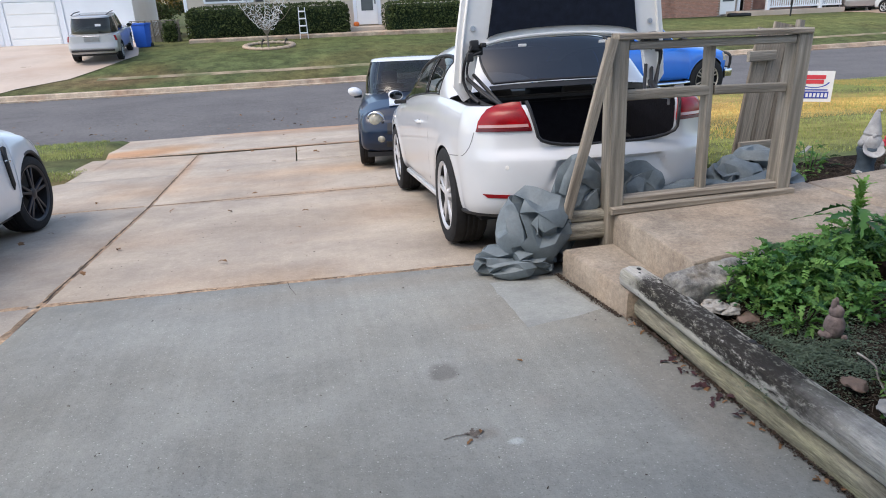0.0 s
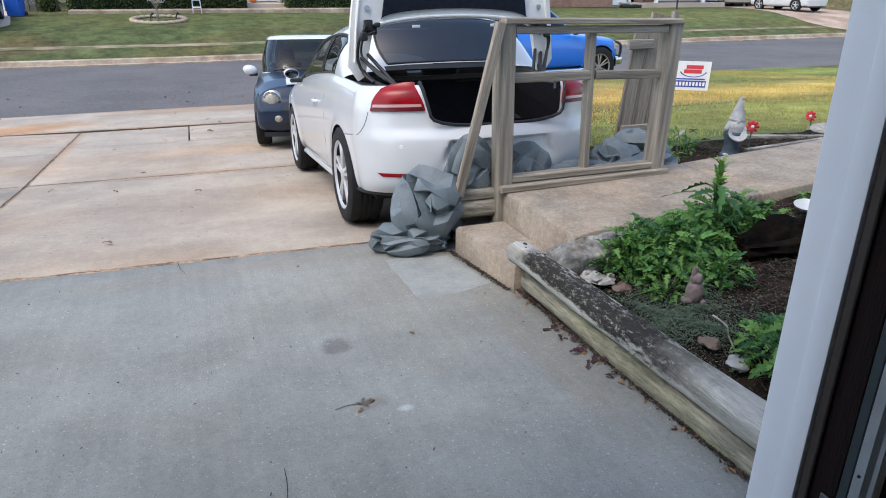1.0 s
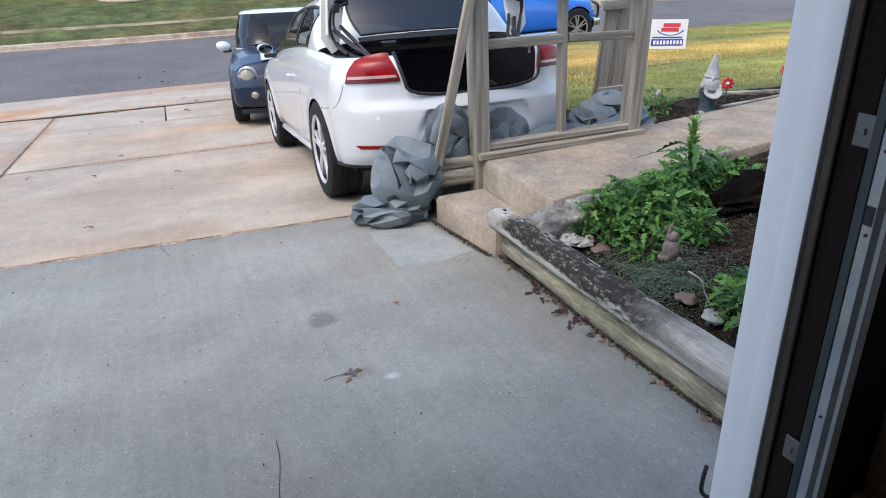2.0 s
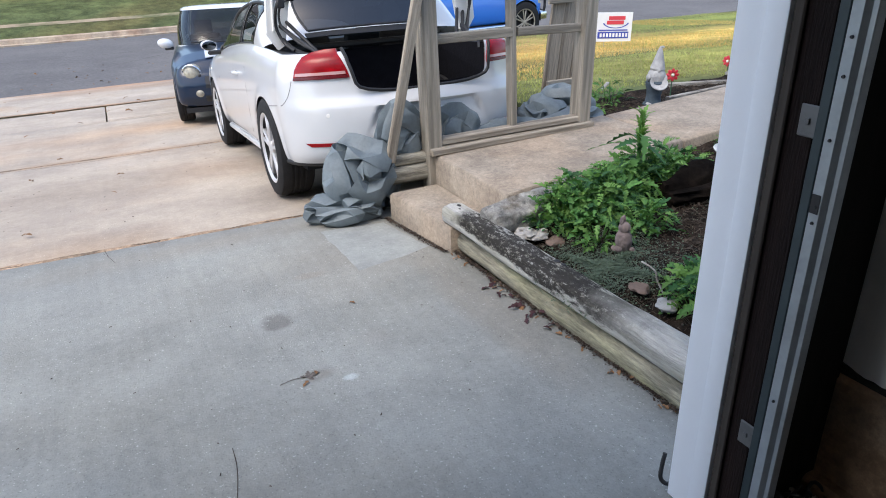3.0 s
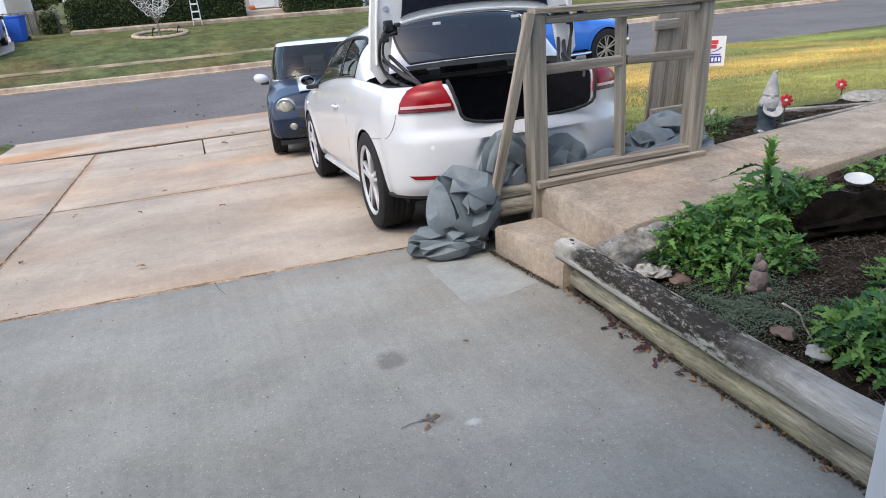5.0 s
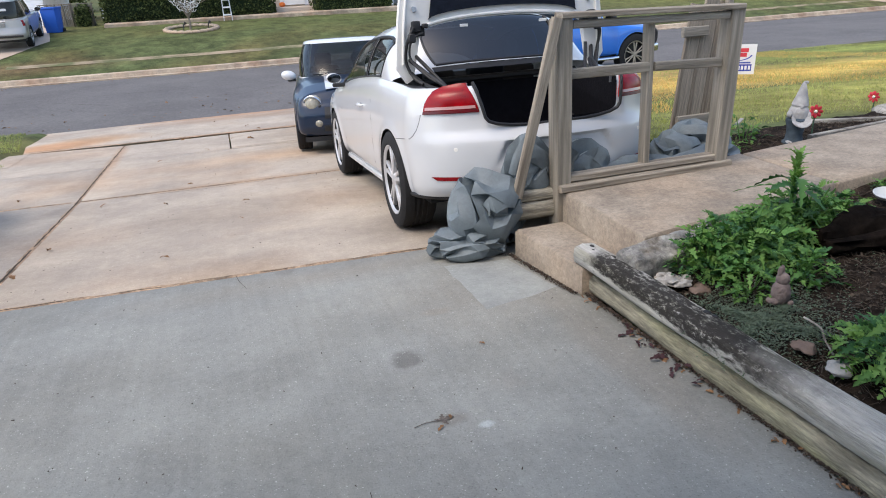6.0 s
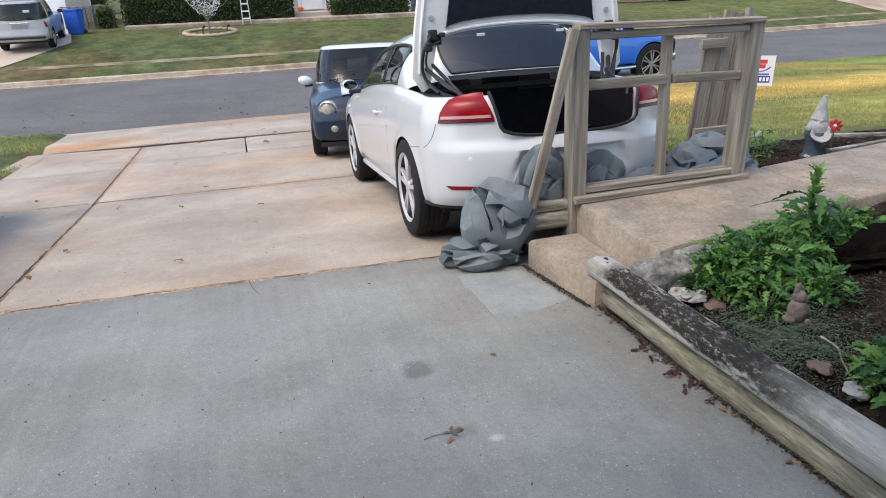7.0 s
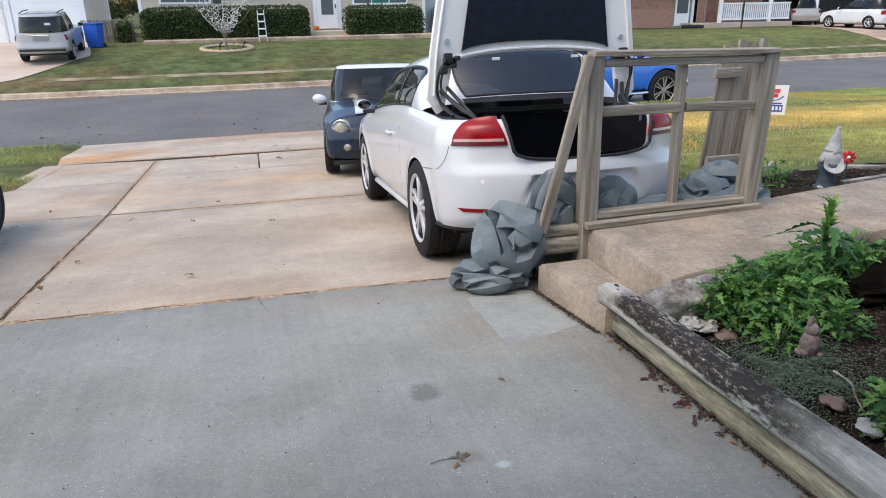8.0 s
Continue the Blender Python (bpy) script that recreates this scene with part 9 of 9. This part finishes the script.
for r in range(40):
    z = 0.05 + 0.08 * r
    for c in range(62):
        x = 24.1 + 0.215 * c + (0.107 if r % 2 else 0)
        if 33.25 < x < 35.4 and z < 2.45 or x > 36.1 or z > 2.3:
            continue
        if 29.7 < x < 33.2 and z < 1.2 and count < 260:
            o = new("brick", me_b)
            o.parent = bwall
            o.location = (x, BY - 0.02, z)
            count += 1
        else:
            boxm(bm_rest, x - 0.1, x + 0.1, BY - 0.05, BY + 0.01, z - 0.035, z + 0.035)
tagged(part("brickwork", bm_rest, M["brick"], h3), kind="stuff")
# cars beside it
c1 = road_car("silver_saloon", pose(37.3, 39.9, -0.02, 0, 0, -24) @ Matrix.Diagonal((1.06, 1.06, 1.06, 1)), M["p_silver"], "silver car parked under the carport", DRK)
for s in (-1, 1):
    part("tail_lamp", cap_patch(DRK, True, 0.5, 0.92, 0.76, 0.94, 0.008, s), M["lamp_red"], c1, smooth=True)
c2 = road_car("white_hatchback", pose(37.1, 33.5, -0.08, 0, 0, 3) @ Matrix.Diagonal((1.06, 1.06, 1.06, 1)), M["p_white"], "white car parked sideways on a drive", DRK)

for s in (-1, 1):
    part("tail_lamp", cap_patch(DRK, True, 0.45, 0.92, 0.76, 0.98, 0.008, s), M["lamp_red"], c2, smooth=True)
bm = bmesh.new()
rows = []
for k in range(27):
    y = 27.3 + 0.5 * k
    xl = float(np.interp(y, (27.3, 28.3, 29.6, 31.4, 34.0, 35.6, 37.0, 41.0), (34.6, 33.6, 33.2, 33.5, 34.6, 35.2, 35.6, 36.0)))
    xr = float(np.interp(y, (27.3, 28.5, 30.0, 33.0, 41.0), (46.0, 43.5, 42.0, 40.5, 42.0)))
    rows.append([bm.verts.new((x, y, max(lawn_z(x, y) + 0.018, -1.02))) for x in [xl + (xr - xl) * q / 12 for q in range(13)]])
for a, b in zip(rows, rows[1:]):
    for i in range(12):
        bm.faces.new((a[i], a[i + 1], b[i + 1], b[i]))
tagged(part("driveway", bm, M["drive_tan"]), "tan driveway beside the brick house", "driveway", kind="structure")
# tan wall and brown planted bank past the drive
tagged(part("wall_far", box(41.6, 62, 37.0, 37.3, -0.4, 3.4, 0.02), M["wall_tan"]), "plain tan wall past the driveway", "wall", kind="structure")
bm = bmesh.new()
rows = []
for k in range(60):
    x = 41.0 + 0.3 * k
    rows.append([bm.verts.new((x, 34.2 + 2.7 * q / 8 + 0.15 * noise.noise((x, q, 3.0)), lawn_z(x, 34.2) - 0.1 + 0.95 * min(1.0, k / 9) ** 0.6 * math.sin(min(1.0, q / 5) * 1.57) + 0.14 * noise.noise((x * 2.2, q * 0.9, 7.0)))) for q in range(9)])
for a, b in zip(rows, rows[1:]):
    for i in range(8):
        bm.faces.new((a[i], a[i + 1], b[i + 1], b[i]))
M["bank"] = mat("bank", (0.13, 0.105, 0.06), 0.95, grit=0.5, grit_scale=6, var=0.4, scale=2.5, bump=1.0, bump_scale=18, stain=(0.07, 0.085, 0.03), stain_scale=1.5, stain_amt=0.7)
tagged(part("planted_bank", bm, M["bank"], smooth=True), "low brown planted bank beside the driveway", "bank", kind="structure")
tagged(part("lamp_post", tube([(30.1, 37.0, -0.3), (30.1, 37.0, 1.0), (30.1, 37.0, 2.4)], 0.05, 8), M["plastic"]), "thin dark post on the far lawn", "post")
tagged(part("log_pile", log_mesh(1.6, 0.16, 0.13, 60.0, rag=0.03), M["plastic"], smooth=60, at=pose(27.5, 39.3, 0.08, 0, 0, -85)), "dark low heap beside the brick house", "heap")

# cracks and leaves on the street
rng = random.Random(31)
for i, (x0, s0, x1, s1) in enumerate(((-9.0, 21.0, -5.5, 22.6), (-7.6, 18.6, -6.2, 19.4), (-12.0, 20.0, 14.0, 20.2), (0.5, 18.0, 2.5, 19.6), (12.0, 19.0, 16.0, 19.6), (-4.0, 19.5, -2.5, 18.2))):
    bm = bmesh.new()
    prev = None
    n = int(math.hypot(x1 - x0, s1 - s0) / 0.12)
    for k in range(n + 1):
        x = x0 + (x1 - x0) * k / n
        sv = s0 + (s1 - s0) * k / n + 0.12 * noise.noise((k * 0.13, i * 3.0, 0))
        w = 0.014 * (0.4 + abs(noise.noise((k * 0.4, i, 2))))
        z = -1.07 + 0.06 * math.sin((sv - 15.4) / 8.9 * math.pi) + 0.006
        cur = [bm.verts.new((x, road_y(x, sv) + o * w, z)) for o in (-1, 1)]
        if prev:
            bm.faces.new((prev[0], prev[1], cur[1], cur[0]))
        prev = cur
    part("road_crack", bm, M["joint_dark"], road)
for _ in range(60):
    x, sv = rng.uniform(-9, 3), rng.choice((rng.uniform(15.6, 18.5), rng.uniform(23.6, 24.2)))
    dry_leaf(x, road_y(x, sv), -1.07 + 0.06 * math.sin((sv - 15.4) / 8.9 * math.pi) + 0.005, rng.choice((1, 2)), rng.uniform(1.0, 2.0))
